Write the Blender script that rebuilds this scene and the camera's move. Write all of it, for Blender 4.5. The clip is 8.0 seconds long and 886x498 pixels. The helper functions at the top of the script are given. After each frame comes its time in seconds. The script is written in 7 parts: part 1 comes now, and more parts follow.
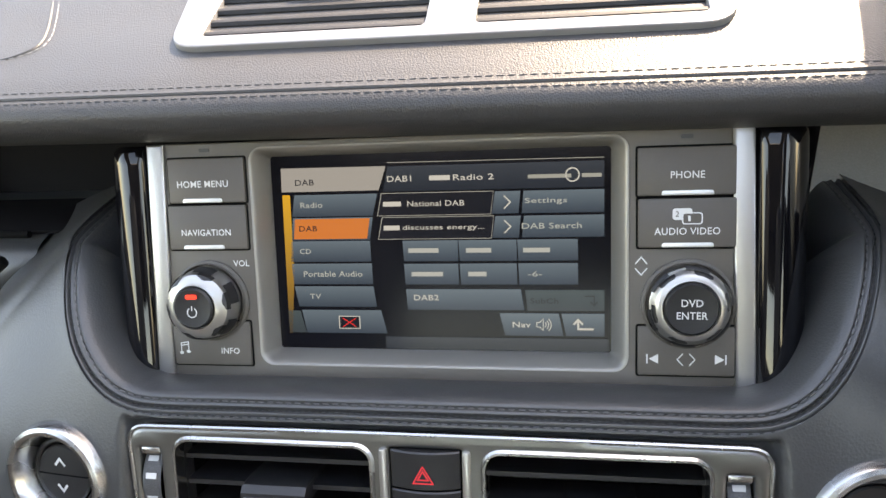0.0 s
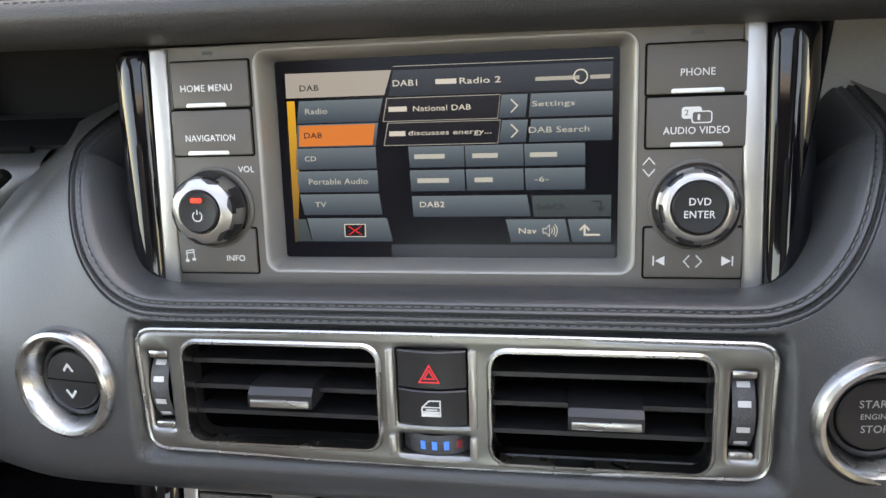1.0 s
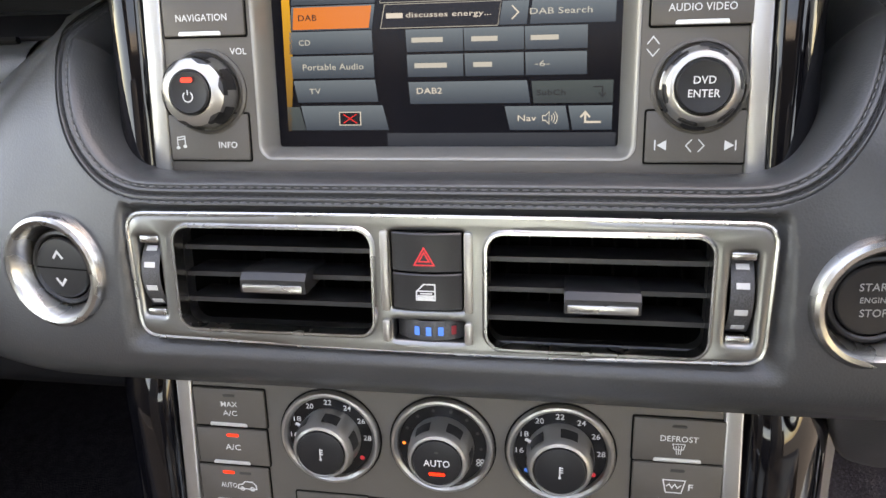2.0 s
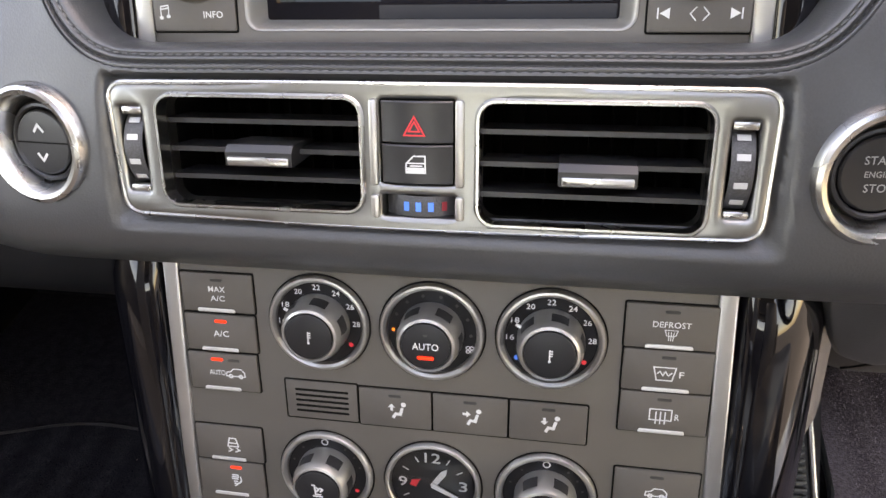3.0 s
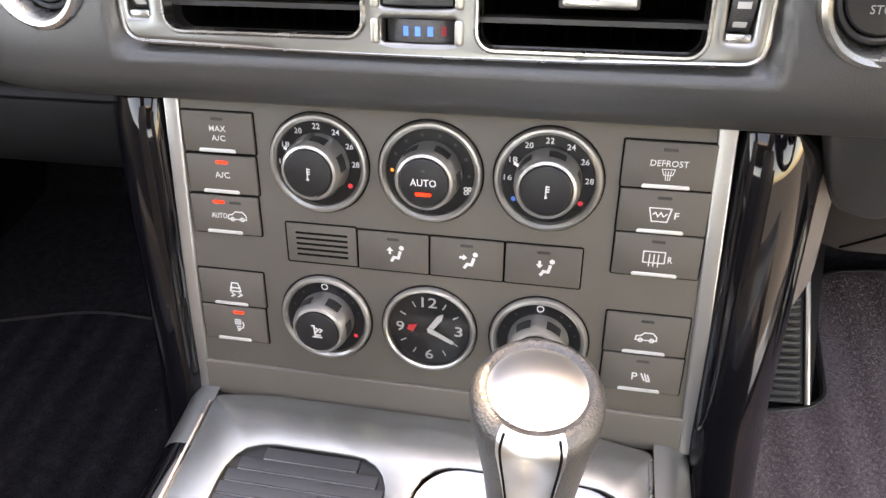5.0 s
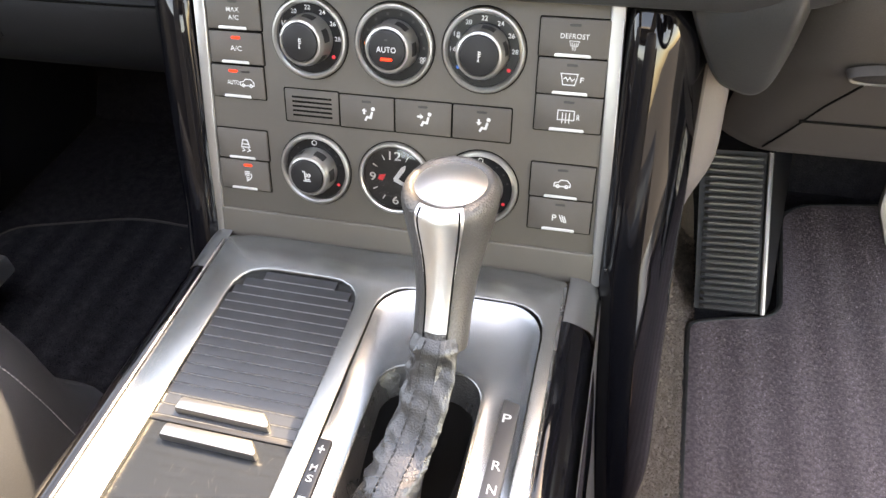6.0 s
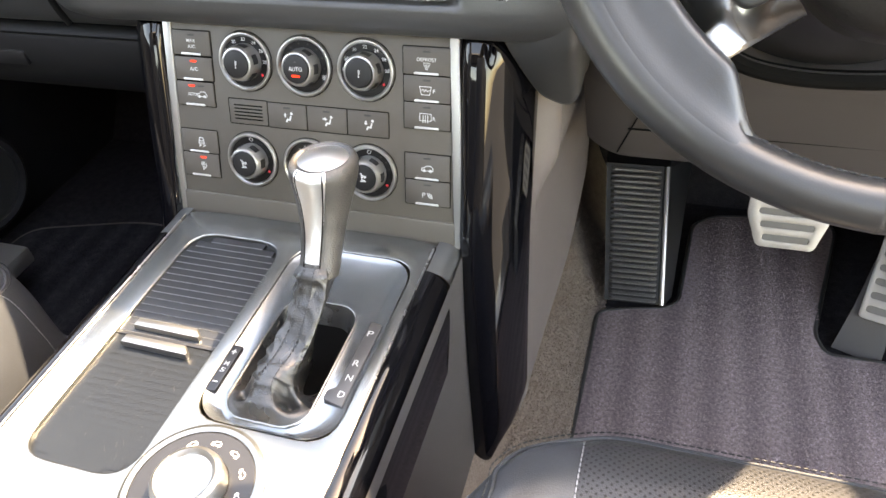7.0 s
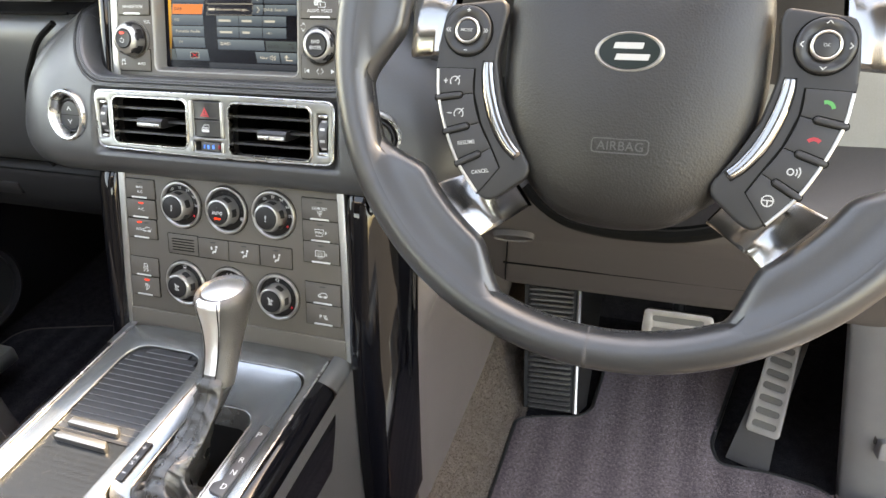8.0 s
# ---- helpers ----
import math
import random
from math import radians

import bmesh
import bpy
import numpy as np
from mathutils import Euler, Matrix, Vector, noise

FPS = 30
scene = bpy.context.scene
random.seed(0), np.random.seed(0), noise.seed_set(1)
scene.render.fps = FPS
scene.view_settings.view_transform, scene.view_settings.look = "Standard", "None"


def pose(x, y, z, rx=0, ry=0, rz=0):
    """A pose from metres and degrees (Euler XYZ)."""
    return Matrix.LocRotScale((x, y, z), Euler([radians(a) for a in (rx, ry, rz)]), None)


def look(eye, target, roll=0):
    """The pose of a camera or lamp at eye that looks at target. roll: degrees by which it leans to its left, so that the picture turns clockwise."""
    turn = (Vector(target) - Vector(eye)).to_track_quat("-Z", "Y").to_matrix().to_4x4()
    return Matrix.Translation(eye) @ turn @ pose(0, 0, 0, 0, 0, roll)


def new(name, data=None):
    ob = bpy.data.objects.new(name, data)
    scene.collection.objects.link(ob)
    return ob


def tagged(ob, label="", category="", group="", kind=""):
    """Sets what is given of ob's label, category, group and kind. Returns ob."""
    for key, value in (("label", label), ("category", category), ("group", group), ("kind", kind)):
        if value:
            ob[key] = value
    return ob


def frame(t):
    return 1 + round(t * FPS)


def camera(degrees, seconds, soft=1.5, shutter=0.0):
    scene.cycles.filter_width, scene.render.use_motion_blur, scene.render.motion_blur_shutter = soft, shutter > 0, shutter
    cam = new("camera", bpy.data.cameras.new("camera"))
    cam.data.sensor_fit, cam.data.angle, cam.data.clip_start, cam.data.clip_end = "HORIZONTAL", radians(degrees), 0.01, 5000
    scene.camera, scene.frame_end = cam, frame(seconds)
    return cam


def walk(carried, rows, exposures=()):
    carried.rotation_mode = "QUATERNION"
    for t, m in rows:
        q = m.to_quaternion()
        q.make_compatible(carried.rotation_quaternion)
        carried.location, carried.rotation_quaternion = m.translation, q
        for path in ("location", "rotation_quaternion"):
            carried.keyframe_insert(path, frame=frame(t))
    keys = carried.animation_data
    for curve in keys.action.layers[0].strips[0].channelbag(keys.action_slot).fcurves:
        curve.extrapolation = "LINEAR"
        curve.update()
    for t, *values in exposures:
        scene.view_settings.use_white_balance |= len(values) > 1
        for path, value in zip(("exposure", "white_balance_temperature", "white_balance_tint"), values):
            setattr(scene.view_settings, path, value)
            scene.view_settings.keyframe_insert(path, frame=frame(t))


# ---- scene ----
cam = camera(64.4, 8.0)
PATH = [
    (0, (0.06, 0.034, 0.813), (-0.28, 1.763, -0.133), -5.8),
    (0.5, (0.061, 0.033, 0.801), (-0.288, 1.735, -0.188), -6.1),
    (1, (0.057, 0.02, 0.787), (-0.284, 1.703, -0.238), -5.8),
    (1.5, (0.057, 0.012, 0.767), (-0.288, 1.673, -0.292), -5.4),
    (1.7, (0.057, 0.01, 0.762), (-0.282, 1.658, -0.319), -5.3),
    (2.8, (0.06, -0.004, 0.727), (-0.274, 1.563, -0.469), -4.6),
    (3, (0.062, -0.006, 0.72), (-0.273, 1.544, -0.498), -4.5),
    (3.5, (0.067, -0.016, 0.699), (-0.27, 1.49, -0.573), -4.5),
    (4, (0.069, -0.023, 0.688), (-0.261, 1.437, -0.639), -4.4),
    (4.2, (0.069, -0.029, 0.684), (-0.263, 1.437, -0.636), -4.3),
    (5.3, (0.074, -0.044, 0.686), (-0.292, 1.354, -0.696), -4.2),
    (5.5, (0.089, -0.063, 0.684), (-0.295, 1.318, -0.71), -4.2),
    (6, (0.146, -0.149, 0.697), (-0.291, 1.205, -0.709), -5.0),
    (6.5, (0.199, -0.231, 0.717), (-0.287, 1.125, -0.67), -5.6),
    (7, (0.299, -0.268, 0.7535), (-0.219, 1.143, -0.5645), -5.65),
    (7.5, (0.384, -0.311, 0.794), (-0.170, 1.180, -0.419), -5.6),
    (8, (0.457, -0.304, 0.839), (-0.148, 1.257, -0.2575), -5.2),
]
walk(cam, [(t, look(eye, target, roll)) for t, eye, target, roll in PATH], exposures=[(0.0, 3.55, 9900, 15), (1.5, 3.76, 10700, 18), (3.5, 4.07, 11900, 23), (5.5, 4.40, 12100, 20), (6.5, 4.48, 11200, 16), (8.0, 4.10, 11700, 15)])

# ---- world, sun, exposure ----
SUN_ELEVATION, SUN_ROTATION = 51.0, 35.0
sky_world = bpy.data.worlds.new("sky")
scene.world = sky_world
sky_world.use_nodes = True
wn = sky_world.node_tree
sky_tex = wn.nodes.new("ShaderNodeTexSky")
sky_tex.sky_type = "NISHITA"
sky_tex.sun_disc = False
sky_tex.sun_elevation = radians(SUN_ELEVATION)
sky_tex.sun_rotation = radians(SUN_ROTATION)
wn.nodes["Background"].inputs["Strength"].default_value = 0.15
wn.links.new(sky_tex.outputs["Color"], wn.nodes["Background"].inputs["Color"])
sun_data = bpy.data.lights.new("sun", "SUN")
sun_data.energy, sun_data.angle, sun_data.color = 1.8, radians(0.6), (1.0, 0.965, 0.91)
sun = new("sun", sun_data)
_az, _el = radians(SUN_ROTATION), radians(SUN_ELEVATION)
sun_from = Vector((math.sin(_az) * math.cos(_el), math.cos(_az) * math.cos(_el), math.sin(_el)))
sun.matrix_world = look(sun_from * 20, (0, 0, 0))


# ---- materials ----
def mat(name, color, rough=0.5, metal=0.0, grain=0.0, grain_size=0.001, bump=0.0, mottled=0.12, mottle_size=0.03, coat=0.0, spec=0.5, cells=False, emit=None, emit_power=0.082, rough_var=0.0):
    """A surface with fine relief and two scales of variation; sizes in metres."""
    m = bpy.data.materials.new(name)
    m.use_nodes = True
    t = m.node_tree
    b = t.nodes["Principled BSDF"]
    b.inputs["Metallic"].default_value = metal
    b.inputs["Roughness"].default_value = rough
    b.inputs["Specular IOR Level"].default_value = spec
    b.inputs["Coat Weight"].default_value = coat
    b.inputs["Coat Roughness"].default_value = 0.04
    pos = t.nodes.new("ShaderNodeTexCoord")
    big = t.nodes.new("ShaderNodeTexNoise")
    big.inputs["Scale"].default_value = 1.0 / mottle_size
    big.inputs["Detail"].default_value = 4.0
    t.links.new(pos.outputs["Object"], big.inputs["Vector"])
    ramp = t.nodes.new("ShaderNodeMapRange")
    ramp.inputs["From Min"].default_value, ramp.inputs["From Max"].default_value = 0.25, 0.75
    ramp.inputs["To Min"].default_value, ramp.inputs["To Max"].default_value = 1 - mottled, 1 + mottled
    t.links.new(big.outputs["Fac"], ramp.inputs["Value"])
    fine = t.nodes.new("ShaderNodeTexVoronoi" if cells else "ShaderNodeTexNoise")
    fine.inputs["Scale"].default_value = 1.0 / grain_size
    t.links.new(pos.outputs["Object"], fine.inputs["Vector"])
    fine_out = fine.outputs["Distance"] if cells else fine.outputs["Fac"]
    ramp2 = t.nodes.new("ShaderNodeMapRange")
    ramp2.inputs["To Min"].default_value, ramp2.inputs["To Max"].default_value = 1 - grain, 1 + grain
    t.links.new(fine_out, ramp2.inputs["Value"])
    mul = t.nodes.new("ShaderNodeMath")
    mul.operation = "MULTIPLY"
    t.links.new(ramp.outputs["Result"], mul.inputs[0])
    t.links.new(ramp2.outputs["Result"], mul.inputs[1])
    mix = t.nodes.new("ShaderNodeVectorMath")
    mix.operation = "SCALE"
    mix.inputs[0].default_value = color
    t.links.new(mul.outputs[0], mix.inputs["Scale"])
    t.links.new(mix.outputs[0], b.inputs["Base Color"])
    if rough_var:
        rr = t.nodes.new("ShaderNodeMapRange")
        rr.inputs["From Min"].default_value, rr.inputs["From Max"].default_value = 0.3, 0.7
        rr.inputs["To Min"].default_value, rr.inputs["To Max"].default_value = max(0.02, rough - rough_var), rough + rough_var
        t.links.new(big.outputs["Fac"], rr.inputs["Value"])
        t.links.new(rr.outputs["Result"], b.inputs["Roughness"])
    if bump:
        bp = t.nodes.new("ShaderNodeBump")
        bp.inputs["Strength"].default_value = bump
        bp.inputs["Distance"].default_value = grain_size * 0.5
        t.links.new(fine_out, bp.inputs["Height"])
        t.links.new(bp.outputs["Normal"], b.inputs["Normal"])
    if emit:
        b.inputs["Emission Color"].default_value = (*emit, 1)
        b.inputs["Emission Strength"].default_value = emit_power
    return m


LEATHER = mat("black_leather", (0.037, 0.038, 0.039), 0.36, spec=0.62, bump=0.12, grain=0.10, grain_size=0.0011, cells=True, mottled=0.08, mottle_size=0.08, rough_var=0.03)
UPPER_LEATHER = mat("grained_leather", (0.033, 0.033, 0.034), 0.46, spec=0.42, bump=0.40, grain=0.15, grain_size=0.0008, cells=True, mottled=0.1, mottle_size=0.08, rough_var=0.03)
SEAT_LEATHER = mat("seat_leather", (0.034, 0.037, 0.042), 0.42, bump=0.14, grain=0.12, grain_size=0.0012, cells=True, mottled=0.2, mottle_size=0.08, rough_var=0.05)
GRIP_LEATHER = mat("grip_leather", (0.050, 0.047, 0.044), 0.40, spec=0.7, bump=0.5, grain=0.15, grain_size=0.0013, cells=True, mottled=0.2, mottle_size=0.02, rough_var=0.05)
BOOT_LEATHER = mat("boot_leather", (0.019, 0.0183, 0.0178), 0.31, spec=0.9, bump=0.35, grain=0.15, grain_size=0.0012, cells=True, mottled=0.2, mottle_size=0.02, rough_var=0.08)
HUB_LEATHER = mat("hub_leather", (0.0100, 0.0092, 0.0088), 0.44, bump=0.22, grain=0.12, grain_size=0.0014, cells=True, mottled=0.12, mottle_size=0.05, rough_var=0.05)
WHEEL_LEATHER = mat("wheel_leather", (0.019, 0.0195, 0.021), 0.35, spec=0.85, bump=0.06, grain=0.1, grain_size=0.0009, cells=True, mottled=0.1, mottle_size=0.05, rough_var=0.02)
SPOKE = mat("spoke_satin_metal", (0.25, 0.25, 0.25), 0.17, 1.0, bump=0.03, grain=0.04, grain_size=0.0005, mottled=0.05, rough_var=0.04)
THREAD = mat("black_thread", (0.012, 0.012, 0.013), 0.6, grain=0.3, grain_size=0.0004)
PAD_THREAD = mat("charcoal_thread", (0.075, 0.076, 0.080), 0.38, grain=0.3, grain_size=0.0004)
TOP_THREAD = mat("dark_grey_thread", (0.030, 0.030, 0.031), 0.45, grain=0.3, grain_size=0.0004)
GREY_THREAD = mat("grey_thread", (0.25, 0.25, 0.25), 0.7, grain=0.3, grain_size=0.0004)
FASCIA = mat("warm_grey_soft_paint", (0.080, 0.071, 0.060), 0.52, bump=0.12, grain=0.08, grain_size=0.0004, mottled=0.06, mottle_size=0.05)
BUTTON = mat("button_soft_paint", (0.070, 0.062, 0.053), 0.48, bump=0.1, grain=0.08, grain_size=0.0004, mottled=0.06, mottle_size=0.02)
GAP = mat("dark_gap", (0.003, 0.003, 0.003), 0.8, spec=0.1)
DIALBLACK = mat("dial_face_black", (0.007, 0.007, 0.008), 0.30, spec=0.25, mottled=0.08)
EMBOSS = mat("emboss_glint", (0.038, 0.037, 0.036), 0.5, mottled=0.05)
PLAQUE = mat("grey_plaque", (0.055, 0.054, 0.054), 0.45, mottled=0.05)
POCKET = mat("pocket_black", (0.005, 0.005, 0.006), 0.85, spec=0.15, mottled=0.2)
GLOVE = mat("dark_glovebox_plastic", (0.010, 0.010, 0.011), 0.6, spec=0.3, bump=0.2, grain=0.1, grain_size=0.0009, cells=True)
SPINE = mat("satin_spine_metal", (0.88, 0.875, 0.86), 0.34, 1.0, bump=0.03, grain=0.04, grain_size=0.0005, mottled=0.04, rough_var=0.03)
VENTSATIN = mat("dull_silver_paint", (0.20, 0.20, 0.205), 0.42, 0.5, bump=0.05, grain=0.05, grain_size=0.0004, mottled=0.04)
DARK = mat("black_plastic", (0.012, 0.012, 0.013), 0.38, bump=0.1, grain=0.1, grain_size=0.0005, mottled=0.1)
CAPBLACK = mat("knob_cap_plastic", (0.011, 0.011, 0.012), 0.42, spec=0.35, bump=0.08, grain=0.1, grain_size=0.0004, mottled=0.08)
# near-black lining; shade inside ducts, slots and the selector well is in its colour
VOID = mat("recess_shade", (0.0015, 0.0015, 0.0015), 0.8, spec=0.05)
GREYPLASTIC = mat("grey_moulded_plastic", (0.052, 0.049, 0.049), 0.55, bump=0.25, grain=0.12, grain_size=0.0009, cells=True, mottled=0.08, mottle_size=0.1)
STRIP = mat("satin_strip", (0.40, 0.395, 0.38), 0.36, 0.85, bump=0.04, grain=0.05, grain_size=0.0004, mottled=0.05)
SATIN = mat("satin_silver", (0.43, 0.42, 0.40), 0.33, 0.9, bump=0.05, grain=0.05, grain_size=0.0004, mottled=0.05)
VENTFRAME = mat("satin_aluminium", (0.245, 0.247, 0.243), 0.33, 1.0, bump=0.03, grain=0.05, grain_size=0.0005, mottled=0.03, rough_var=0.02)
POLISHED = mat("polished_aluminium", (0.42, 0.42, 0.415), 0.26, 1.0, bump=0.03, grain=0.04, grain_size=0.0005, mottled=0.05, rough_var=0.05)
BRUSHED = mat("bezel_silver_paint", (0.235, 0.225, 0.208), 0.36, 0.45, bump=0.06, grain=0.06, grain_size=0.0004, mottled=0.04)
GLOSS = mat("piano_black", (0.003, 0.003, 0.004), 0.05, spec=0.42, grain=0.05, mottled=0.1, rough_var=0.02)
PLATE = mat("console_metallic_paint", (0.255, 0.262, 0.254), 0.26, 0.93, bump=0.08, grain=0.12, grain_size=0.0003, mottled=0.06)
WINGPAINT = mat("wing_metallic_paint", (0.17, 0.175, 0.172), 0.38, 0.85, bump=0.08, grain=0.12, grain_size=0.0003, mottled=0.06)
DISH = mat("satin_metal_dish", (0.235, 0.255, 0.268), 0.20, 0.85, bump=0.02, grain=0.04, grain_size=0.0004, mottled=0.04)
RIB = mat("ribbed_lid_plastic", (0.022, 0.024, 0.027), 0.25, bump=0.1, grain=0.1, grain_size=0.0005)
LIDSMOOTH = mat("woven_lid_plastic", (0.008, 0.009, 0.0095), 0.27, spec=0.35, bump=0.3, grain=0.2, grain_size=0.0007, cells=True)
TAUPE = mat("taupe_moulded_plastic", (0.108, 0.093, 0.091), 0.55, bump=0.2, grain=0.1, grain_size=0.0009, cells=True, mottled=0.06, mottle_size=0.1)
# pocket face on the driver's side, its grey raised for the door light
POCKETLIT = mat("pocket_lit_grey", (0.24, 0.24, 0.235), 0.5, bump=0.15, grain=0.1, grain_size=0.0009, cells=True, mottled=0.05)
KICKGREY = mat("pale_grey_plastic", (0.12, 0.12, 0.125), 0.5, bump=0.15, grain=0.1, grain_size=0.0009, cells=True, mottled=0.05)


def perforated(name, color, pitch=0.0042, hole=0.23):
    """Leather with a grid of small punched holes."""
    m = mat(name, color, 0.42, bump=0.3, grain=0.15, grain_size=0.0013, cells=True, mottled=0.15, mottle_size=0.08)
    t = m.node_tree
    src = [l.from_socket for l in t.links if l.to_node.type == "BSDF_PRINCIPLED" and l.to_socket.name == "Base Color"][0]
    pos = t.nodes.new("ShaderNodeTexCoord")
    rot = t.nodes.new("ShaderNodeMapping")
    rot.inputs["Rotation"].default_value = (0, 0, radians(45))
    rot.inputs["Scale"].default_value = (1 / pitch, 1 / pitch, 0)
    t.links.new(pos.outputs["Object"], rot.inputs["Vector"])
    fr = t.nodes.new("ShaderNodeVectorMath")
    fr.operation = "FRACTION"
    t.links.new(rot.outputs[0], fr.inputs[0])
    sub = t.nodes.new("ShaderNodeVectorMath")
    sub.operation = "SUBTRACT"
    sub.inputs[1].default_value = (0.5, 0.5, 0)
    t.links.new(fr.outputs[0], sub.inputs[0])
    ln = t.nodes.new("ShaderNodeVectorMath")
    ln.operation = "LENGTH"
    t.links.new(sub.outputs[0], ln.inputs[0])
    lt = t.nodes.new("ShaderNodeMath")
    lt.operation = "LESS_THAN"
    lt.inputs[1].default_value = hole
    t.links.new(ln.outputs["Value"], lt.inputs[0])
    mx = t.nodes.new("ShaderNodeMix")
    mx.data_type = "RGBA"
    mx.inputs["B"].default_value = (0.002, 0.002, 0.002, 1)
    t.links.new(lt.outputs[0], mx.inputs["Factor"])
    t.links.new(src, mx.inputs["A"])
    t.links.new(mx.outputs["Result"], t.nodes["Principled BSDF"].inputs["Base Color"])
    return m


def creased(m, size, depth):
    """A second, coarser relief of soft creases under the grain."""
    t = m.node_tree
    b = t.nodes["Principled BSDF"]
    fine = [n for n in t.nodes if n.type == "BUMP"][0]
    pos = t.nodes.new("ShaderNodeTexCoord")
    n1 = t.nodes.new("ShaderNodeTexNoise")
    n1.inputs["Scale"].default_value = 1.0 / size
    n1.inputs["Detail"].default_value, n1.inputs["Distortion"].default_value = 5.0, 1.6
    t.links.new(pos.outputs["Object"], n1.inputs["Vector"])
    ridge = t.nodes.new("ShaderNodeMath")
    ridge.operation = "PINGPONG"
    ridge.inputs[1].default_value = 0.09
    t.links.new(n1.outputs["Fac"], ridge.inputs[0])
    bp = t.nodes.new("ShaderNodeBump")
    bp.inputs["Strength"].default_value = 1.0
    bp.inputs["Distance"].default_value = depth
    t.links.new(ridge.outputs[0], bp.inputs["Height"])
    t.links.new(bp.outputs["Normal"], fine.inputs["Normal"])
    return m


creased(BOOT_LEATHER, 0.0060, 0.0004)
creased(HUB_LEATHER, 0.012, 0.0001)
PERFORATED = perforated("perforated_leather", (0.034, 0.034, 0.036))
WHITE = mat("white_legend", (0.54, 0.54, 0.525), 0.6, mottled=0.03)
GREYMARK = mat("grey_legend", (0.45, 0.45, 0.44), 0.6, mottled=0.03)
DIMMARK = mat("dim_legend", (0.31, 0.31, 0.30), 0.6, mottled=0.03)
HANDLE = mat("handle_silver_paint", (0.30, 0.30, 0.295), 0.33, 0.92, bump=0.05, grain=0.05, grain_size=0.0004, mottled=0.05)
RIBGLINT = mat("lid_rib_glint", (0.10, 0.105, 0.11), 0.35, mottled=0.1)
BAR = mat("silver_bar", (0.62, 0.62, 0.60), 0.35, 0.6, mottled=0.03)
LEDOFF = mat("led_off", (0.03, 0.028, 0.026), 0.4)
LEDON = mat("led_red", (0.6, 0.02, 0.01), 0.4, emit=(1.0, 0.035, 0.01), emit_power=0.13)
REDMARK = mat("red_mark", (0.75, 0.03, 0.04), 0.5, mottled=0.03)
REDDIM = mat("dim_red_mark", (0.28, 0.012, 0.02), 0.5, mottled=0.03)
BLUEMARK = mat("blue_mark", (0.03, 0.22, 0.75), 0.5, mottled=0.03)
GREENMARK = mat("green_mark", (0.02, 0.20, 0.05), 0.5, mottled=0.03)
AMBER = mat("amber_light", (0.8, 0.2, 0.03), 0.5, emit=(1.0, 0.22, 0.03), emit_power=0.08)
RUBBER = mat("black_rubber", (0.022, 0.022, 0.022), 0.48, bump=0.15, grain=0.1, grain_size=0.0006)
KNURL = mat("knurled_plastic", (0.045, 0.045, 0.046), 0.45, bump=0.6, grain=0.5, grain_size=0.0007, cells=True)
STEEL = mat("pedal_steel", (0.31, 0.29, 0.272), 0.5, 0.7, bump=0.08, grain=0.06, grain_size=0.0005)
# driver's mat tone, raised to carry some of the open door's light
CARPET = mat("mat_pile", (0.205, 0.162, 0.167), 0.95, bump=1.0, grain=0.35, grain_size=0.0022, mottled=0.40, mottle_size=0.0045, spec=0.1)


def threaded(t, src, least=0.8, most=1.2):
    """Makes each thread of a pile a little lighter or darker than the next."""
    geo = t.nodes.new("ShaderNodeNewGeometry")
    vary = t.nodes.new("ShaderNodeMapRange")
    vary.inputs["To Min"].default_value, vary.inputs["To Max"].default_value = least, most
    t.links.new(geo.outputs["Random Per Island"], vary.inputs["Value"])
    out = t.nodes.new("ShaderNodeVectorMath")
    out.operation = "SCALE"
    t.links.new(src.outputs[0], out.inputs[0])
    t.links.new(vary.outputs["Result"], out.inputs["Scale"])
    return out


def striped(m, pitch, amount):
    """Brushed bands in a pile: a slow change of tone across x."""
    t = m.node_tree
    src = [l.from_socket for l in t.links if l.to_node.type == "BSDF_PRINCIPLED" and l.to_socket.name == "Base Color"][0]
    pos = t.nodes.new("ShaderNodeTexCoord")
    wav = t.nodes.new("ShaderNodeTexWave")
    wav.inputs["Scale"].default_value, wav.inputs["Distortion"].default_value, wav.inputs["Detail"].default_value = 0.314 / pitch, 0.0, 0.0
    wav.inputs["Detail Scale"].default_value = 1.5
    t.links.new(pos.outputs["Object"], wav.inputs["Vector"])
    mr = t.nodes.new("ShaderNodeMapRange")
    mr.inputs["To Min"].default_value, mr.inputs["To Max"].default_value = 1 - amount, 1 + amount
    t.links.new(wav.outputs["Fac"], mr.inputs["Value"])
    sc = t.nodes.new("ShaderNodeVectorMath")
    sc.operation = "SCALE"
    t.links.new(src, sc.inputs[0])
    t.links.new(mr.outputs["Result"], sc.inputs["Scale"])
    sc = threaded(t, sc)
    # scattered pale lint
    vor = t.nodes.new("ShaderNodeTexVoronoi")
    vor.inputs["Scale"].default_value = 24.0
    t.links.new(pos.outputs["Object"], vor.inputs["Vector"])
    lint = t.nodes.new("ShaderNodeMath")
    lint.operation = "LESS_THAN"
    lint.inputs[1].default_value = 0.018
    t.links.new(vor.outputs["Distance"], lint.inputs[0])
    mx = t.nodes.new("ShaderNodeMix")
    mx.data_type = "RGBA"
    mx.inputs["B"].default_value = (0.22, 0.20, 0.18, 1)
    t.links.new(lint.outputs[0], mx.inputs["Factor"])
    t.links.new(sc.outputs[0], mx.inputs["A"])
    t.links.new(mx.outputs["Result"], t.nodes["Principled BSDF"].inputs["Base Color"])
    return m


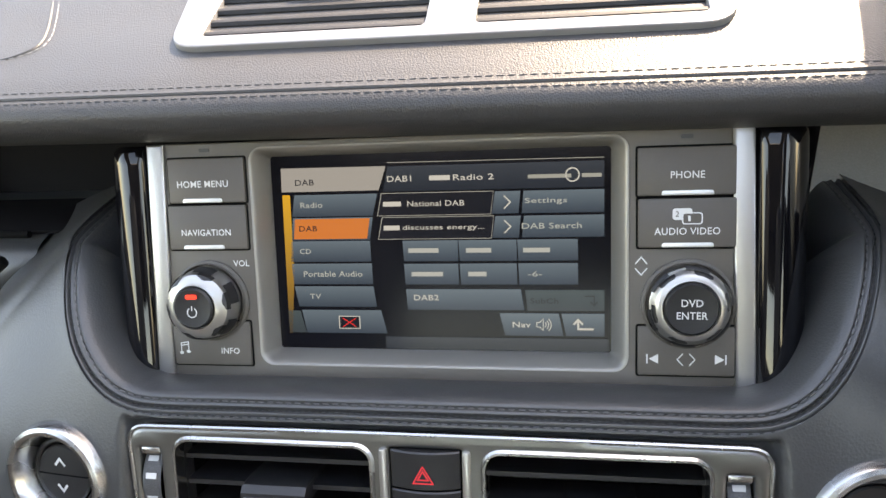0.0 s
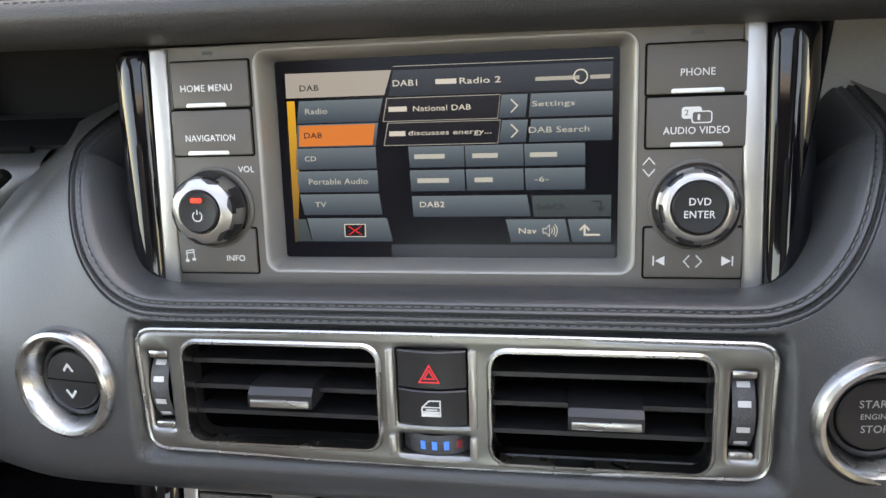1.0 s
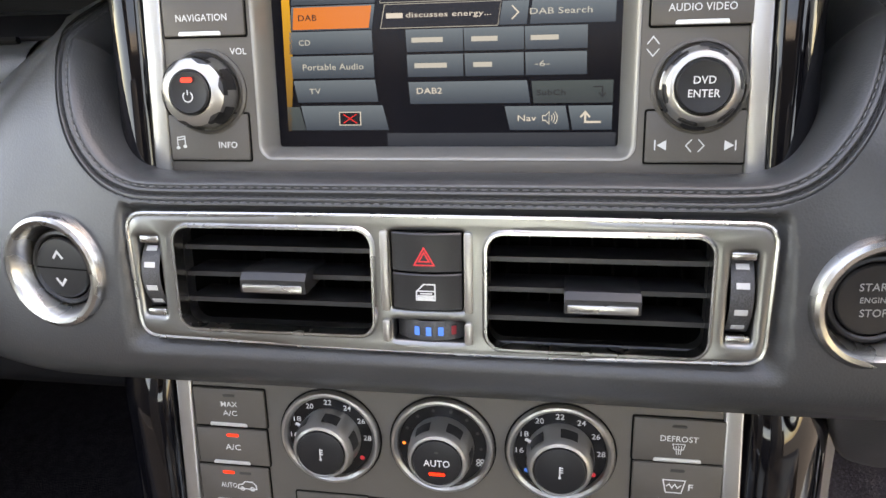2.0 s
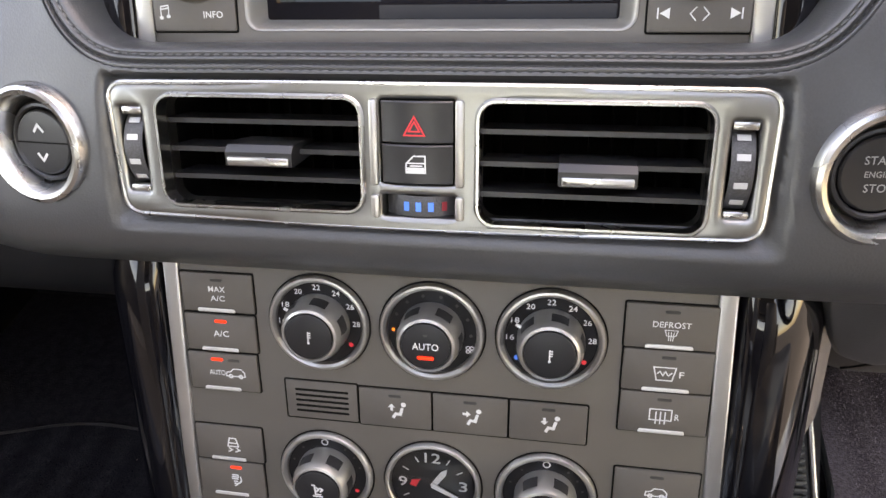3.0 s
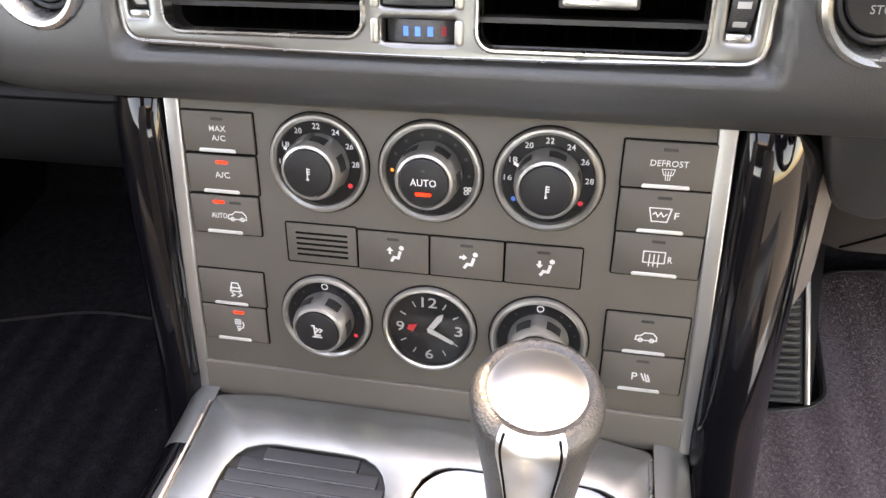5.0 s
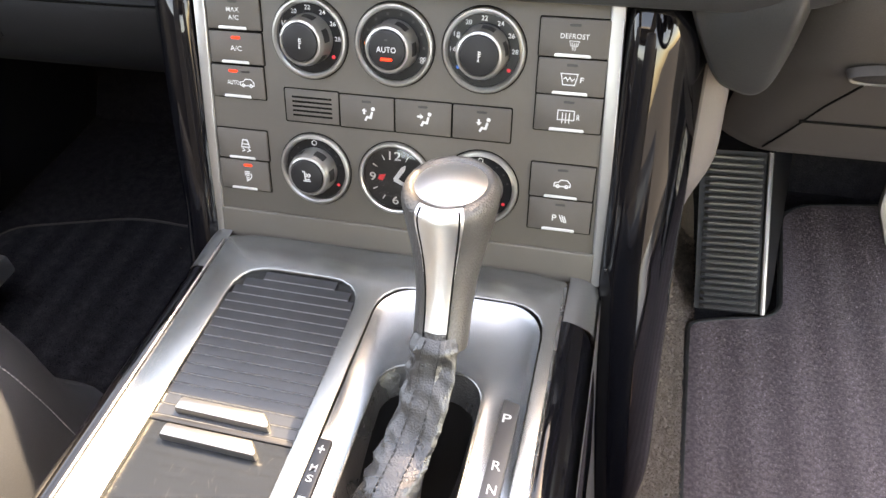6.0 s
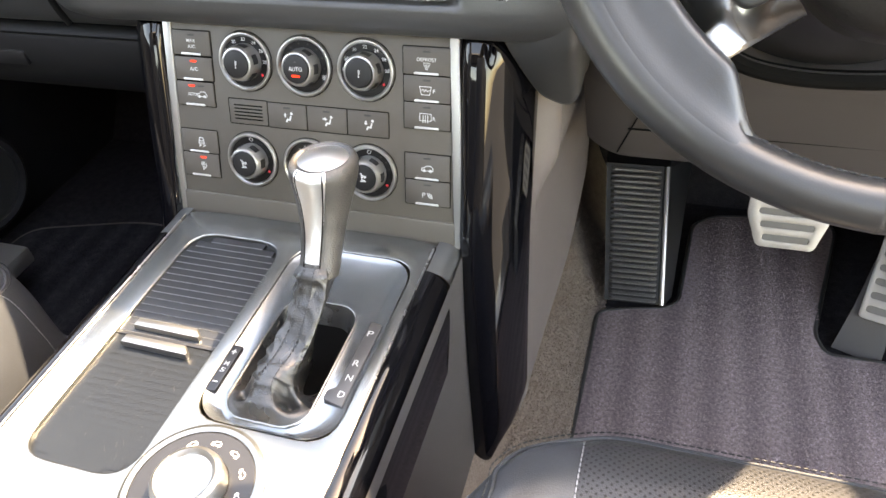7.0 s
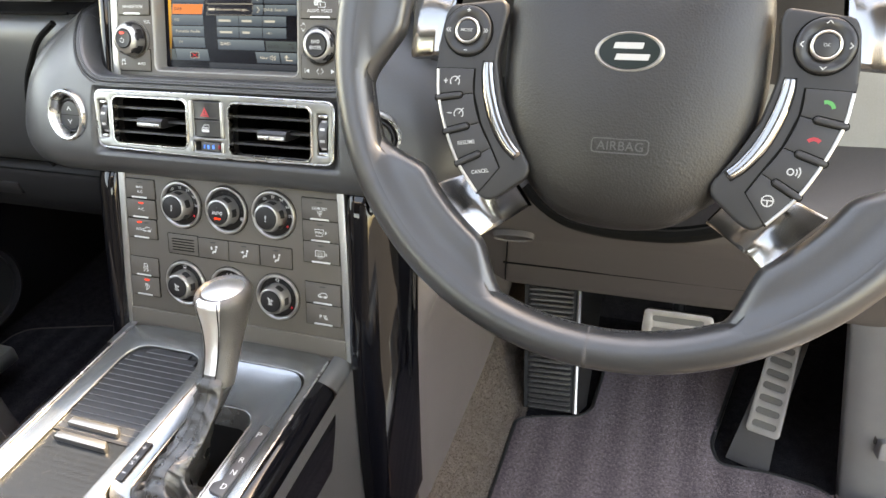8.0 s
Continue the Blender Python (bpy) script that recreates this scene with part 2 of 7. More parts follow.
striped(CARPET, 0.052, 0.15)
# the driver's mat over again, darkened for the shade of the passenger footwell
SHADEPILE = striped(mat("shaded_pile", (0.015, 0.0145, 0.017), 0.95, bump=1.0, grain=0.9, grain_size=0.0022, mottled=0.4, mottle_size=0.012, spec=0.1), 0.050, 0.28)
# floor carpet with the deep shade of the footwells put into its colour
FLOORCARPET = mat("shaded_floor_carpet", (0.016, 0.015, 0.017), 0.95, bump=1.0, grain=0.9, grain_size=0.0022, mottled=0.4, mottle_size=0.012, spec=0.1)
CARPET2 = mat("tunnel_carpet", (0.135, 0.108, 0.092), 0.95, bump=1.0, grain=0.6, grain_size=0.0016, mottled=0.15, mottle_size=0.012, spec=0.1)
_t = CARPET2.node_tree
_src = [l.from_node for l in _t.links if l.to_node.type == "BSDF_PRINCIPLED" and l.to_socket.name == "Base Color"][0]
_t.links.new(threaded(_t, _src, 0.8, 1.2).outputs[0], _t.nodes["Principled BSDF"].inputs["Base Color"])
HEADLINER = mat("headliner_cloth", (0.42, 0.40, 0.37), 0.9, grain=0.1)
PAINT = mat("body_paint", (0.05, 0.055, 0.06), 0.3, coat=0.6)
PODBLACK = mat("pod_soft_black", (0.016, 0.016, 0.017), 0.5, spec=0.4, bump=0.1, grain=0.1, grain_size=0.0004, mottled=0.08)
PODSWITCH = mat("pod_switch_black", (0.021, 0.021, 0.022), 0.55, spec=0.4, bump=0.08, grain=0.1, grain_size=0.0004, mottled=0.06)
RIBRUBBER = mat("grey_rib_rubber", (0.050, 0.050, 0.048), 0.42, bump=0.12, grain=0.1, grain_size=0.0006, mottled=0.1)
SLOTGREY = mat("grey_slot_rubber", (0.11, 0.105, 0.10), 0.6, bump=0.15, grain=0.1, grain_size=0.0006, mottled=0.1)
GROUND = mat("grey_asphalt", (0.062, 0.058, 0.054), 0.9, grain=0.3, grain_size=0.03, bump=0.6, mottled=0.2, mottle_size=0.8)
SCREENBLACK = mat("screen_black", (0.005, 0.005, 0.007), 0.16, spec=0.10)


def shown(name, color, power=0.082):
    """A lit area of the display."""
    return mat(name, (0.008, 0.008, 0.01), 0.16, spec=0.10, emit=color, emit_power=power)


def glowing_ramp(name, low, high, power=0.082):
    """A lit area of the display that shades from its lower to its upper edge."""
    m = mat(name, (0.008, 0.008, 0.01), 0.16, spec=0.10)
    t = m.node_tree
    b = t.nodes["Principled BSDF"]
    pos = t.nodes.new("ShaderNodeTexCoord")
    split = t.nodes.new("ShaderNodeSeparateXYZ")
    t.links.new(pos.outputs["Generated"], split.inputs[0])
    mx = t.nodes.new("ShaderNodeMix")
    mx.data_type = "RGBA"
    mx.inputs["A"].default_value, mx.inputs["B"].default_value = (*low, 1), (*high, 1)
    t.links.new(split.outputs["Y"], mx.inputs["Factor"])
    t.links.new(mx.outputs["Result"], b.inputs["Emission Color"])
    b.inputs["Emission Strength"].default_value = power
    return m


UI_TILE = glowing_ramp("display_blue_tile", (0.030, 0.054, 0.092), (0.102, 0.168, 0.25))
UI_DIM = glowing_ramp("display_dim_tile", (0.03, 0.05, 0.07), (0.05, 0.085, 0.11))
UI_HEAD = glowing_ramp("display_header", (0.012, 0.02, 0.035), (0.03, 0.045, 0.07))
UI_TAB = shown("display_grey_tab", (0.31, 0.35, 0.40))
UI_ORANGE = shown("display_orange_tile", (0.60, 0.20, 0.045))
UI_YELLOW = glowing_ramp("display_yellow_edge", (0.06, 0.045, 0.02), (0.65, 0.40, 0.04))
UI_TEXT = shown("display_white_text", (0.50, 0.58, 0.66))
UI_FAINT = shown("display_faint_text", (0.30, 0.36, 0.40))
UI_MID = shown("display_pale_text", (0.38, 0.47, 0.55))
UI_DARKTEXT = shown("display_dark_text", (0.012, 0.014, 0.02))
UI_RED = shown("display_red", (0.7, 0.03, 0.03))
UI_BLACK = shown("display_black", (0.004, 0.005, 0.009))


# ---- builders ----
def thing(name, m, label, category, group="", kind=""):
    ob = new(name)
    ob.matrix_world = m
    ob.empty_display_size = 0.01
    return tagged(ob, label, category, group, kind)


def mesh_of(bm, name, material, smooth=True, angle=35):
    me = bpy.data.meshes.new(name)
    bmesh.ops.recalc_face_normals(bm, faces=bm.faces)
    if smooth:
        lim = radians(angle)
        for f in bm.faces:
            f.smooth = True
        for e in bm.edges:
            if len(e.link_faces) == 2 and e.calc_face_angle(0) > lim:
                e.smooth = False
    bm.to_mesh(me)
    bm.free()
    me.materials.append(material)
    return me


def part(name, bm, material, parent, label="", angle=35):
    me = bm if isinstance(bm, bpy.types.Mesh) else mesh_of(bm, name, material, True, angle)
    ob = new(name, me)
    ob.parent = parent
    return tagged(ob, label)


def solid(name, bm, material, label, category, kind="", group="", m=None, angle=35):
    """A thing that is one mesh."""
    ob = new(name, mesh_of(bm, name, material, True, angle))
    if m is not None:
        ob.matrix_world = m
    return tagged(ob, label, category, group, kind)


def box(x0, y0, z0, x1, y1, z1, bevel=0.0, seg=2):
    bm = bmesh.new()
    bmesh.ops.create_cube(bm, size=1)
    for v in bm.verts:
        v.co = Vector(((x0 + x1) / 2 + v.co.x * (x1 - x0), (y0 + y1) / 2 + v.co.y * (y1 - y0), (z0 + z1) / 2 + v.co.z * (z1 - z0)))
    if bevel:
        bmesh.ops.bevel(bm, geom=bm.edges[:], offset=bevel, segments=seg, affect="EDGES", profile=0.5)
    return bm


def rounded(u0, v0, u1, v1, r, seg=6):
    """The outline of a rounded rectangle, anticlockwise."""
    pts = []
    for cx, cy, a in ((u1 - r, v1 - r, 0), (u0 + r, v1 - r, 90), (u0 + r, v0 + r, 180), (u1 - r, v0 + r, 270)):
        for i in range(seg + 1):
            b = radians(a + 90 * i / seg)
            pts.append((cx + r * math.cos(b), cy + r * math.sin(b)))
    return pts


def round_corners(pts, r, seg=5):
    """A polygon with its corners rounded off."""
    out, n = [], len(pts)
    for i in range(n):
        p, a, b = Vector(pts[i]), Vector(pts[i - 1]), Vector(pts[(i + 1) % n])
        ra = min(r, (a - p).length * 0.48, (b - p).length * 0.48)
        p0, p1 = p + (a - p).normalized() * ra, p + (b - p).normalized() * ra
        for k in range(seg + 1):
            s = k / seg
            q = p0 * (1 - s) ** 2 + p * 2 * s * (1 - s) + p1 * s * s
            out.append((q.x, q.y))
    return out


def slab(outline, w0, w1, bevel=0.0, holes=(), seg=2, taper=0.0):
    """A plate of that outline (in u, v) from depth w0 to w1, with holes through it and its front edges softened."""
    bm = bmesh.new()
    edges = []
    for loop in (outline, *holes):
        vs = [bm.verts.new((u, v, w1)) for u, v in loop]
        edges += [bm.edges.new((vs[i], vs[(i + 1) % len(vs)])) for i in range(len(vs))]
    if holes:
        bmesh.ops.triangle_fill(bm, use_beauty=True, use_dissolve=False, edges=edges)
    else:
        bm.faces.new(bm.verts[:])
    rim = [e for e in edges if e.is_valid]
    out = bmesh.ops.extrude_face_region(bm, geom=bm.faces[:])
    back = [g for g in out["geom"] if isinstance(g, bmesh.types.BMVert)]
    for v in back:
        v.co.z = w0
    if taper:
        c = Vector((sum(p[0] for p in outline) / len(outline), sum(p[1] for p in outline) / len(outline), 0))
        for v in back:
            d = Vector((v.co.x - c.x, v.co.y - c.y, 0))
            if d.length > 0:
                v.co += d.normalized() * taper
    if bevel:
        bmesh.ops.bevel(bm, geom=[e for e in rim if e.is_valid], offset=bevel, segments=seg, affect="EDGES", profile=0.5, clamp_overlap=True)
    return bm


def lathe(profile, seg=48, a0=0.0, a1=360.0, sx=1.0, sy=1.0):
    """Turns (radius, height) pairs about the z axis."""
    bm = bmesh.new()
    full = a1 - a0 >= 359.9
    n = seg if full else seg + 1
    rings = []
    for r, h in profile:
        if r < 1e-6:
            rings.append([bm.verts.new((0, 0, h))])
        else:
            rings.append([bm.verts.new((r * sx * math.cos(radians(a0 + (a1 - a0) * i / seg)), r * sy * math.sin(radians(a0 + (a1 - a0) * i / seg)), h)) for i in range(n)])
    for a, b in zip(rings, rings[1:]):
        for i in range(seg):
            j = (i + 1) % n
            if len(a) == 1 and len(b) == 1:
                continue
            if len(a) == 1:
                bm.faces.new((a[0], b[i], b[j]))
            elif len(b) == 1:
                bm.faces.new((a[i], a[j], b[0]))
            else:
                bm.faces.new((a[i], a[j], b[j], b[i]))
    return bm


def shifted(bm, m):
    bm.transform(m)
    return bm


def spline(points, n):
    """n points evenly spaced in parameter along a smooth curve through the given ones."""
    p = [Vector(q) for q in points]
    p = [2 * p[0] - p[1], *p, 2 * p[-1] - p[-2]]
    out = []
    for i in range(n):
        s = i / (n - 1) * (len(p) - 3)
        k = min(int(s), len(p) - 4)
        f = s - k
        a, b, c, d = p[k : k + 4]
        out.append(0.5 * ((2 * b) + (c - a) * f + (2 * a - 5 * b + 4 * c - d) * f * f + (3 * b - a - 3 * c + d) * f ** 3))
    return out


def skin(rows, close_u=False, close_v=False):
    """A surface through rows of points."""
    bm = bmesh.new()
    vs = [[bm.verts.new(p) for p in row] for row in rows]
    nu, nv = len(vs), len(vs[0])
    for i in range(nu if close_u else nu - 1):
        for j in range(nv if close_v else nv - 1):
            bm.faces.new((vs[i][j], vs[(i + 1) % nu][j], vs[(i + 1) % nu][(j + 1) % nv], vs[i][(j + 1) % nv]))
    return bm


def tube(path, radius, seg=10, closed=False, flat=1.0, caps=True):
    """A round bar along a path; radius may be a number or a list."""
    p = [Vector(q) for q in path]
    n = len(p)
    rows = []
    up = None
    for i in range(n):
        d = (p[(i + 1) % n] - p[i - 1]) if closed else (p[min(i + 1, n - 1)] - p[max(i - 1, 0)])
        d.normalize()
        if up is None:
            up = d.orthogonal().normalized()
        up = (up - d * up.dot(d)).normalized()
        side = d.cross(up)
        r = radius[i] if isinstance(radius, (list, tuple)) else radius
        rows.append([p[i] + (up * math.cos(2 * math.pi * k / seg) * flat + side * math.sin(2 * math.pi * k / seg)) * r for k in range(seg)])
    bm = skin(rows, close_u=closed, close_v=True)
    if caps and not closed:
        bm.verts.ensure_lookup_table()
        bm.faces.new([bm.verts[k] for k in range(seg)])
        bm.faces.new([bm.verts[(n - 1) * seg + k] for k in range(seg)])
    return bm


def merged(*parts):
    """Several bmeshes as one."""
    out = bmesh.new()
    for b in parts:
        me = bpy.data.meshes.new("part")
        b.to_mesh(me)
        b.free()
        out.from_mesh(me)
        bpy.data.meshes.remove(me)
    return out


def stitches(path, length=0.0032, gap=0.0012, r=0.00035, lift=(0, 0, 0)):
    """A row of short raised stitches along a path."""
    p = [Vector(q) + Vector(lift) for q in path]
    cum = [0.0]
    for a, b in zip(p, p[1:]):
        cum.append(cum[-1] + (b - a).length)

    def at(s):
        k = 0
        while k < len(cum) - 2 and cum[k + 1] < s:
            k += 1
        f = (s - cum[k]) / max(1e-9, cum[k + 1] - cum[k])
        return p[k].lerp(p[k + 1], f)

    verts, faces, s = [], [], 0.0
    while s + length < cum[-1]:
        a, b = at(s), at(s + length)
        d = (b - a).normalized()
        u = d.orthogonal().normalized()
        w = d.cross(u)
        base = len(verts)
        for q, k in ((a, 0.4), (a.lerp(b, 0.25), 1), (a.lerp(b, 0.75), 1), (b, 0.4)):
            for c in range(5):
                t = 2 * math.pi * c / 5
                verts.append(q + (u * math.cos(t) + w * math.sin(t)) * r * k)
        for ring in range(3):
            for c in range(5):
                faces.append((base + ring * 5 + c, base + ring * 5 + (c + 1) % 5, base + ring * 5 + 5 + (c + 1) % 5, base + ring * 5 + 5 + c))
        s += length + gap
    me = bpy.data.meshes.new("stitching")
    me.from_pydata([tuple(v) for v in verts], [], faces)
    return me


def seam(path, material, parent, lift=(0, 0, 0), length=0.0032, gap=0.0012, r=0.00035):
    me = stitches(path, length, gap, r, lift)
    me.materials.append(material)
    ob = new("stitching", me)
    ob.parent = parent
    return tagged(ob, kind="stuff")


_glyphs = {}


def glyphs(text):
    """The outlines of a word, as vertices and faces in a box of size 1 by 1 round the origin."""
    if text not in _glyphs:
        cu = bpy.data.curves.new("word", "FONT")
        cu.body, cu.resolution_u = text, 3
        cu.offset = 0.008
        cu.space_character = 1.05
        ob = bpy.data.objects.new("word", cu)
        scene.collection.objects.link(ob)
        me = bpy.data.meshes.new_from_object(ob.evaluated_get(bpy.context.evaluated_depsgraph_get()))
        co = np.array([v.co[:2] for v in me.vertices])
        lo, hi = co.min(0), co.max(0)
        co = (co - (lo + hi) / 2) / np.maximum(hi - lo, 1e-6)
        _glyphs[text] = (co, [tuple(f.vertices) for f in me.polygons])
        bpy.data.objects.remove(ob)
        bpy.data.curves.remove(cu)
        bpy.data.meshes.remove(me)
    return _glyphs[text]


def words(text, u, v, w, width, height, parent, material=None, turn=0.0, name="legend"):
    """A word printed flat at (u, v), w proud of the surface."""
    co, faces = glyphs(text)
    c, s = math.cos(radians(turn)), math.sin(radians(turn))
    pts = [(u + (x * width) * c - (y * height) * s, v + (x * width) * s + (y * height) * c, w) for x, y in co]
    me = bpy.data.meshes.new(name)
    me.from_pydata(pts, [], faces)
    me.materials.append(material or WHITE)
    ob = new(name, me)
    ob.parent = parent
    return ob


def strokes(lines, thick, u, v, w, scale, parent, material=None, name="symbol", turn=0.0):
    """A printed symbol of thick lines, drawn in a box of about 1 by 1."""
    bm = bmesh.new()
    c, s = math.cos(radians(turn)), math.sin(radians(turn))
    for k, line in enumerate(lines):
        pts = [Vector((u + (x * c - y * s) * scale, v + (x * s + y * c) * scale)) for x, y in line]
        closed = (pts[0] - pts[-1]).length < 1e-7
        if closed:
            pts = pts[:-1]
        n = len(pts)
        ring = []
        for i in range(n):
            a = pts[i - 1] if (i > 0 or closed) else pts[i]
            b = pts[(i + 1) % n] if (i < n - 1 or closed) else pts[i]
            d0, d1 = (pts[i] - a), (b - pts[i])
            d = (d0.normalized() if d0.length > 0 else d1.normalized()) + (d1.normalized() if d1.length > 0 else d0.normalized())
            d.normalize()
            nrm = Vector((-d.y, d.x))
            ref = d1 if d1.length > 0 else d0
            k2 = max(0.5, abs(nrm.dot(Vector((-ref.y, ref.x)).normalized())))
            ring.append((pts[i] + nrm * thick / 2 / k2, pts[i] - nrm * thick / 2 / k2))
        vs = [(bm.verts.new((p.x, p.y, w + 0.00002 * k)), bm.verts.new((q.x, q.y, w + 0.00002 * k))) for p, q in ring]
        for i in range(n if closed else n - 1):
            (a, b), (d, e) = vs[i], vs[(i + 1) % n]
            bm.faces.new((a, b, e, d))
    me = mesh_of(bm, name, material or WHITE, False)
    ob = new(name, me)
    ob.parent = parent
    return ob


def flat(outline, w, parent, material, name):
    """A printed or lit area."""
    bm = bmesh.new()
    bm.faces.new([bm.verts.new((u, v, w)) for u, v in outline])
    me = mesh_of(bm, name, material, False)
    ob = new(name, me)
    ob.parent = parent
    return ob


def arc(cx, cy, r, a0, a1, n=12):
    return [(cx + r * math.cos(radians(a0 + (a1 - a0) * i / n)), cy + r * math.sin(radians(a0 + (a1 - a0) * i / n))) for i in range(n + 1)]


MM = 0.001


def mm(*pts):
    return [(a * MM, b * MM) for a, b in pts]


def rect(u0, v0, u1, v1):
    return mm((u0, v0), (u1, v0), (u1, v1), (u0, v1))


# frames of the three fascia planes: u across, v up along the face, w out of it
HEAD = pose(0, 0.310, 0.650, 69)
CLIMATE = pose(0, 0.227, 0.434, 72)
VENTS = pose(0, 0.2535, 0.5727, 70)


def push_button(parent, u0, v0, u1, v1, proud=1.6, bar=None, led=None, led_on=False, name="button", bar_low=True):
    """A soft-painted rectangular button in a dark gap; sizes in mm."""
    b = part(name, slab(rounded(u0 * MM, v0 * MM, u1 * MM, v1 * MM, 0.0007, 2), -0.001, proud * MM, 0.0005), BUTTON, parent)
    part("gap", slab(rounded((u0 - 0.85) * MM, (v0 - 0.85) * MM, (u1 + 0.85) * MM, (v1 + 0.85) * MM, 0.0012, 2), -0.001, 0.0003), GAP, b)
    if bar:
        c, half = bar
        out = mm((c - half, v0 + 0.1), (c + half, v0 + 0.1), (c + half - 0.5, v0 + 2.1), (c - half + 0.5, v0 + 2.1))
        part("light_bar", slab(round_corners(out, 0.0009, 3), proud * MM, (proud + 0.5) * MM, 0.0003), BAR, b, "pale silver light bar")
    for c, on in led or ():
        part("indicator", slab(rounded((c - 3.4) * MM, (v1 - 4.4) * MM, (c + 3.4) * MM, (v1 - 2.7) * MM, 0.0007, 3), proud * MM, (proud + 0.15) * MM), LEDON if on else LEDOFF, b, "lit red indicator" if on else "unlit indicator")
    return b


# ---- large structure: floor, tunnel, shell of the car ----
def tag_structure(name, bm, material, label, category, angle=35):
    return solid(name, bm, material, label, category, "structure", angle=angle)


tag_structure("ground", box(-60, -60, -0.62, 60, 60, -0.60), GROUND, "grey asphalt drive under the car", "ground")
tag_structure("floor", box(-0.80, -1.6, -0.06, 0.82, 1.0, -0.015), FLOORCARPET, "carpeted car floor, footwell shade in its dark colour", "floor")

# transmission tunnel, carpeted, with a sloping flank
_sect = [(0.275, -0.02), (0.258, -0.004), (0.243, 0.014), (0.226, 0.036), (0.210, 0.062), (0.196, 0.095), (0.15, 0.13)]
_sect = _sect + [(-x, z) for x, z in reversed(_sect)]
rows = []
for i in range(25):
    y = -0.9 + i * 0.08
    rows.append([Vector((x, y, z)) for x, z in _sect])
tag_structure("tunnel", skin(rows), CARPET2, "grey-brown carpeted transmission tunnel beside the console", "floor")

# bulkhead and footwell end
def toe_board(x0, x1):
    prof = [(0.66, -0.016), (0.75, -0.012), (0.81, 0.06), (0.87, 0.20), (0.92, 0.36), (0.94, 0.62), (0.945, 0.85)]
    r = []
    for x in np.linspace(x0, x1, 9):
        r.append([Vector((x, y, z)) for y, z in prof])
    return skin(r)


tag_structure("bulkhead", toe_board(-0.80, 0.82), FLOORCARPET, "carpeted bulkhead at the end of the footwells, darkened for their shade", "wall")

# closed body round the cabin: sills, doors to the window line, pillars, roof over the seats
def door_card(side):
    x = 0.80 * side
    bm = box(min(x, x + 0.06 * side), -1.6, -0.05, max(x, x + 0.06 * side), 1.0, 0.68, 0.02)
    return bm


tag_structure("wall_east", merged(box(0.80, 0.46, -0.05, 0.86, 1.0, 0.90, 0.02), box(0.80, -1.6, -0.05, 0.86, -0.72, 0.70, 0.02), box(0.80, -0.72, -0.06, 0.90, 0.46, 0.03, 0.01)), GREYPLASTIC, "dark grey sill and side trim beside the open driver's door", "wall")
tag_structure("wall_west", door_card(-1), DARK, "dark grey door trim", "wall")
tag_structure("wall_south", merged(box(-0.80, -1.66, -0.05, 0.82, -1.6, 0.74, 0.01), box(-0.80, -1.66, 0.98, 0.82, -1.6, 1.158, 0.01), box(-0.80, -1.66, 0.74, -0.70, -1.6, 0.98), box(0.72, -1.66, 0.74, 0.82, -1.6, 0.98)), GREYPLASTIC, "dark rear end of the cabin with a wide rear window opening", "wall")
# unseen roof; its opening is added to let in more sky light
_roof = slab(rounded(-0.80, -1.65, 0.74, -0.06, 0.12), 1.16, 1.20, 0.004, holes=[rounded(-0.42, -0.85, 0.42, -0.16, 0.06)])
tag_structure("ceiling", _roof, HEADLINER, "pale cloth headliner, unseen, with an opening added for sky light", "ceiling")
for _n, _s in (("pillar_east", 1), ("pillar_west", -1)):
    tag_structure(_n, tube([(0.84 * _s, 1.05, 0.84), (0.82 * _s, 0.55, 1.03), (0.76 * _s, -0.10, 1.18)], 0.03, 8), HEADLINER, "pale trimmed windscreen pillar", "pillar")
    tag_structure(_n.replace("pillar", "door_pillar"), tube([(0.82 * _s, -1.00, 0.6), (0.74 * _s, -1.00, 1.17)], 0.05, 8), HEADLINER, "pale trimmed door pillar", "pillar")

# mats
def floor_mat(outline, z):
    return slab(outline, z - 0.008, z, 0.003)


def tufts(spots, height, wide, parent, pile=CARPET2):
    """The ends of short threads, standing at uneven heights on the given spots."""
    rng = random.Random(7)
    verts, faces = [], []
    for x, y, z in spots:
        a = rng.uniform(0, 2 * math.pi)
        h = z + height * rng.uniform(0.25, 1.0)
        u = Vector((math.cos(a), math.sin(a), rng.gauss(0, 0.45))).normalized() * wide * rng.uniform(0.5, 0.8)
        v = Vector((-math.sin(a), math.cos(a), rng.gauss(0, 0.45))).normalized() * wide * rng.uniform(0.3, 0.55)
        k = len(verts)
        verts += [(x - u.x - v.x, y - u.y - v.y, h - u.z - v.z), (x + u.x - v.x, y + u.y - v.y, h + u.z - v.z), (x + u.x + v.x, y + u.y + v.y, h + u.z + v.z), (x - u.x + v.x, y - u.y + v.y, h - u.z + v.z)]
        faces.append((k, k + 1, k + 2, k + 3))
    me = bpy.data.meshes.new("pile")
    me.from_pydata(verts, [], faces)
    me.materials.append(pile)
    ob = new("pile", me)
    if parent:
        ob.parent = parent
    return tagged(ob, kind="stuff") if parent else tagged(ob, "grey-brown carpet pile on the tunnel side", "carpet", kind="stuff")


def spread(x0, x1, y0, y1, step, seed):
    rng = random.Random(seed)
    return [(x + rng.uniform(-0.5, 0.5) * step, y + rng.uniform(-0.5, 0.5) * step, -0.0005) for x in np.arange(x0, x1, step) for y in np.arange(y0, y1, step)]


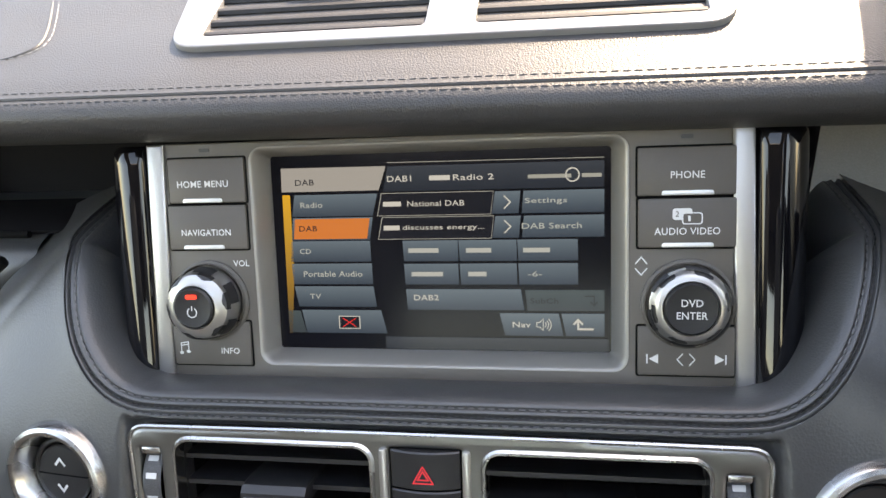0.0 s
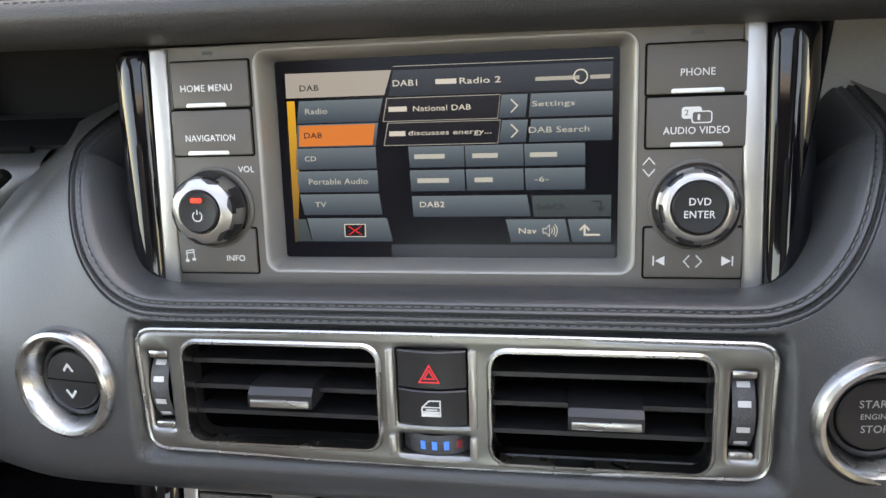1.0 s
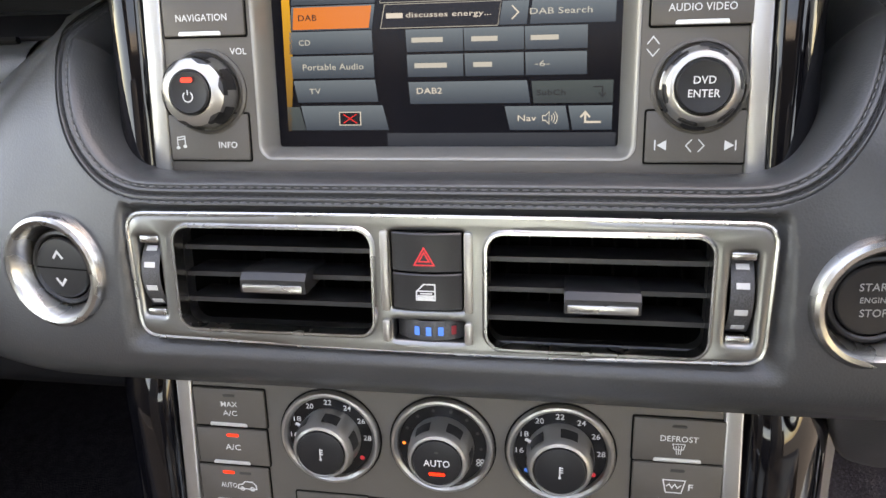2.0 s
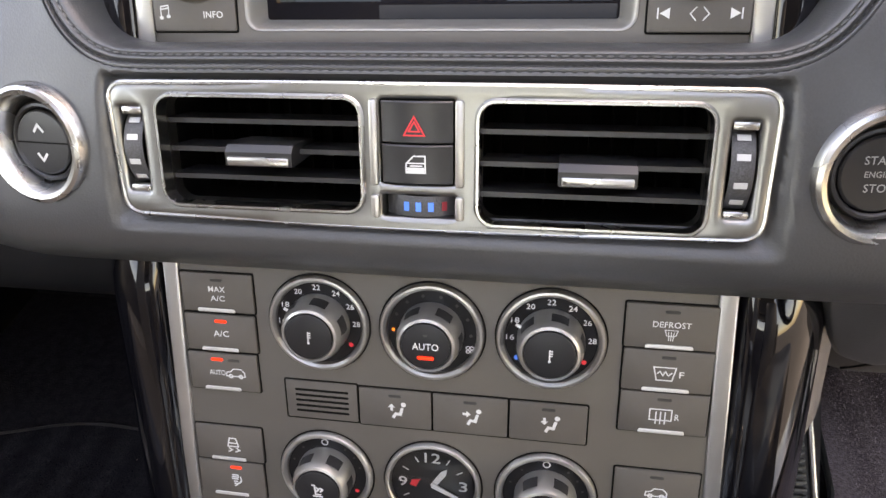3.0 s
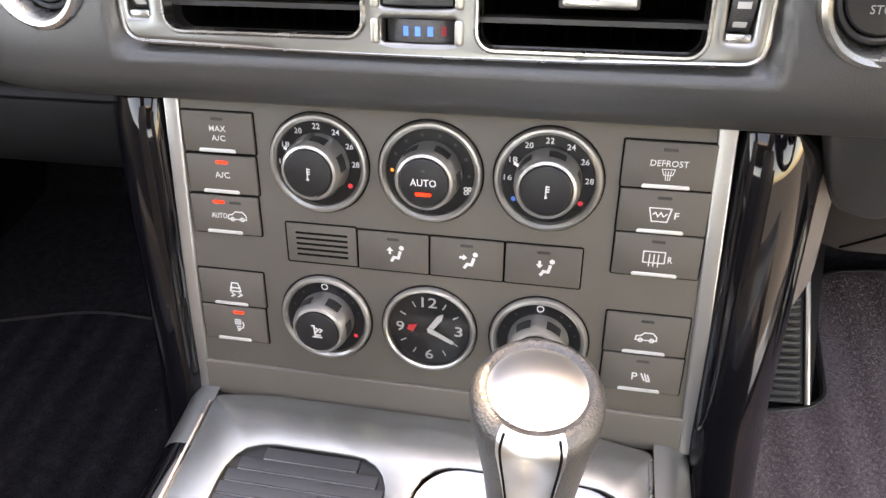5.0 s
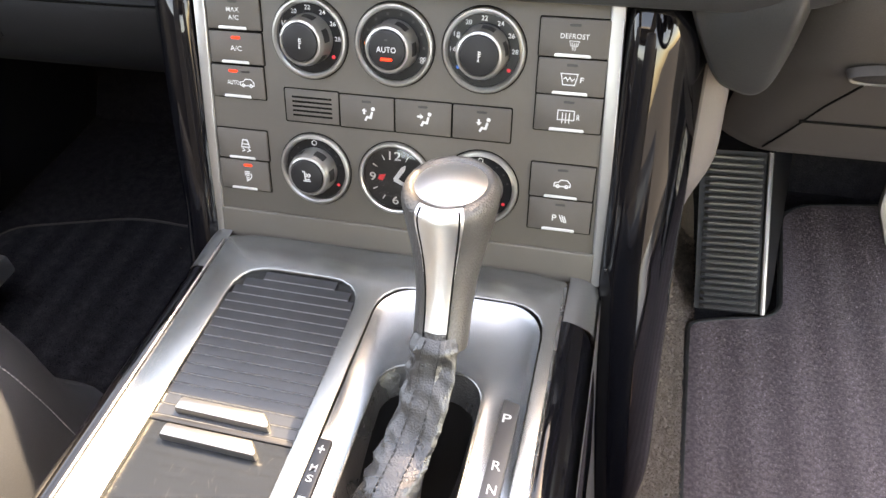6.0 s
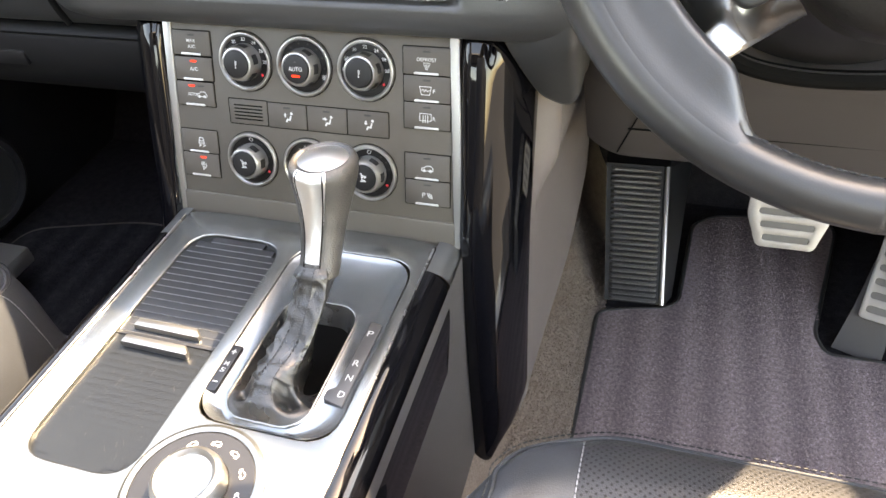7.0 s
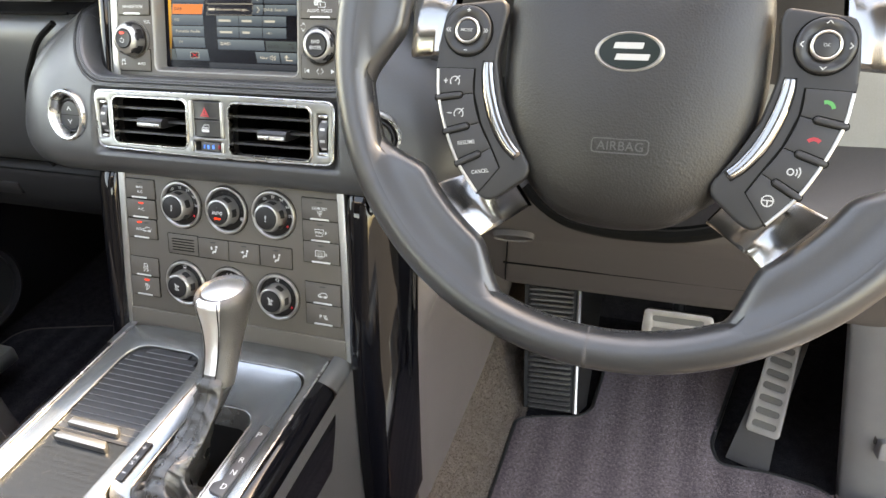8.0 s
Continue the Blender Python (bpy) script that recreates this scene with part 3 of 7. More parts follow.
def bound_mat(outline, label, pile):
    m = thing("floor_mat", Matrix(), label, "car mat", "floor mats")
    part("carpet_pad", floor_mat(outline, 0.0), pile, m)
    part("binding", tube([Vector((u, v, -0.0035)) for u, v in outline], 0.0042, 8, closed=True), RUBBER, m, "black bound edge")
    return m


_m = bound_mat(round_corners([(0.245, -0.30), (0.262, 0.455), (0.300, 0.468), (0.355, 0.482), (0.372, 0.50), (0.386, 0.68), (0.42, 0.708), (0.585, 0.735), (0.598, 0.70), (0.549, 0.475), (0.560, 0.440), (0.632, 0.441), (0.690, 0.432), (0.733, 0.39), (0.735, -0.30)][::-1], 0.014), "dark purple-grey pile mat in the driver's footwell", CARPET)
tufts(spread(0.272, 0.730, -0.02, 0.425, 0.0025, 3) + spread(0.272, 0.545, 0.425, 0.455, 0.0025, 4) + spread(0.385, 0.545, 0.455, 0.50, 0.0025, 5) + spread(0.402, 0.558, 0.50, 0.700, 0.0028, 8), 0.0022, 0.0015, _m, CARPET)
_m = bound_mat(round_corners([(-0.75, -0.30), (-0.75, 0.44), (-0.55, 0.50), (-0.30, 0.49), (-0.262, -0.30)][::-1], 0.04), "blue-black striped pile mat, passenger footwell shade in its colour", SHADEPILE)
tufts(spread(-0.70, -0.29, 0.05, 0.44, 0.0032, 6), 0.0032, 0.0017, _m, SHADEPILE)
_rng = random.Random(11)
_spots = []
for _k in range(30000):
    _f = _rng.uniform(0, 5)
    _i = int(_f)
    _a, _b = _sect[_i], _sect[_i + 1]
    _g = _f - _i
    _spots.append((_a[0] + (_b[0] - _a[0]) * _g, _rng.uniform(-0.10, 0.62), _a[1] + (_b[1] - _a[1]) * _g - 0.0005))
tufts(_spots, 0.0028, 0.0015, None)


# ---- dashboard pads ----
def mirrored(half):
    """Control points from the far left round to the far right, out of those of the right half."""
    return [Vector((-x, y, z)) for x, y, z in reversed(half[1:])] + [Vector(p) for p in half]


# the welt between the two seams, right half, and the front of the pad below it
WELT = [(0, 0.264, 0.6043), (0.08, 0.264, 0.6043), (0.129, 0.264, 0.6043), (0.147, 0.2658, 0.6065), (0.160, 0.270, 0.613), (0.1705, 0.2775, 0.623), (0.1785, 0.288, 0.6335), (0.185, 0.302, 0.645), (0.190, 0.318, 0.655), (0.193, 0.337, 0.660), (0.186, 0.395, 0.667)]
OUT2 = [(0, 0.2480, 0.572), (0.08, 0.2480, 0.572), (0.150, 0.2480, 0.572), (0.195, 0.2515, 0.574), (0.228, 0.262, 0.588), (0.246, 0.286, 0.606), (0.256, 0.318, 0.622), (0.260, 0.395, 0.640)]
OUT3 = [(0, 0.2345, 0.532), (0.08, 0.2345, 0.532), (0.160, 0.2345, 0.532), (0.208, 0.237, 0.533), (0.247, 0.247, 0.541), (0.272, 0.270, 0.555), (0.286, 0.308, 0.573), (0.290, 0.395, 0.60)]
LOW = [(0, 0.2385, 0.512), (0.08, 0.2385, 0.512), (0.163, 0.2385, 0.512), (0.212, 0.242, 0.510), (0.253, 0.252, 0.514), (0.278, 0.276, 0.525), (0.292, 0.314, 0.542), (0.295, 0.40, 0.57)]
BOTTOM = [(0, 0.252, 0.5055), (0.08, 0.252, 0.5055), (0.163, 0.252, 0.5055), (0.208, 0.258, 0.5045), (0.248, 0.270, 0.507), (0.276, 0.292, 0.516), (0.292, 0.328, 0.53), (0.295, 0.41, 0.56)]
BACK = [(0, 0.31, 0.5055), (0.08, 0.31, 0.5055), (0.155, 0.31, 0.5055), (0.19, 0.315, 0.507), (0.22, 0.325, 0.51), (0.245, 0.34, 0.52), (0.26, 0.365, 0.53), (0.26, 0.42, 0.56)]
NU = 301


def lofted(curves, nv):
    """Skins a set of long curves, smooth both ways."""
    return [spline([c[i] for c in curves], nv) for i in range(NU)]


def along(curve, params):
    """Points of a smooth curve at the given parameters, in control points."""
    fine = spline(curve, 40 * (len(curve) - 1) + 1)
    return [fine[round(40 * t)] for t in params]


WELT_PARAMS = (0, 1, 1.9, 2.4, 2.85, 3.3, 3.8, 4.4, 5.0, 5.85, 7.0)
welt_line = spline(mirrored(WELT), NU)


def cross(inward, rise):
    """A line beside the welt: inward towards the screen and rising out of the leather, in mm."""
    out = []
    for i, p in enumerate(welt_line):
        d = (welt_line[min(i + 1, NU - 1)] - welt_line[max(i - 1, 0)]).normalized()
        up = Vector((0, -0.72, 0.69))
        up = (up - d * up.dot(d)).normalized()
        side = up.cross(d)
        if side.dot(Vector((0, 0.33, 0.68)) - p) < 0:
            side = -side
        out.append(p + side * inward * MM + up * rise * MM)
    return out


def front(curve):
    return spline(mirrored([tuple(p) for p in along(curve, WELT_PARAMS)]), NU)


SEAM_A, SEAM_B = cross(3.5, -0.55), cross(-3.5, -0.55)
CUSHION = [cross(a, b) for a, b in ((19.0, -33.0), (17.4, -23.0), (15.0, -14.5), (12.0, -7.6), (8.8, -2.8), (6.2, -0.5), (4.6, 0.15))]
PIPED = [cross(a, b) for a, b in ((2.3, 0.15), (1.2, 0.25), (0.0, -1.5), (-1.2, 0.25), (-2.3, 0.15))]
PUFF = [cross(a, b) for a, b in ((-4.7, 0.1), (-6.6, 0.1))]
pad_rows = lofted([*CUSHION, SEAM_A, *PIPED, SEAM_B, *PUFF, front(OUT2), front(OUT3), front(LOW), front(BOTTOM), front(BACK)], 211)
lower_pad = thing("dashboard_lower_pad", Matrix(), "black stitched leather pad round the screen recess and air vents", "dashboard pad")

def cut_openings(bm):
    """Takes out the leather behind the vent panel and inside the two round switches."""
    inv = VENTS.inverted()
    for v in bm.verts:
        q = inv @ v.co
        far = max(abs(q.x) - 0.1425, q.y - 0.0247, -0.0370 - q.y)
        if abs(q.z) < 0.03 and v.co.y < 0.285 and far < 0.0045:
            top = -0.0020 + max(0.0, far - 0.0012) * 1.9
            if q.z > top:
                q.z = top
                v.co = VENTS @ q
    gone = []
    for f in bm.faces:
        c = f.calc_center_median()
        q = inv @ c
        if abs(q.z) < 0.03 and abs(q.x) < 0.138 and -0.0335 < q.y < 0.0225:
            gone.append(f)
        elif c.y < 0.29 and min((c - Vector(p)).length for p in (SWITCH_WEST, SWITCH_EAST)) < 0.0262:
            gone.append(f)
    bmesh.ops.delete(bm, geom=gone, context="FACES")
    return bm


SWITCH_WEST, SWITCH_EAST = (-0.1850, 0.2515, 0.5690), (0.1838, 0.2510, 0.5655)
part("cover", cut_openings(skin(pad_rows)), LEATHER, lower_pad, angle=60)
for _line in (SEAM_A, SEAM_B):
    # unbroken black line under the stitches draws the groove's shadow
    seam(_line, THREAD, lower_pad, (0, 0.0001, -0.0001), length=0.0046, gap=0.0, r=0.00050)
    seam(_line, PAD_THREAD, lower_pad, (0, -0.0004, 0.0004), length=0.0030, gap=0.0014, r=0.00042)
seam(PIPED[2], THREAD, lower_pad, (0, -0.0002, 0.0002), length=0.0022, gap=0.0010, r=0.00045)

# upper pad: one long profile, bowed a little
UPPER = [(0.44, 0.705), (0.370, 0.7040), (0.341, 0.7060), (0.324, 0.7118), (0.3135, 0.7195), (0.3108, 0.7262), (0.3120, 0.7308), (0.3150, 0.7340), (0.3185, 0.7354), (0.322, 0.7370), (0.335, 0.7428), (0.372, 0.757), (0.45, 0.784), (0.62, 0.82), (0.90, 0.85), (1.04, 0.858)]


def upper_at(x, s_list):
    back = 0.10 * max(0.0, abs(x) - 0.30) ** 1.5
    return [Vector((x, y + back, z - 0.012 * x)) for y, z in s_list]


_prof = [(p.y, p.z) for p in spline([(0, y, z) for y, z in UPPER], 91)]
upper_pad = thing("dashboard_upper_pad", Matrix(), "black leather dashboard top with twin stitched seams", "dashboard pad")
part("cover", skin([upper_at(x, _prof) for x in np.linspace(-0.80, 0.80, 65)]), UPPER_LEATHER, upper_pad, angle=60)
for y, z in ((0.3150, 0.7340), (0.3220, 0.7370)):
    seam([upper_at(x, [(y, z)])[0] for x in np.linspace(-0.45, 0.45, 60)], TOP_THREAD, upper_pad, (0, 0.0, -0.0001), length=0.0036, gap=0.0010, r=0.00050)
part("welt", tube([upper_at(x, [(0.3185, 0.7352)])[0] for x in np.linspace(-0.6, 0.6, 60)], 0.0014, 8), UPPER_LEATHER, upper_pad, "raised leather welt between the seams")
_edge = [(-0.260, 0.337, 0.7465), (-0.222, 0.345, 0.7490), (-0.205, 0.350, 0.7510), (-0.198, 0.362, 0.7555), (-0.212, 0.398, 0.7690), (-0.240, 0.46, 0.7900)]
seam(spline(_edge, 40), GREY_THREAD, upper_pad, (0.004, 0, 0.0004), r=0.0003)
part("piping", tube(spline(_edge, 40), 0.0010, 8), UPPER_LEATHER, upper_pad)

# passenger side of the dashboard
def passenger_dash():
    prof = [(0.42, 0.648), (0.375, 0.648), (0.352, 0.6465), (0.342, 0.640), (0.3365, 0.625), (0.333, 0.59), (0.331, 0.54), (0.333, 0.50), (0.343, 0.460), (0.362, 0.443), (0.42, 0.440)]
    p = [(q.y, q.z) for q in spline([(0, a, b) for a, b in prof], 33)]
    rows = []
    for x in np.linspace(-0.80, -0.235, 20):
        rows.append([Vector((x, y, z)) for y, z in p])
    return skin(rows)


pd = thing("passenger_dashboard", Matrix(), "smooth black leather dashboard panel before the passenger seat", "dashboard")
part("panel", passenger_dash(), LEATHER, pd, angle=60)
part("top_gap", tube([(-0.80, 0.3555, 0.6490), (-0.245, 0.3555, 0.6490)], 0.0022, 6), GAP, pd, "dark gap along the top edge")
part("end_gap", tube(spline([(-0.246, 0.332, 0.645), (-0.270, 0.324, 0.627), (-0.293, 0.324, 0.602), (-0.312, 0.324, 0.577), (-0.326, 0.324, 0.547), (-0.336, 0.324, 0.514), (-0.340, 0.325, 0.485), (-0.334, 0.330, 0.455)], 49), 0.0036, 8), GAP, pd, "dark curved gap beside the pad")
part("shelf_back", box(-0.80, 0.405, 0.649, -0.318, 0.412, 0.706, 0.002), KICKGREY, pd, "grey back of the open shelf")
part("shelf_sheet", box(-0.80, 0.359, 0.6475, -0.20, 0.404, 0.6500, 0.0008), POCKET, pd, "thin black sheet added over the open shelf")
glove = thing("glove_box", Matrix(), "dark moulded glove box below the passenger dashboard", "glove box")
_gp = [(q.y, q.z) for q in spline([(0, a, b) for a, b in ((0.42, 0.440), (0.372, 0.438), (0.355, 0.42), (0.365, 0.37), (0.42, 0.32), (0.5, 0.31))], 21)]
part("lid", skin([[Vector((x, y, z)) for y, z in _gp] for x in np.linspace(-0.80, -0.18, 12)]), GLOVE, glove, angle=60)
part("gap", tube([(-0.79, 0.3560, 0.4275), (-0.19, 0.3560, 0.4275)], 0.0012, 6), GAP, glove)
part("latch", box(-0.53, 0.352, 0.385, -0.45, 0.362, 0.405, 0.003), DARK, glove, "black recessed latch")

# cavity behind fascia: left black deepened for shade, right grey paled for light
tag_structure("recess", box(-0.80, 0.42, 0.48, 0.14, 0.46, 0.71), POCKET, "black inner face of the dashboard pocket, deepened for its shade", "dashboard")
tag_structure("recess_east", box(0.14, 0.372, 0.48, 0.82, 0.46, 0.705), POCKETLIT, "grey inner face of the dashboard pocket, paled for the door light", "dashboard")

solid("pocket_cheek", box(0.150, 0.352, 0.60, 0.1725, 0.358, 0.706, 0.002), GLOSS, "glossy black cheek inside the dashboard pocket", "trim panel")

# ---- posts and trims beside the fascias ----
def post_section(side, slim=False):
    if slim:
        pts = [(0.1395, -0.010), (0.1405, 0.0005), (0.1445, 0.0040), (0.1515, 0.0040), (0.1590, -0.0015), (0.1640, -0.011), (0.1665, -0.028), (0.1670, -0.05), (0.166, -0.08)]
        return [Vector((p.x * side, 0, p.y)) for p in spline([(a, b, 0) for a, b in pts], 31)]
    pts = [(0.1425, -0.012), (0.1440, 0.000), (0.1490, 0.0055), (0.1580, 0.0060), (0.1685, 0.0020), (0.1780, -0.007), (0.1870, -0.022), (0.1945, -0.043), (0.1978, -0.058), (0.1970, -0.066), (0.188, -0.072)]
    return [Vector((p.x * side, 0, p.y)) for p in spline([(a, b, 0) for a, b in pts], 31)]


def post(m, v0, v1, side, spread, tip=0.0, depth=1.0):
    """A gloss column along a fascia's edge; spread widens it towards its foot, tip rounds the foot."""
    rows = []
    n = 40
    for i in range(n):
        f = i / (n - 1)
        v = v1 + (v0 - v1) * f
        row = []
        for k, q in enumerate(post_section(side, depth < 1)):
            w = q.z
            vv = v
            x = q.x + side * (spread * f + (0.034 * max(0.0, f - 0.42) * (1 - 0.6 * min(1.0, max(0.0, -w / 0.06))) if tip else 0.0))
            if tip:
                vv = v + tip * f ** 6 * min(1.0, max(0.0, -w / 0.066)) ** 0.8
                if f > 0.94:
                    x -= side * (f - 0.94) / 0.06 * 0.020 * (k / 30)
            if f < 0.03:
                w -= 0.004 * (1 - f / 0.03)
            row.append(Vector((x, vv, w)))
        rows.append(row)
    bm = skin(rows)
    return shifted(bm, m)


for _s in (-1, 1):
    side_post = solid("gloss_post", post(CLIMATE, -0.346, 0.072, _s, 0.004, 0.05), GLOSS, "glossy black curved column beside the climate panel", "trim column", group="gloss columns")
    upper_post = solid("gloss_post", post(HEAD, -0.050, 0.062, _s, 0.001, 0.0, 0.5), GLOSS, "glossy black curved column beside the screen unit", "trim column", group="gloss columns")


def strip(m, u_top, u_bot, v_top, v_bot, side, wide):
    out = [(u_bot * MM, v_bot * MM), ((u_bot + wide) * MM, v_bot * MM), ((u_top + wide) * MM, v_top * MM), (u_top * MM, v_top * MM)]
    if side < 0:
        out = [(-u, v) for u, v in reversed(out)]
    return shifted(slab(out, -0.006, 0.0016, 0.0015, seg=3), m)


for _s in (-1, 1):
    solid("silver_strip", strip(CLIMATE, 132.9, 141.4, 75.0, -113.0, _s, 8.6), STRIP, "satin silver strip at the edge of the climate panel", "trim strip", group="silver strips")
    solid("silver_strip", strip(HEAD, 130.2, 133.6, 62.5, -53.2, _s, 9.0), STRIP, "satin silver strip at the edge of the screen unit", "trim strip", group="silver strips")

# ---- screen unit ----
head = thing("screen_unit", HEAD, "warm grey car screen unit with buttons and two knobs", "car radio")
_bez_out = rounded(-0.0875, -0.0462, 0.0880, 0.0600, 0.007)
_outline = mm((-133.7, -54), (133.7, -54), (130.4, 62.6), (-130.4, 62.6))
part("fascia", slab(_outline, -0.012, 0.0, 0.0006, holes=[_bez_out]), FASCIA, head)
def ring_of(outline, w):
    return [Vector((u, v, w)) for u, v in outline]


_bez_rows = []
for _f, _w in ((0.0, 0.0002), (0.10, 0.0002), (0.22, -0.0004), (0.38, -0.0018), (0.62, -0.0056), (0.86, -0.0104), (1.0, -0.0130), (1.0, -0.0150)):
    _a, _b = (-0.0875, -0.0462, 0.0880, 0.0600), (-0.0822, -0.0410, 0.0812, 0.0552)
    _bez_rows.append(ring_of(rounded(*[p + (q - p) * _f for p, q in zip(_a, _b)], 0.0070 - 0.0055 * _f), _w))
part("bezel", skin(_bez_rows, close_v=True), BRUSHED, head, "silver-grey painted bezel round the display", angle=60)
disp = part("display", slab(rounded(-0.0785, -0.0400, 0.0815, 0.0570, 0.001), -0.0065, -0.0030), SCREENBLACK, head, "lit colour display showing a radio menu")
disp.matrix_local = Matrix.Translation((-0.0023, -0.0025, -0.0106)) @ Matrix.Diagonal((1.043, 1.048, 1.0, 1.0))


# the picture on the display, as flat lit areas
DW = -0.0027


def tile(pts, material, name="tile", w=DW):
    return flat(mm(*pts), w, disp, material, name)


def slant(u0, v0, u1, v1, a=0.0, b=0.0):
    """A tile whose left and right edges lean by a and b."""
    return [(u0, v0), (u1, v0), (u1 + b, v1), (u0 + a, v1)]


tile([(-22.5, 37.6), (77.2, 37.6), (77.2, 49.0), (-20.0, 49.0)], UI_HEAD, "header")
tile([(-71.8, 38.3), (-24.5, 38.3), (-20.8, 49.2), (-71.6, 49.4)], UI_TAB, "tab")
tile([(-72.0, -29.5), (-70.5, -29.5), (-67.8, 0), (-67.8, 36.9), (-71.6, 36.9)], UI_YELLOW, "edge_glow")
for _v0, _v1, _a, _b, _c, _d, _m in (
    (26.6, 36.8, -67.3, -65.6, -27.9, -25.3, UI_TILE),
    (15.4, 26.0, -68.3, -67.0, -29.6, -27.9, UI_TILE),
    (5.2, 15.0, -69.2, -68.6, -29.5, -29.7, UI_TILE),
    (-5.6, 4.3, -68.3, -68.9, -29.1, -29.3, UI_TILE),
    (-16.4, -6.6, -66.3, -68.1, -27.7, -29.0, UI_TILE),
    (-29.2, -18.0, -63.0, -65.1, -23.1, -25.8, UI_TILE),
):
    tile([(_a, _v0), (_c, _v0), (_d, _v1), (_b, _v1)], _m)
tile([(-67.0, 16.0), (-31.0, 16.0), (-29.4, 25.5), (-66.0, 25.5)], UI_ORANGE, w=DW + 0.0001)
tile([(-72.0, -29.2), (-63.3, -29.2), (-65.8, -18.4), (-72.0, -18.4)], UI_DIM)
for _v0, _v1 in ((26.6, 36.6), (15.7, 25.5)):
    tile([(-25.8, _v0 - 0.3), (27.2, _v0 - 0.3), (28.6, _v1 + 0.3), (-23.6, _v1 + 0.3)], UI_FAINT, "outline", DW - 0.0001)
    tile([(-25.4, _v0), (27.0, _v0), (28.4, _v1), (-23.2, _v1)], UI_BLACK, "text_field")
    tile([(27.6, _v0), (39.6, _v0), (40.6, _v1), (29.2, _v1)], UI_TILE)
    tile([(41.0, _v0), (77.2, _v0), (77.2, _v1), (42.0, _v1)], UI_TILE)
for _v0, _v1 in ((5.2, 14.8), (-5.7, 4.0)):
    for _u0, _u1 in ((-13.8, 11.4), (12.4, 38.2), (39.2, 65.4)):
        tile(slant(_u0 + (0.3 if _v0 < 0 else 0), _v0, _u1 + 0.4, _v1, -0.4, -0.2), UI_TILE)
tile([(-12.8, -17.6), (41.6, -17.6), (40.0, -7.9), (-13.4, -7.9)], UI_TILE)
tile([(43.0, -17.8), (77.2, -17.8), (77.2, -8.2), (42.0, -8.2)], UI_DIM)
tile([(32.6, -29.4), (59.0, -29.4), (57.0, -19.0), (30.2, -19.0)], UI_TILE)
tile([(60.2, -29.4), (77.2, -29.4), (77.2, -19.0), (58.2, -19.0)], UI_TILE)
tile([(-24, -37), (79, -37), (79, -30.6), (-24, -30.6)], UI_HEAD, "footer")
flat(mm((-20, 50.6), (77.2, 50.2), (77.2, 50.5), (-20, 50.9)), DW, disp, UI_FAINT, "rule")

TW = DW + 0.00025


def shown_word(text, u, v, width, h=2.5, m=None):
    return words(text, u * MM, v * MM, TW, width * MM, h * MM, disp, m or UI_TEXT, name="display_text")


def shown_bar(u, v, width, h=2.3, m=None):
    return flat(rect(u - width / 2, v - h / 2, u + width / 2, v + h / 2), TW, disp, m or UI_TEXT, "text_bar")


shown_word("DAB", -60.2, 42.6, 9.2, 2.7, UI_DARKTEXT)
shown_word("DAB1", -14.6, 43.3, 11.4, 2.7)
shown_bar(4.2, 43.3, 9.6, 2.2)
shown_word("Radio 2", 19.6, 43.3, 18.4, 2.7)
shown_bar(53.5, 42.8, 19, 1.7, UI_FAINT)
strokes([arc(0, 0, 0.5, 0, 360, 20)], 0.0006, 0.0635, 0.0432, TW, 0.0058, disp, UI_TEXT)
shown_bar(71.8, 42.8, 8.5, 1.7, UI_FAINT)
shown_word("Radio", -57.4, 32.0, 10.8, 2.6, UI_MID)
shown_word("DAB", -59.6, 21.0, 8.8, 2.6, UI_DARKTEXT)
shown_word("CD", -61.6, 10.2, 5.6, 2.4, UI_MID)
shown_word("Portable Audio", -48.6, -0.6, 29.0, 2.7, UI_MID)
shown_word("TV", -57.8, -11.4, 5.6, 2.4, UI_MID)
shown_bar(-18.4, 31.8, 8.6, 2.2)
shown_word("National DAB", 2.0, 31.8, 26.5, 2.5)
shown_bar(-19.0, 20.8, 7.6, 2.2)
shown_word("discusses energy...", 5.2, 20.6, 38.0, 2.9)
shown_word("Settings", 51.8, 31.9, 18.6, 3.0, UI_MID)
shown_word("DAB Search", 54.2, 20.9, 26.4, 2.6, UI_MID)
for _u, _v, _w in ((-4.4, 10.2, 14.2), (21.2, 10.1, 11.6), (47.4, 10.0, 12.0), (-3.0, -0.8, 14.8), (20.4, -0.8, 8.4)):
    shown_bar(_u, _v, _w, 2.1, UI_MID)
shown_word("-6-", 46.6, -0.8, 6.4, 2.4, UI_MID)
shown_word("DAB2", -3.8, -11.8, 11.6, 2.6)
shown_word("SubCh", 50.6, -13.2, 12.6, 2.4, UI_DARKTEXT)
strokes([[(-0.5, 0.4), (0.3, 0.4), (0.3, -0.4)], [(0.0, -0.1), (0.3, -0.45), (0.6, -0.1)]], 0.0005, 0.0712, -0.0130, TW, 0.005, disp, UI_DARKTEXT)
shown_word("Nav", 40.2, -24.2, 8.2, 2.6)
strokes([[(-0.5, 0.2), (-0.25, 0.2), (0.05, 0.5), (0.05, -0.5), (-0.25, -0.2), (-0.5, -0.2), (-0.5, 0.2)], arc(0, 0, 0.3, -45, 45, 6), arc(0, 0, 0.52, -45, 45, 6), arc(0, 0, 0.74, -45, 45, 6)], 0.0004, 0.0497, -0.0242, TW, 0.0052, disp, UI_TEXT)
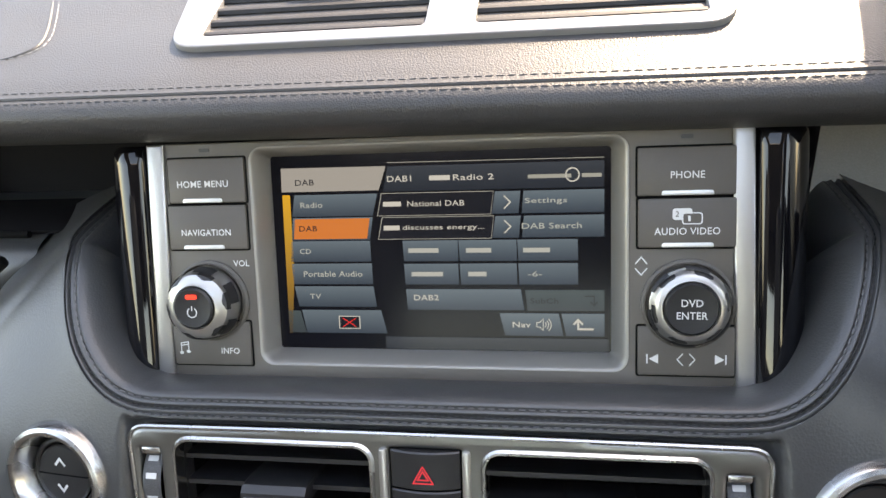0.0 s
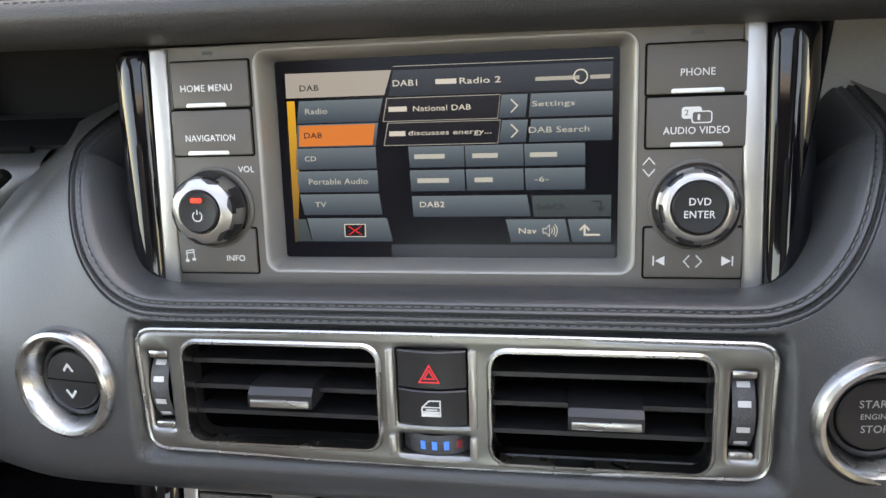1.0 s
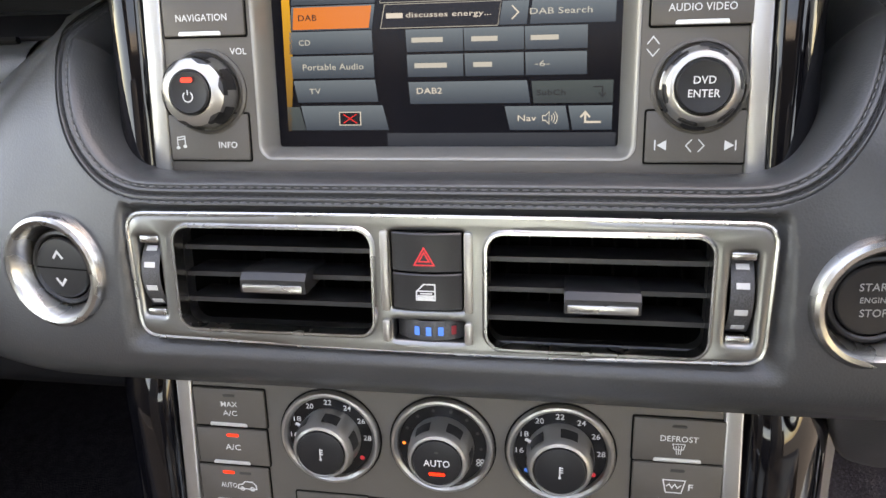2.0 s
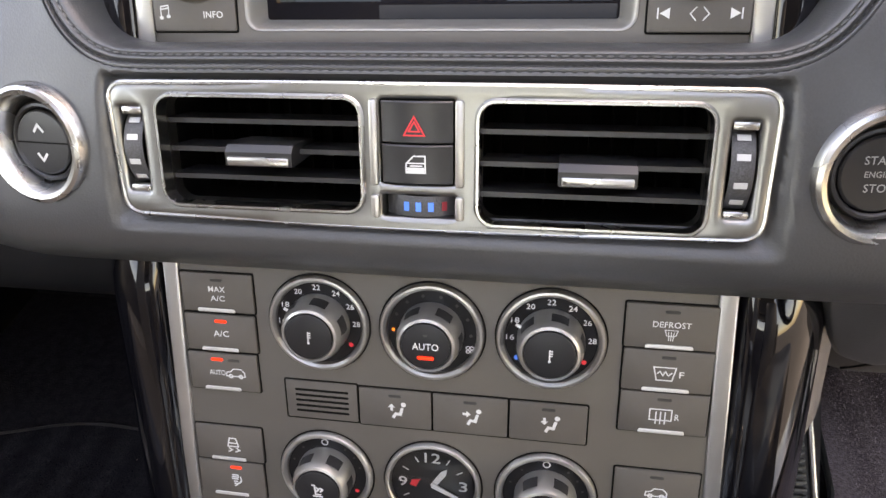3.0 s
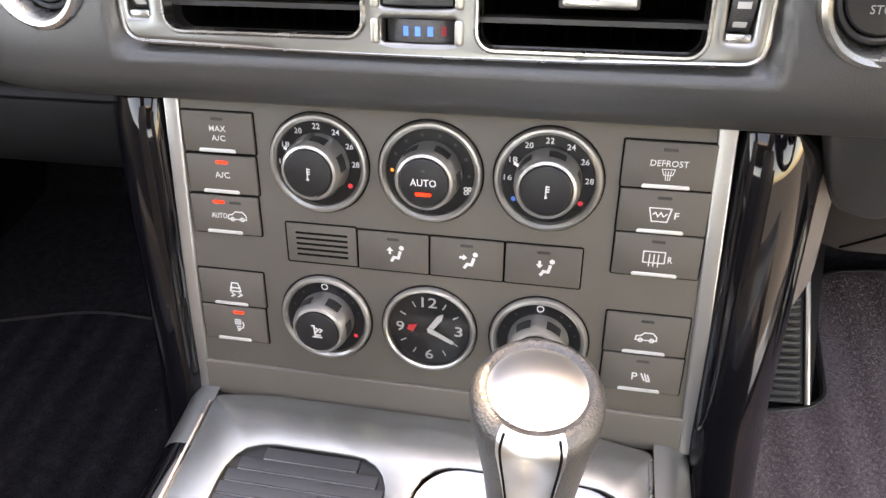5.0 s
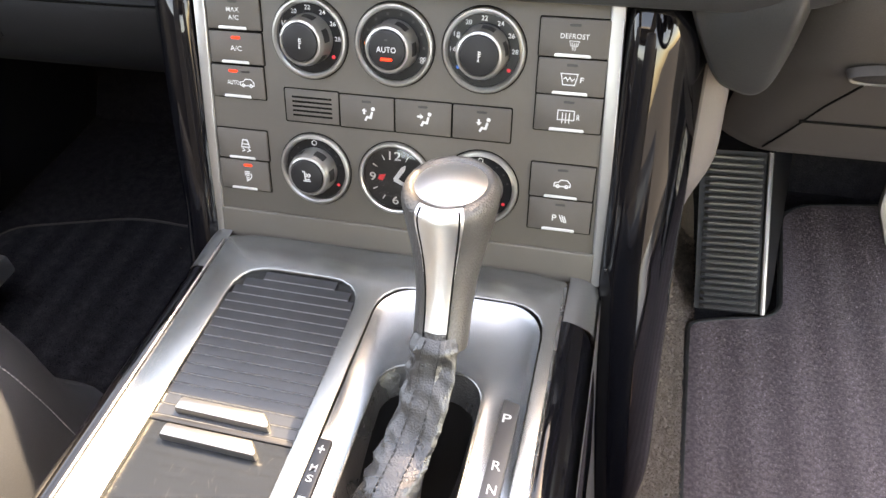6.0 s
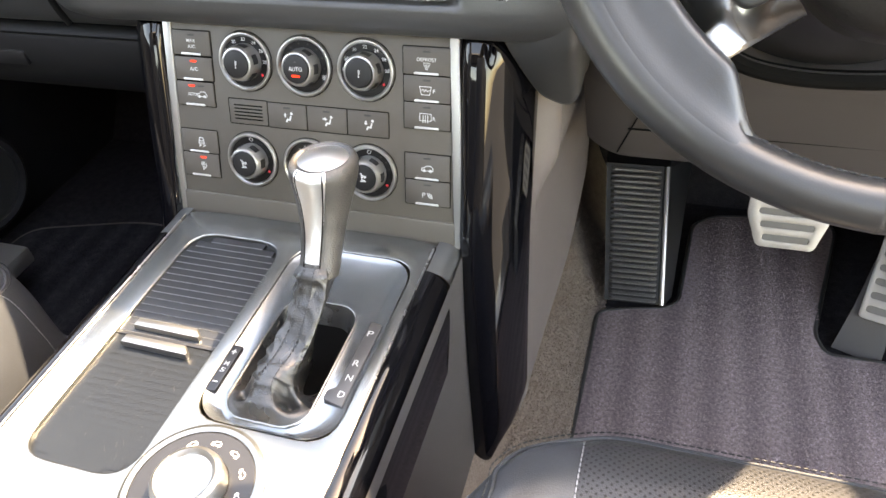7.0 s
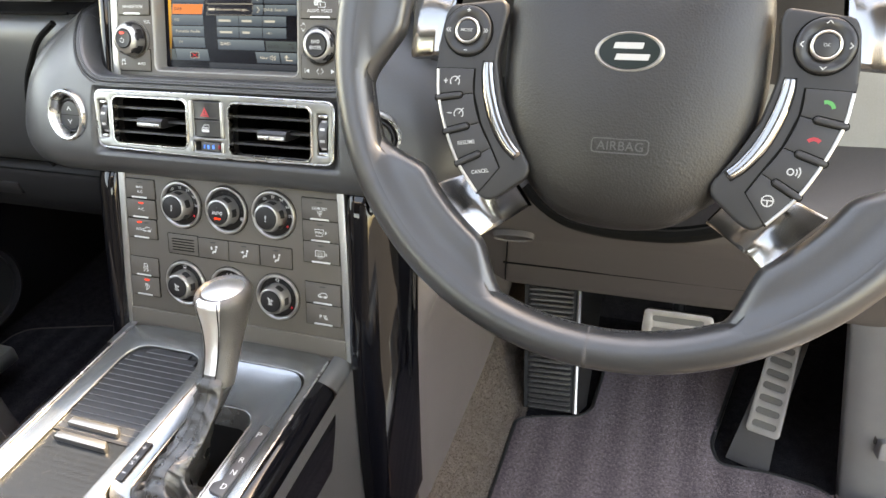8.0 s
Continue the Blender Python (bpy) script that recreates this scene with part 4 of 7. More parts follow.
strokes([[(-0.7, 0.0), (-0.3, 0.42), (0.1, 0.0)], [(-0.3, 0.35), (-0.3, -0.4), (1.0, -0.4)]], 0.0009, 0.0672, -0.0240, TW, 0.0052, disp, UI_TEXT)
for _v in (31.7, 20.7):
    strokes([[(-0.25, 0.5), (0.25, 0.0), (-0.25, -0.5)]], 0.0006, 0.0346, _v * MM, TW, 0.0058, disp, UI_TEXT)
flat(rect(-46.8, -27.0, -36.2, -20.8), TW - 0.0001, disp, UI_TEXT, "cross_box")
flat(rect(-46.3, -26.6, -36.7, -21.2), TW, disp, UI_BLACK, "cross_box")
strokes([[(-0.7, 0.45), (0.7, -0.45)], [(-0.7, -0.45), (0.7, 0.45)]], 0.0005, -0.0415, -0.0239, TW + 0.0001, 0.0046, disp, UI_RED)

# buttons of the screen unit
_b = push_button(head, -128.6, 34.2, -89.4, 55.4, bar=(-111.4, 10.4))
words("HOME MENU", -0.1108, 0.0432, 0.0018, 0.0262, 0.0032, _b)
_b = push_button(head, -130.2, 11.6, -89.9, 32.8, bar=(-112.2, 10.8))
words("NAVIGATION", -0.1108, 0.0198, 0.0018, 0.0255, 0.0031, _b)
words("VOL", -0.0944, 0.0045, 0.0003, 0.0082, 0.0030, head)
_b = push_button(head, -132.6, -46.2, -91.8, -24.4, 1.4)
words("INFO", -0.1026, -0.0389, 0.0016, 0.0095, 0.0030, _b)
strokes([[(-0.25, -0.35), (-0.25, 0.45), (0.4, 0.55), (0.4, -0.25)], [(-0.25, 0.25), (0.4, 0.35)]], 0.0005, -0.1272, -0.0380, 0.0016, 0.0060, _b)
for _x, _y in ((-128.6, -40.2), (-125.0, -39.6)):
    flat([(_x * MM + 0.0011 * math.cos(a), _y * MM + 0.0008 * math.sin(a)) for a in np.linspace(0, 5.8, 10)], 0.0016, _b, WHITE, "symbol")
_b = push_button(head, 91.4, 33.2, 132.0, 53.8, bar=(112.2, 11.0))
words("PHONE", 0.1121, 0.0420, 0.0018, 0.0140, 0.0031, _b)
_b = push_button(head, 91.7, 10.6, 132.4, 31.8, bar=(112.4, 11.0))
words("AUDIO VIDEO", 0.1121, 0.0177, 0.0018, 0.0272, 0.0031, _b)
flat(rounded(0.1060, 0.0226, 0.1142, 0.0276, 0.0012, 3), 0.00175, _b, WHITE, "symbol")
flat(rounded(0.1100, 0.0206, 0.1185, 0.0258, 0.0012, 3), 0.0018, _b, WHITE, "symbol")
flat(rounded(0.1105, 0.0211, 0.1180, 0.0253, 0.0009, 3), 0.00185, _b, BUTTON, "symbol")
words("2", 0.1080, 0.0252, 0.0019, 0.0015, 0.0024, _b, BUTTON)
words("1", 0.1130, 0.0232, 0.0019, 0.0010, 0.0024, _b)
strokes([[(-0.5, -0.3), (0, 0.3), (0.5, -0.3)]], 0.0005, 0.0932, 0.0048, 0.0003, 0.0050, head)
strokes([[(-0.5, 0.3), (0, -0.3), (0.5, 0.3)]], 0.0005, 0.0932, -0.0002, 0.0003, 0.0050, head)
_b = push_button(head, 91.8, -46.8, 133.0, -24.6, 1.4)
strokes([[(-0.5, 0.5), (-0.5, -0.5)]], 0.0006, 0.0980, -0.0392, 0.0016, 0.0044, _b)
flat(mm((96.6, -39.2), (100.6, -41.4), (100.6, -37.0)), 0.0016, _b, WHITE, "symbol")
flat(mm((128.6, -39.2), (124.6, -37.0), (124.6, -41.4)), 0.0016, _b, WHITE, "symbol")
strokes([[(0.5, 0.5), (0.5, -0.5)]], 0.0006, 0.1270, -0.0392, 0.0016, 0.0044, _b)
strokes([[(-0.25, 0.5), (-0.7, 0), (-0.25, -0.5)], [(0.25, 0.5), (0.7, 0), (0.25, -0.5)]], 0.0005, 0.1125, -0.0394, 0.0016, 0.0054, _b)
for _u, _v in ((-109.6, 59.2), (111.8, 58.2)):
    part("sensor", slab(rounded((_u - 2.6) * MM, (_v - 0.9) * MM, (_u + 2.6) * MM, (_v + 0.9) * MM, 0.0005, 2), 0, 0.0003), LEDOFF, head)


def pads_on_ring(r0, r1, h0, h1, angles, half):
    """Dark grips set into a knob's chrome skirt."""
    out = []
    for a in angles:
        pts = []
        for k in range(7):
            b = radians(a - half + 2 * half * k / 6)
            pts.append([Vector((r * math.cos(b), r * math.sin(b), h)) for r, h in ((r0, h0 + 0.0010), (r0 + (r1 - r0) * 0.5 + 0.0002, (h0 + h1) / 2), (r1, h1 - 0.0010))])
        out.append(skin(pts))
    return out


def radio_knob(u, v, r, cap_r, height):
    k = part("knob", shifted(lathe([(r + 0.0012, 0), (r + 0.0012, 0.0014), (r, 0.002), (r - 0.0004, 0.0035)], 56), Matrix.Translation((u, v, 0))), BUTTON, head, "rotary knob with a chrome grip and black cap")
    part("grip", shifted(lathe([(r - 0.0022, 0.0022), (r - 0.0018, 0.006), (r - 0.0024, height * 0.62), (r - 0.0036, height * 0.84), (cap_r + 0.0024, height * 0.97), (cap_r + 0.0008, height), (cap_r, height - 0.0008)], 56), Matrix.Translation((u, v, 0))), SATIN, k, "satin chrome grip ring")
    for inset in pads_on_ring(r - 0.0010, r - 0.0024, 0.0055, height * 0.83, (20, 80, 140, 200, 260, 320), 17):
        part("grip_inset", shifted(inset, Matrix.Translation((u, v, 0))), CAPBLACK, k)
    for a in (10, 70, 130, 190, 250, 310):
        pts = []
        for j in range(7):
            b = radians(a - 15 + 5 * j)
            dip = 1 - abs(j - 3) / 3
            pts.append([Vector((q * math.cos(b), q * math.sin(b), w)) for q, w in ((r - 0.0026, height * 0.70), (r - 0.0034, height * 0.845), (r - 0.0037 - 0.0018 * dip, height * (0.85 + 0.045 * dip) + 0.0001))])
        part("grip_inset", shifted(skin(pts), Matrix.Translation((u, v, 0.00025))), DARK, k)
    part("cap", shifted(lathe([(cap_r, height - 0.0010), (cap_r, height + 0.0006), (cap_r - 0.0008, height + 0.0016), (cap_r - 0.002, height + 0.0014), (0, height + 0.0008)], 48), Matrix.Translation((u, v, 0))), CAPBLACK, k)
    return k


_k = radio_knob(-0.1115, -0.0140, 0.0188, 0.0098, 0.0170)
flat(rounded(-0.1144, -0.0095, -0.1086, -0.0073, 0.0009, 3), 0.0191, _k, LEDON, "indicator")
strokes([arc(0, 0, 0.5, 125, 415, 18), [(0, 0.15), (0, 0.68)]], 0.0005, -0.1115, -0.0158, 0.0191, 0.0046, _k)
_k = radio_knob(0.1130, -0.0146, 0.0188, 0.0112, 0.0105)
words("DVD", 0.1130, -0.0118, 0.0121, 0.0088, 0.0031, _k)
words("ENTER", 0.1130, -0.0172, 0.0121, 0.0126, 0.0031, _k)


# ---- climate panel ----
clim = thing("climate_panel", CLIMATE, "warm grey climate control panel with dials and an analogue clock", "control panel")
part("fascia", slab(mm((-141.5, -89.3), (141.5, -89.3), (132.9, 76), (-132.9, 76)), -0.012, 0.0, 0.0006), FASCIA, clim)
part("lower_lip", slab(mm((-141.9, -112.5), (141.9, -112.5), (141.2, -88.4), (-141.2, -88.4)), -0.012, 0.0022, 0.0014, seg=3), FASCIA, clim)

DEF = [[(-0.5, 0.45), (0.5, 0.45), (0.35, -0.05), (-0.35, -0.05), (-0.5, 0.45)], [(-0.22, 0.3), (-0.15, -0.5)], [(0, 0.3), (0, -0.5)], [(0.22, 0.3), (0.15, -0.5)]]
FRONT = [[(-0.6, 0.4), (0.6, 0.4), (0.42, -0.4), (-0.42, -0.4), (-0.6, 0.4)], [(-0.4, 0.0), (-0.25, 0.15), (-0.1, -0.1), (0.05, 0.15), (0.2, -0.1), (0.4, 0.1)]]
REAR = [[(-0.6, 0.45), (0.6, 0.45), (0.6, -0.25), (-0.6, -0.25), (-0.6, 0.45)], [(-0.25, 0.3), (-0.25, -0.5)], [(0, 0.3), (0, -0.5)], [(0.25, 0.3), (0.25, -0.5)]]
CAR = [[(-0.8, -0.25), (-0.75, 0.1), (-0.4, 0.15), (-0.15, 0.42), (0.5, 0.42), (0.8, 0.1), (0.8, -0.25), (-0.8, -0.25)], arc(-0.42, -0.25, 0.16, 0, 360, 8), arc(0.45, -0.25, 0.16, 0, 360, 8)]
SKID = [[(-0.3, 0.15), (-0.2, 0.5), (0.2, 0.5), (0.3, 0.15), (0.35, -0.1), (-0.35, -0.1), (-0.3, 0.15), (0.3, 0.15)], [(-0.3, -0.2), (-0.1, -0.35), (-0.35, -0.5)], [(0.2, -0.2), (0.4, -0.35), (0.1, -0.5)]]
HILL = [arc(-0.05, 0.05, 0.45, 40, -120, 10), [(-0.4, 0.5), (0.2, 0.5)], [(-0.45, 0.3), (0.2, 0.3)], [(-0.45, 0.1), (0.15, 0.1)], [(-0.3, -0.15), (0.1, -0.15)], [(-0.25, -0.35), (-0.02, -0.5), (-0.25, -0.65)]]
SEATED = [[(0.30, 0.45), (0.34, 0.47)], [(0.26, 0.28), (0.12, -0.22), (-0.18, -0.18), (-0.36, -0.5)]]


def left_button(v0, v1, lean0, led):
    return push_button(clim, lean0, v0, lean0 + 39.4, v1, bar=(lean0 + 18.4, 10.6), led=led)


_b = left_button(45.2, 66.8, -132.6, [(-112.4, False)])
words("MAX", -0.1127, 0.0582, 0.0018, 0.0092, 0.0030, _b)
words("A/C", -0.1127, 0.0531, 0.0018, 0.0078, 0.0030, _b)
_b = left_button(22.3, 43.4, -133.2, [(-112.8, True)])
words("A/C", -0.1132, 0.0328, 0.0018, 0.0085, 0.0034, _b)
_b = left_button(-1.6, 20.6, -134.4, [(-117.6, True), (-108.0, False)])
words("AUTO", -0.1182, 0.0092, 0.0018, 0.0092, 0.0031, _b)
strokes(CAR, 0.0006, -0.1078, 0.0092, 0.0018, 0.0066, _b)
_b = left_button(-47.4, -25.2, -136.6, [])
strokes(SKID, 0.0008, -0.1146, -0.0370, 0.0018, 0.0090, _b)
_b = left_button(-71.6, -48.6, -137.6, [(-114.6, True)])
strokes(HILL, 0.0008, -0.1150, -0.0605, 0.0018, 0.0066, _b)
for _v0, _v1, _u, _art, _ltr in ((42.6, 65.2, 92.8, DEF, ""), (19.6, 41.6, 93.2, FRONT, "F"), (-3.8, 18.8, 93.4, REAR, "R"), (-49.8, -26.4, 94.0, CAR, ""), (-73.6, -50.8, 94.4, None, "")):
    _b = push_button(clim, _u, _v0, _u + 41.6, _v1, bar=(_u + 20.6, 11.2), led=[(_u + 20.8, False)])
    if _art is DEF:
        words("DEFROST", (_u + 21) * MM, (_v0 + 12.6) * MM, 0.0018, 0.0172, 0.0030, _b)
        strokes(_art, 0.0004, (_u + 21) * MM, (_v0 + 7.2) * MM, 0.0018, 0.0058, _b)
    elif _art is CAR:
        strokes(_art, 0.0007, (_u + 21) * MM, (_v0 + 10.4) * MM, 0.0018, 0.0066, _b)
    elif _art:
        strokes(_art, 0.0006, (_u + 19.6) * MM, (_v0 + 9.8) * MM, 0.0018, 0.0086, _b)
        words(_ltr, (_u + 27.4) * MM, (_v0 + 9.8) * MM, 0.0018, 0.0022, 0.0034, _b)
    else:
        words("P", (_u + 17.6) * MM, (_v0 + 9.6) * MM, 0.0018, 0.0030, 0.0046, _b)
        strokes([[(-0.3, 0.4), (0.05, -0.4)], [(0.0, 0.4), (0.25, -0.4)], [(0.25, 0.3), (0.5, -0.4), (0.2, -0.4)]], 0.0008, (_u + 22.6) * MM, (_v0 + 9.6) * MM, 0.0018, 0.0060, _b)

# air distribution row and the small sensor grille
_g = push_button(clim, -80.2, -14.8, -40.8, 7.9, 0.8, name="sensor_grille")
for _i in range(5):
    part("slot", slab(rounded(-0.0750, (2.6 - 3.2 * _i) * MM - 0.00065, -0.0455, (2.6 - 3.2 * _i) * MM + 0.00065, 0.0006, 3), 0.0008, 0.00095), GAP, _g)
for _u, _way in ((-39.6, (0, 1)), (0.0, (1, 0)), (39.8, (0, -1))):
    _b = push_button(clim, _u, -15.2, _u + 38.6, 7.2, 1.2, led=[(_u + 19.4, False)])
    strokes(SEATED, 0.0016, (_u + 21.2) * MM, -0.0052, 0.0014, 0.0082, _b)
    flat([(( _u + 24.0) * MM + 0.0014 * math.cos(a), -0.0010 + 0.0014 * math.sin(a)) for a in np.linspace(0, 5.8, 10)], 0.0014, _b, WHITE, "symbol")
    _ax, _ay = (_u + 17.6) * MM, -0.0030
    flat([(_ax + (a * _way[0] - b * _way[1]) * MM, _ay + (a * _way[1] + b * _way[0]) * MM) for a, b in ((-2.0, -0.7), (0.0, -0.7), (0.0, -1.9), (2.2, 0.0), (0.0, 1.9), (0.0, 0.7), (-2.0, 0.7))], 0.0014, _b, WHITE, "symbol")


def dial_base(u, v, r=0.0264):
    at = Matrix.Translation((u, v, 0))
    d = part("dial", shifted(lathe([(0, 0.0006), (r - 0.0030, 0.0006)], 64), at), DIALBLACK, clim, "black dial with a satin silver rim")
    part("gap", shifted(lathe([(r - 0.0010, 0.0002), (r + 0.0009, 0.0004)], 64), at), GAP, d)
    part("rim", shifted(lathe([(r, 0.0002), (r, 0.0020), (r - 0.0008, 0.0032), (r - 0.0020, 0.0034), (r - 0.0034, 0.0024), (r - 0.0040, 0.0006)], 72), at), SATIN, d, "satin silver rim")
    return d, at


def dial_knob(d, at, first=75, h=0.0165, r=0.0163, cap=0.0122):
    part("grip", shifted(lathe([(r, 0.0006), (r, 0.0030), (r - 0.0007, 0.0058), (r - 0.0004, h * 0.62), (r - 0.0012, h * 0.84), (cap + 0.0019, h * 0.97), (cap + 0.0006, h), (cap - 0.0002, h - 0.0009)], 60), at), SATIN, d, "satin chrome grip")
    for inset in pads_on_ring(r + 0.00015, r - 0.0006, 0.0050, h * 0.84, [first + 60 * k for k in range(6)], 15):
        part("grip_inset", shifted(inset, at), DARK, d)
    part("cap", shifted(lathe([(cap - 0.0001, h - 0.0010), (cap - 0.0003, h + 0.0004), (cap - 0.0012, h + 0.0008), (0, h + 0.0003)], 48), at), CAPBLACK, d, "flat black cap")
    return h + 0.0010


THERM = [[(0, -0.5), (0, 0.5)], [(0, 0.4), (0.25, 0.4)], [(0, 0.2), (0.25, 0.2)], [(0, 0.0), (0.25, 0.0)]]
for _u in (-58.6, 58.6):
    _d, _at = dial_base(_u * MM, 0.0427)
    _h = dial_knob(_d, _at)
    for _n, _a in (("16", 180), ("18", 152), ("20", 121), ("22", 91), ("24", 60), ("26", 31), ("28", 2)):
        words(_n, _u * MM + 0.0197 * math.cos(radians(_a)), 0.0427 + 0.0197 * math.sin(radians(_a)), 0.0008, 0.0040, 0.0029, _d)
    for _a, _m in ((-34, REDMARK), (214, BLUEMARK)):
        flat([(_u * MM + 0.0197 * math.cos(radians(_a)) + 0.0013 * math.cos(b), 0.0427 + 0.0197 * math.sin(radians(_a)) + 0.0013 * math.sin(b)) for b in np.linspace(0, 5.9, 12)], 0.0008, _d, _m, "mark")
    _pa = radians(152)
    part("pointer", shifted(box(-0.0008, -0.0020, 0, 0.0008, 0.0020, 0.0006, 0.0002), Matrix.Translation((_u * MM + 0.0170 * math.cos(_pa), 0.0427 + 0.0170 * math.sin(_pa), 0.0045)) @ pose(0, 0, 0, 0, 0, 62)), WHITE, _d)
    strokes(THERM, 0.0006, _u * MM, 0.0427, _h, 0.0060, _d)
    flat([(_u * MM + 0.0007 * math.cos(b), 0.0398 + 0.0007 * math.sin(b)) for b in np.linspace(0, 5.9, 10)], _h, _d, WHITE, "symbol")
_d, _at = dial_base(0.0, 0.0422)
_h = dial_knob(_d, _at, 60)
words("AUTO", 0.0, 0.0425, _h, 0.0128, 0.0036, _d)
flat(rounded(-0.0040, 0.0356, 0.0040, 0.0374, 0.0007, 3), _h, _d, LEDON, "indicator")
flat(rounded(-0.0010, 0.0478, 0.0010, 0.0490, 0.0004, 3), _h, _d, LEDOFF, "indicator")
for _k in range(8):
    _a = radians(180 - _k * 26)
    flat([(0.0197 * math.cos(_a) + 0.0009 * math.cos(b), 0.0422 + 0.0197 * math.sin(_a) + 0.0009 * math.sin(b)) for b in np.linspace(0, 5.9, 10)], 0.0008, _d, AMBER if _k == 0 else LEDOFF, "mark")
strokes([arc(0.25, 0.25, 0.22, 0, 360, 8), arc(-0.25, 0.25, 0.22, 0, 360, 8), arc(0.25, -0.25, 0.22, 0, 360, 8), arc(-0.25, -0.25, 0.22, 0, 360, 8)], 0.0005, 0.0192, 0.0338, 0.0008, 0.0040, _d)

HEATSEAT = [[(-0.35, 0.5), (-0.15, 0.5), (-0.1, -0.2), (0.3, -0.2)], [(-0.05, 0.35), (0.15, 0.2), (-0.05, 0.0)], [(0.2, 0.35), (0.4, 0.2), (0.2, 0.0)], [(-0.3, -0.35), (0.4, -0.35)]]
for _u in (-60.6, 59.6):
    _d, _at = dial_base(_u * MM, -0.0492)
    _h = dial_knob(_d, _at, 60)
    strokes([arc(0, 0, 0.5, 0, 360, 16)], 0.0006, _u * MM, -0.0492 + 0.0197, 0.0008, 0.0034, _d)
    for _a in (130, 160, 55, 35, 15):
        flat([(_u * MM + 0.0197 * math.cos(radians(_a)) + 0.0007 * math.cos(b), -0.0492 + 0.0197 * math.sin(radians(_a)) + 0.0007 * math.sin(b)) for b in np.linspace(0, 5.9, 10)], 0.0008, _d, LEDOFF, "mark")
    for _a, _m in ((-31, REDMARK), *(((211, BLUEMARK),) if _u > 0 else ())):
        flat([(_u * MM + 0.0197 * math.cos(radians(_a)) + 0.0013 * math.cos(b), -0.0492 + 0.0197 * math.sin(radians(_a)) + 0.0013 * math.sin(b)) for b in np.linspace(0, 5.9, 12)], 0.0008, _d, _m, "mark")
    strokes(HEATSEAT, 0.0009, _u * MM, -0.0492, _h, 0.0080, _d)

# clock
ck = part("clock", shifted(lathe([(0, 0.0004), (0.0236, 0.0004)], 64), Matrix.Translation((-0.0008, -0.0495, 0))), DIALBLACK, clim, "black analogue clock face")
_at = Matrix.Translation((-0.0008, -0.0495, 0))
part("rim", shifted(lathe([(0.0264, 0.0002), (0.0264, 0.0020), (0.0256, 0.0032), (0.0244, 0.0034), (0.0236, 0.0026), (0.0230, 0.0006)], 72), _at), SATIN, ck, "satin silver rim")
part("gap", shifted(lathe([(0.0254, 0.0002), (0.0273, 0.0004)], 64), _at), GAP, ck)
for _n, _a, _w in (("12", 90, 0.0086), ("3", 0, 0.0046), ("6", 270, 0.0046), ("9", 180, 0.0046)):
    words(_n, -0.0008 + 0.0166 * math.cos(radians(_a)), -0.0495 + 0.0166 * math.sin(radians(_a)), 0.0006, _w, 0.0062, ck)
for _k in range(12):
    if _k % 3:
        _a = radians(30 * _k)
        strokes([[(0.80 * math.cos(_a), 0.80 * math.sin(_a)), (math.cos(_a), math.sin(_a))]], 0.0007, -0.0008, -0.0495, 0.0006, 0.0190, ck, name="tick")
part("hour_hand", slab(mm((-1.3, -0.2), (4.6, 8.8), (8.0, 10.6), (7.4, 6.8), (1.3, -1.4)), 0, 0.0005), WHITE, ck).matrix_local = Matrix.Translation((-0.0008, -0.0495, 0.0010))
part("minute_hand", slab(mm((0.4, 1.5), (14.2, -6.0), (13.2, -7.8), (-0.8, -1.3)), 0, 0.0005), WHITE, ck).matrix_local = Matrix.Translation((-0.0008, -0.0495, 0.0016))
part("alarm_hand", slab(mm((-6.6, 2.8), (-11.6, 1.8), (-12.6, -1.2), (-9.2, -2.2)), 0, 0.0005), REDMARK, ck).matrix_local = Matrix.Translation((-0.0008, -0.0495, 0.0008))
GLASS = bpy.data.materials.new("clear_glass")
GLASS.use_nodes = True
_gt = GLASS.node_tree
_clear, _shine, _mixed, _fres = [_gt.nodes.new(n) for n in ("ShaderNodeBsdfTransparent", "ShaderNodeBsdfGlossy", "ShaderNodeMixShader", "ShaderNodeFresnel")]
_shine.inputs["Roughness"].default_value, _fres.inputs["IOR"].default_value = 0.03, 1.5
_gt.links.new(_fres.outputs[0], _mixed.inputs[0])
_gt.links.new(_clear.outputs[0], _mixed.inputs[1])
_gt.links.new(_shine.outputs[0], _mixed.inputs[2])
_gt.links.new(_mixed.outputs[0], _gt.nodes["Material Output"].inputs["Surface"])
_gl = part("glass", shifted(lathe([(0.0238, 0.0024), (0.018, 0.0034), (0.009, 0.0040), (0, 0.0042)], 48), _at), GLASS, ck)
_gl.visible_shadow = False


# ---- vent panel ----
vents = thing("vent_panel", VENTS, "polished aluminium panel with two air vents and switches", "air vent")
_L, _R = rounded(-0.1190, -0.0296, -0.0258, 0.0188, 0.007), rounded(0.0256, -0.0330, 0.1178, 0.0182, 0.007)
_cs, _cw = rounded(-0.0168, -0.0166, 0.0152, 0.0188, 0.001, 2), rounded(-0.0168, -0.0316, 0.0156, -0.0220, 0.001, 2)
_wl, _wr = rounded(-0.1384, -0.0250, -0.1276, 0.0140, 0.0014, 2), rounded(0.1248, -0.0268, 0.1354, 0.0126, 0.0014, 2)
_outer = round_corners(mm((-141, -35.2), (-60, -36.6), (0, -37.0), (60, -36.6), (141, -35.4), (142, 24.2), (60, 24.8), (-60, 24.9), (-143, 24.4)), 0.009)
part("panel", slab(_outer, -0.010, 0.0045, 0.0022, holes=[_L, _R, _cs, _cw, _wl, _wr], seg=3), VENTFRAME, vents)
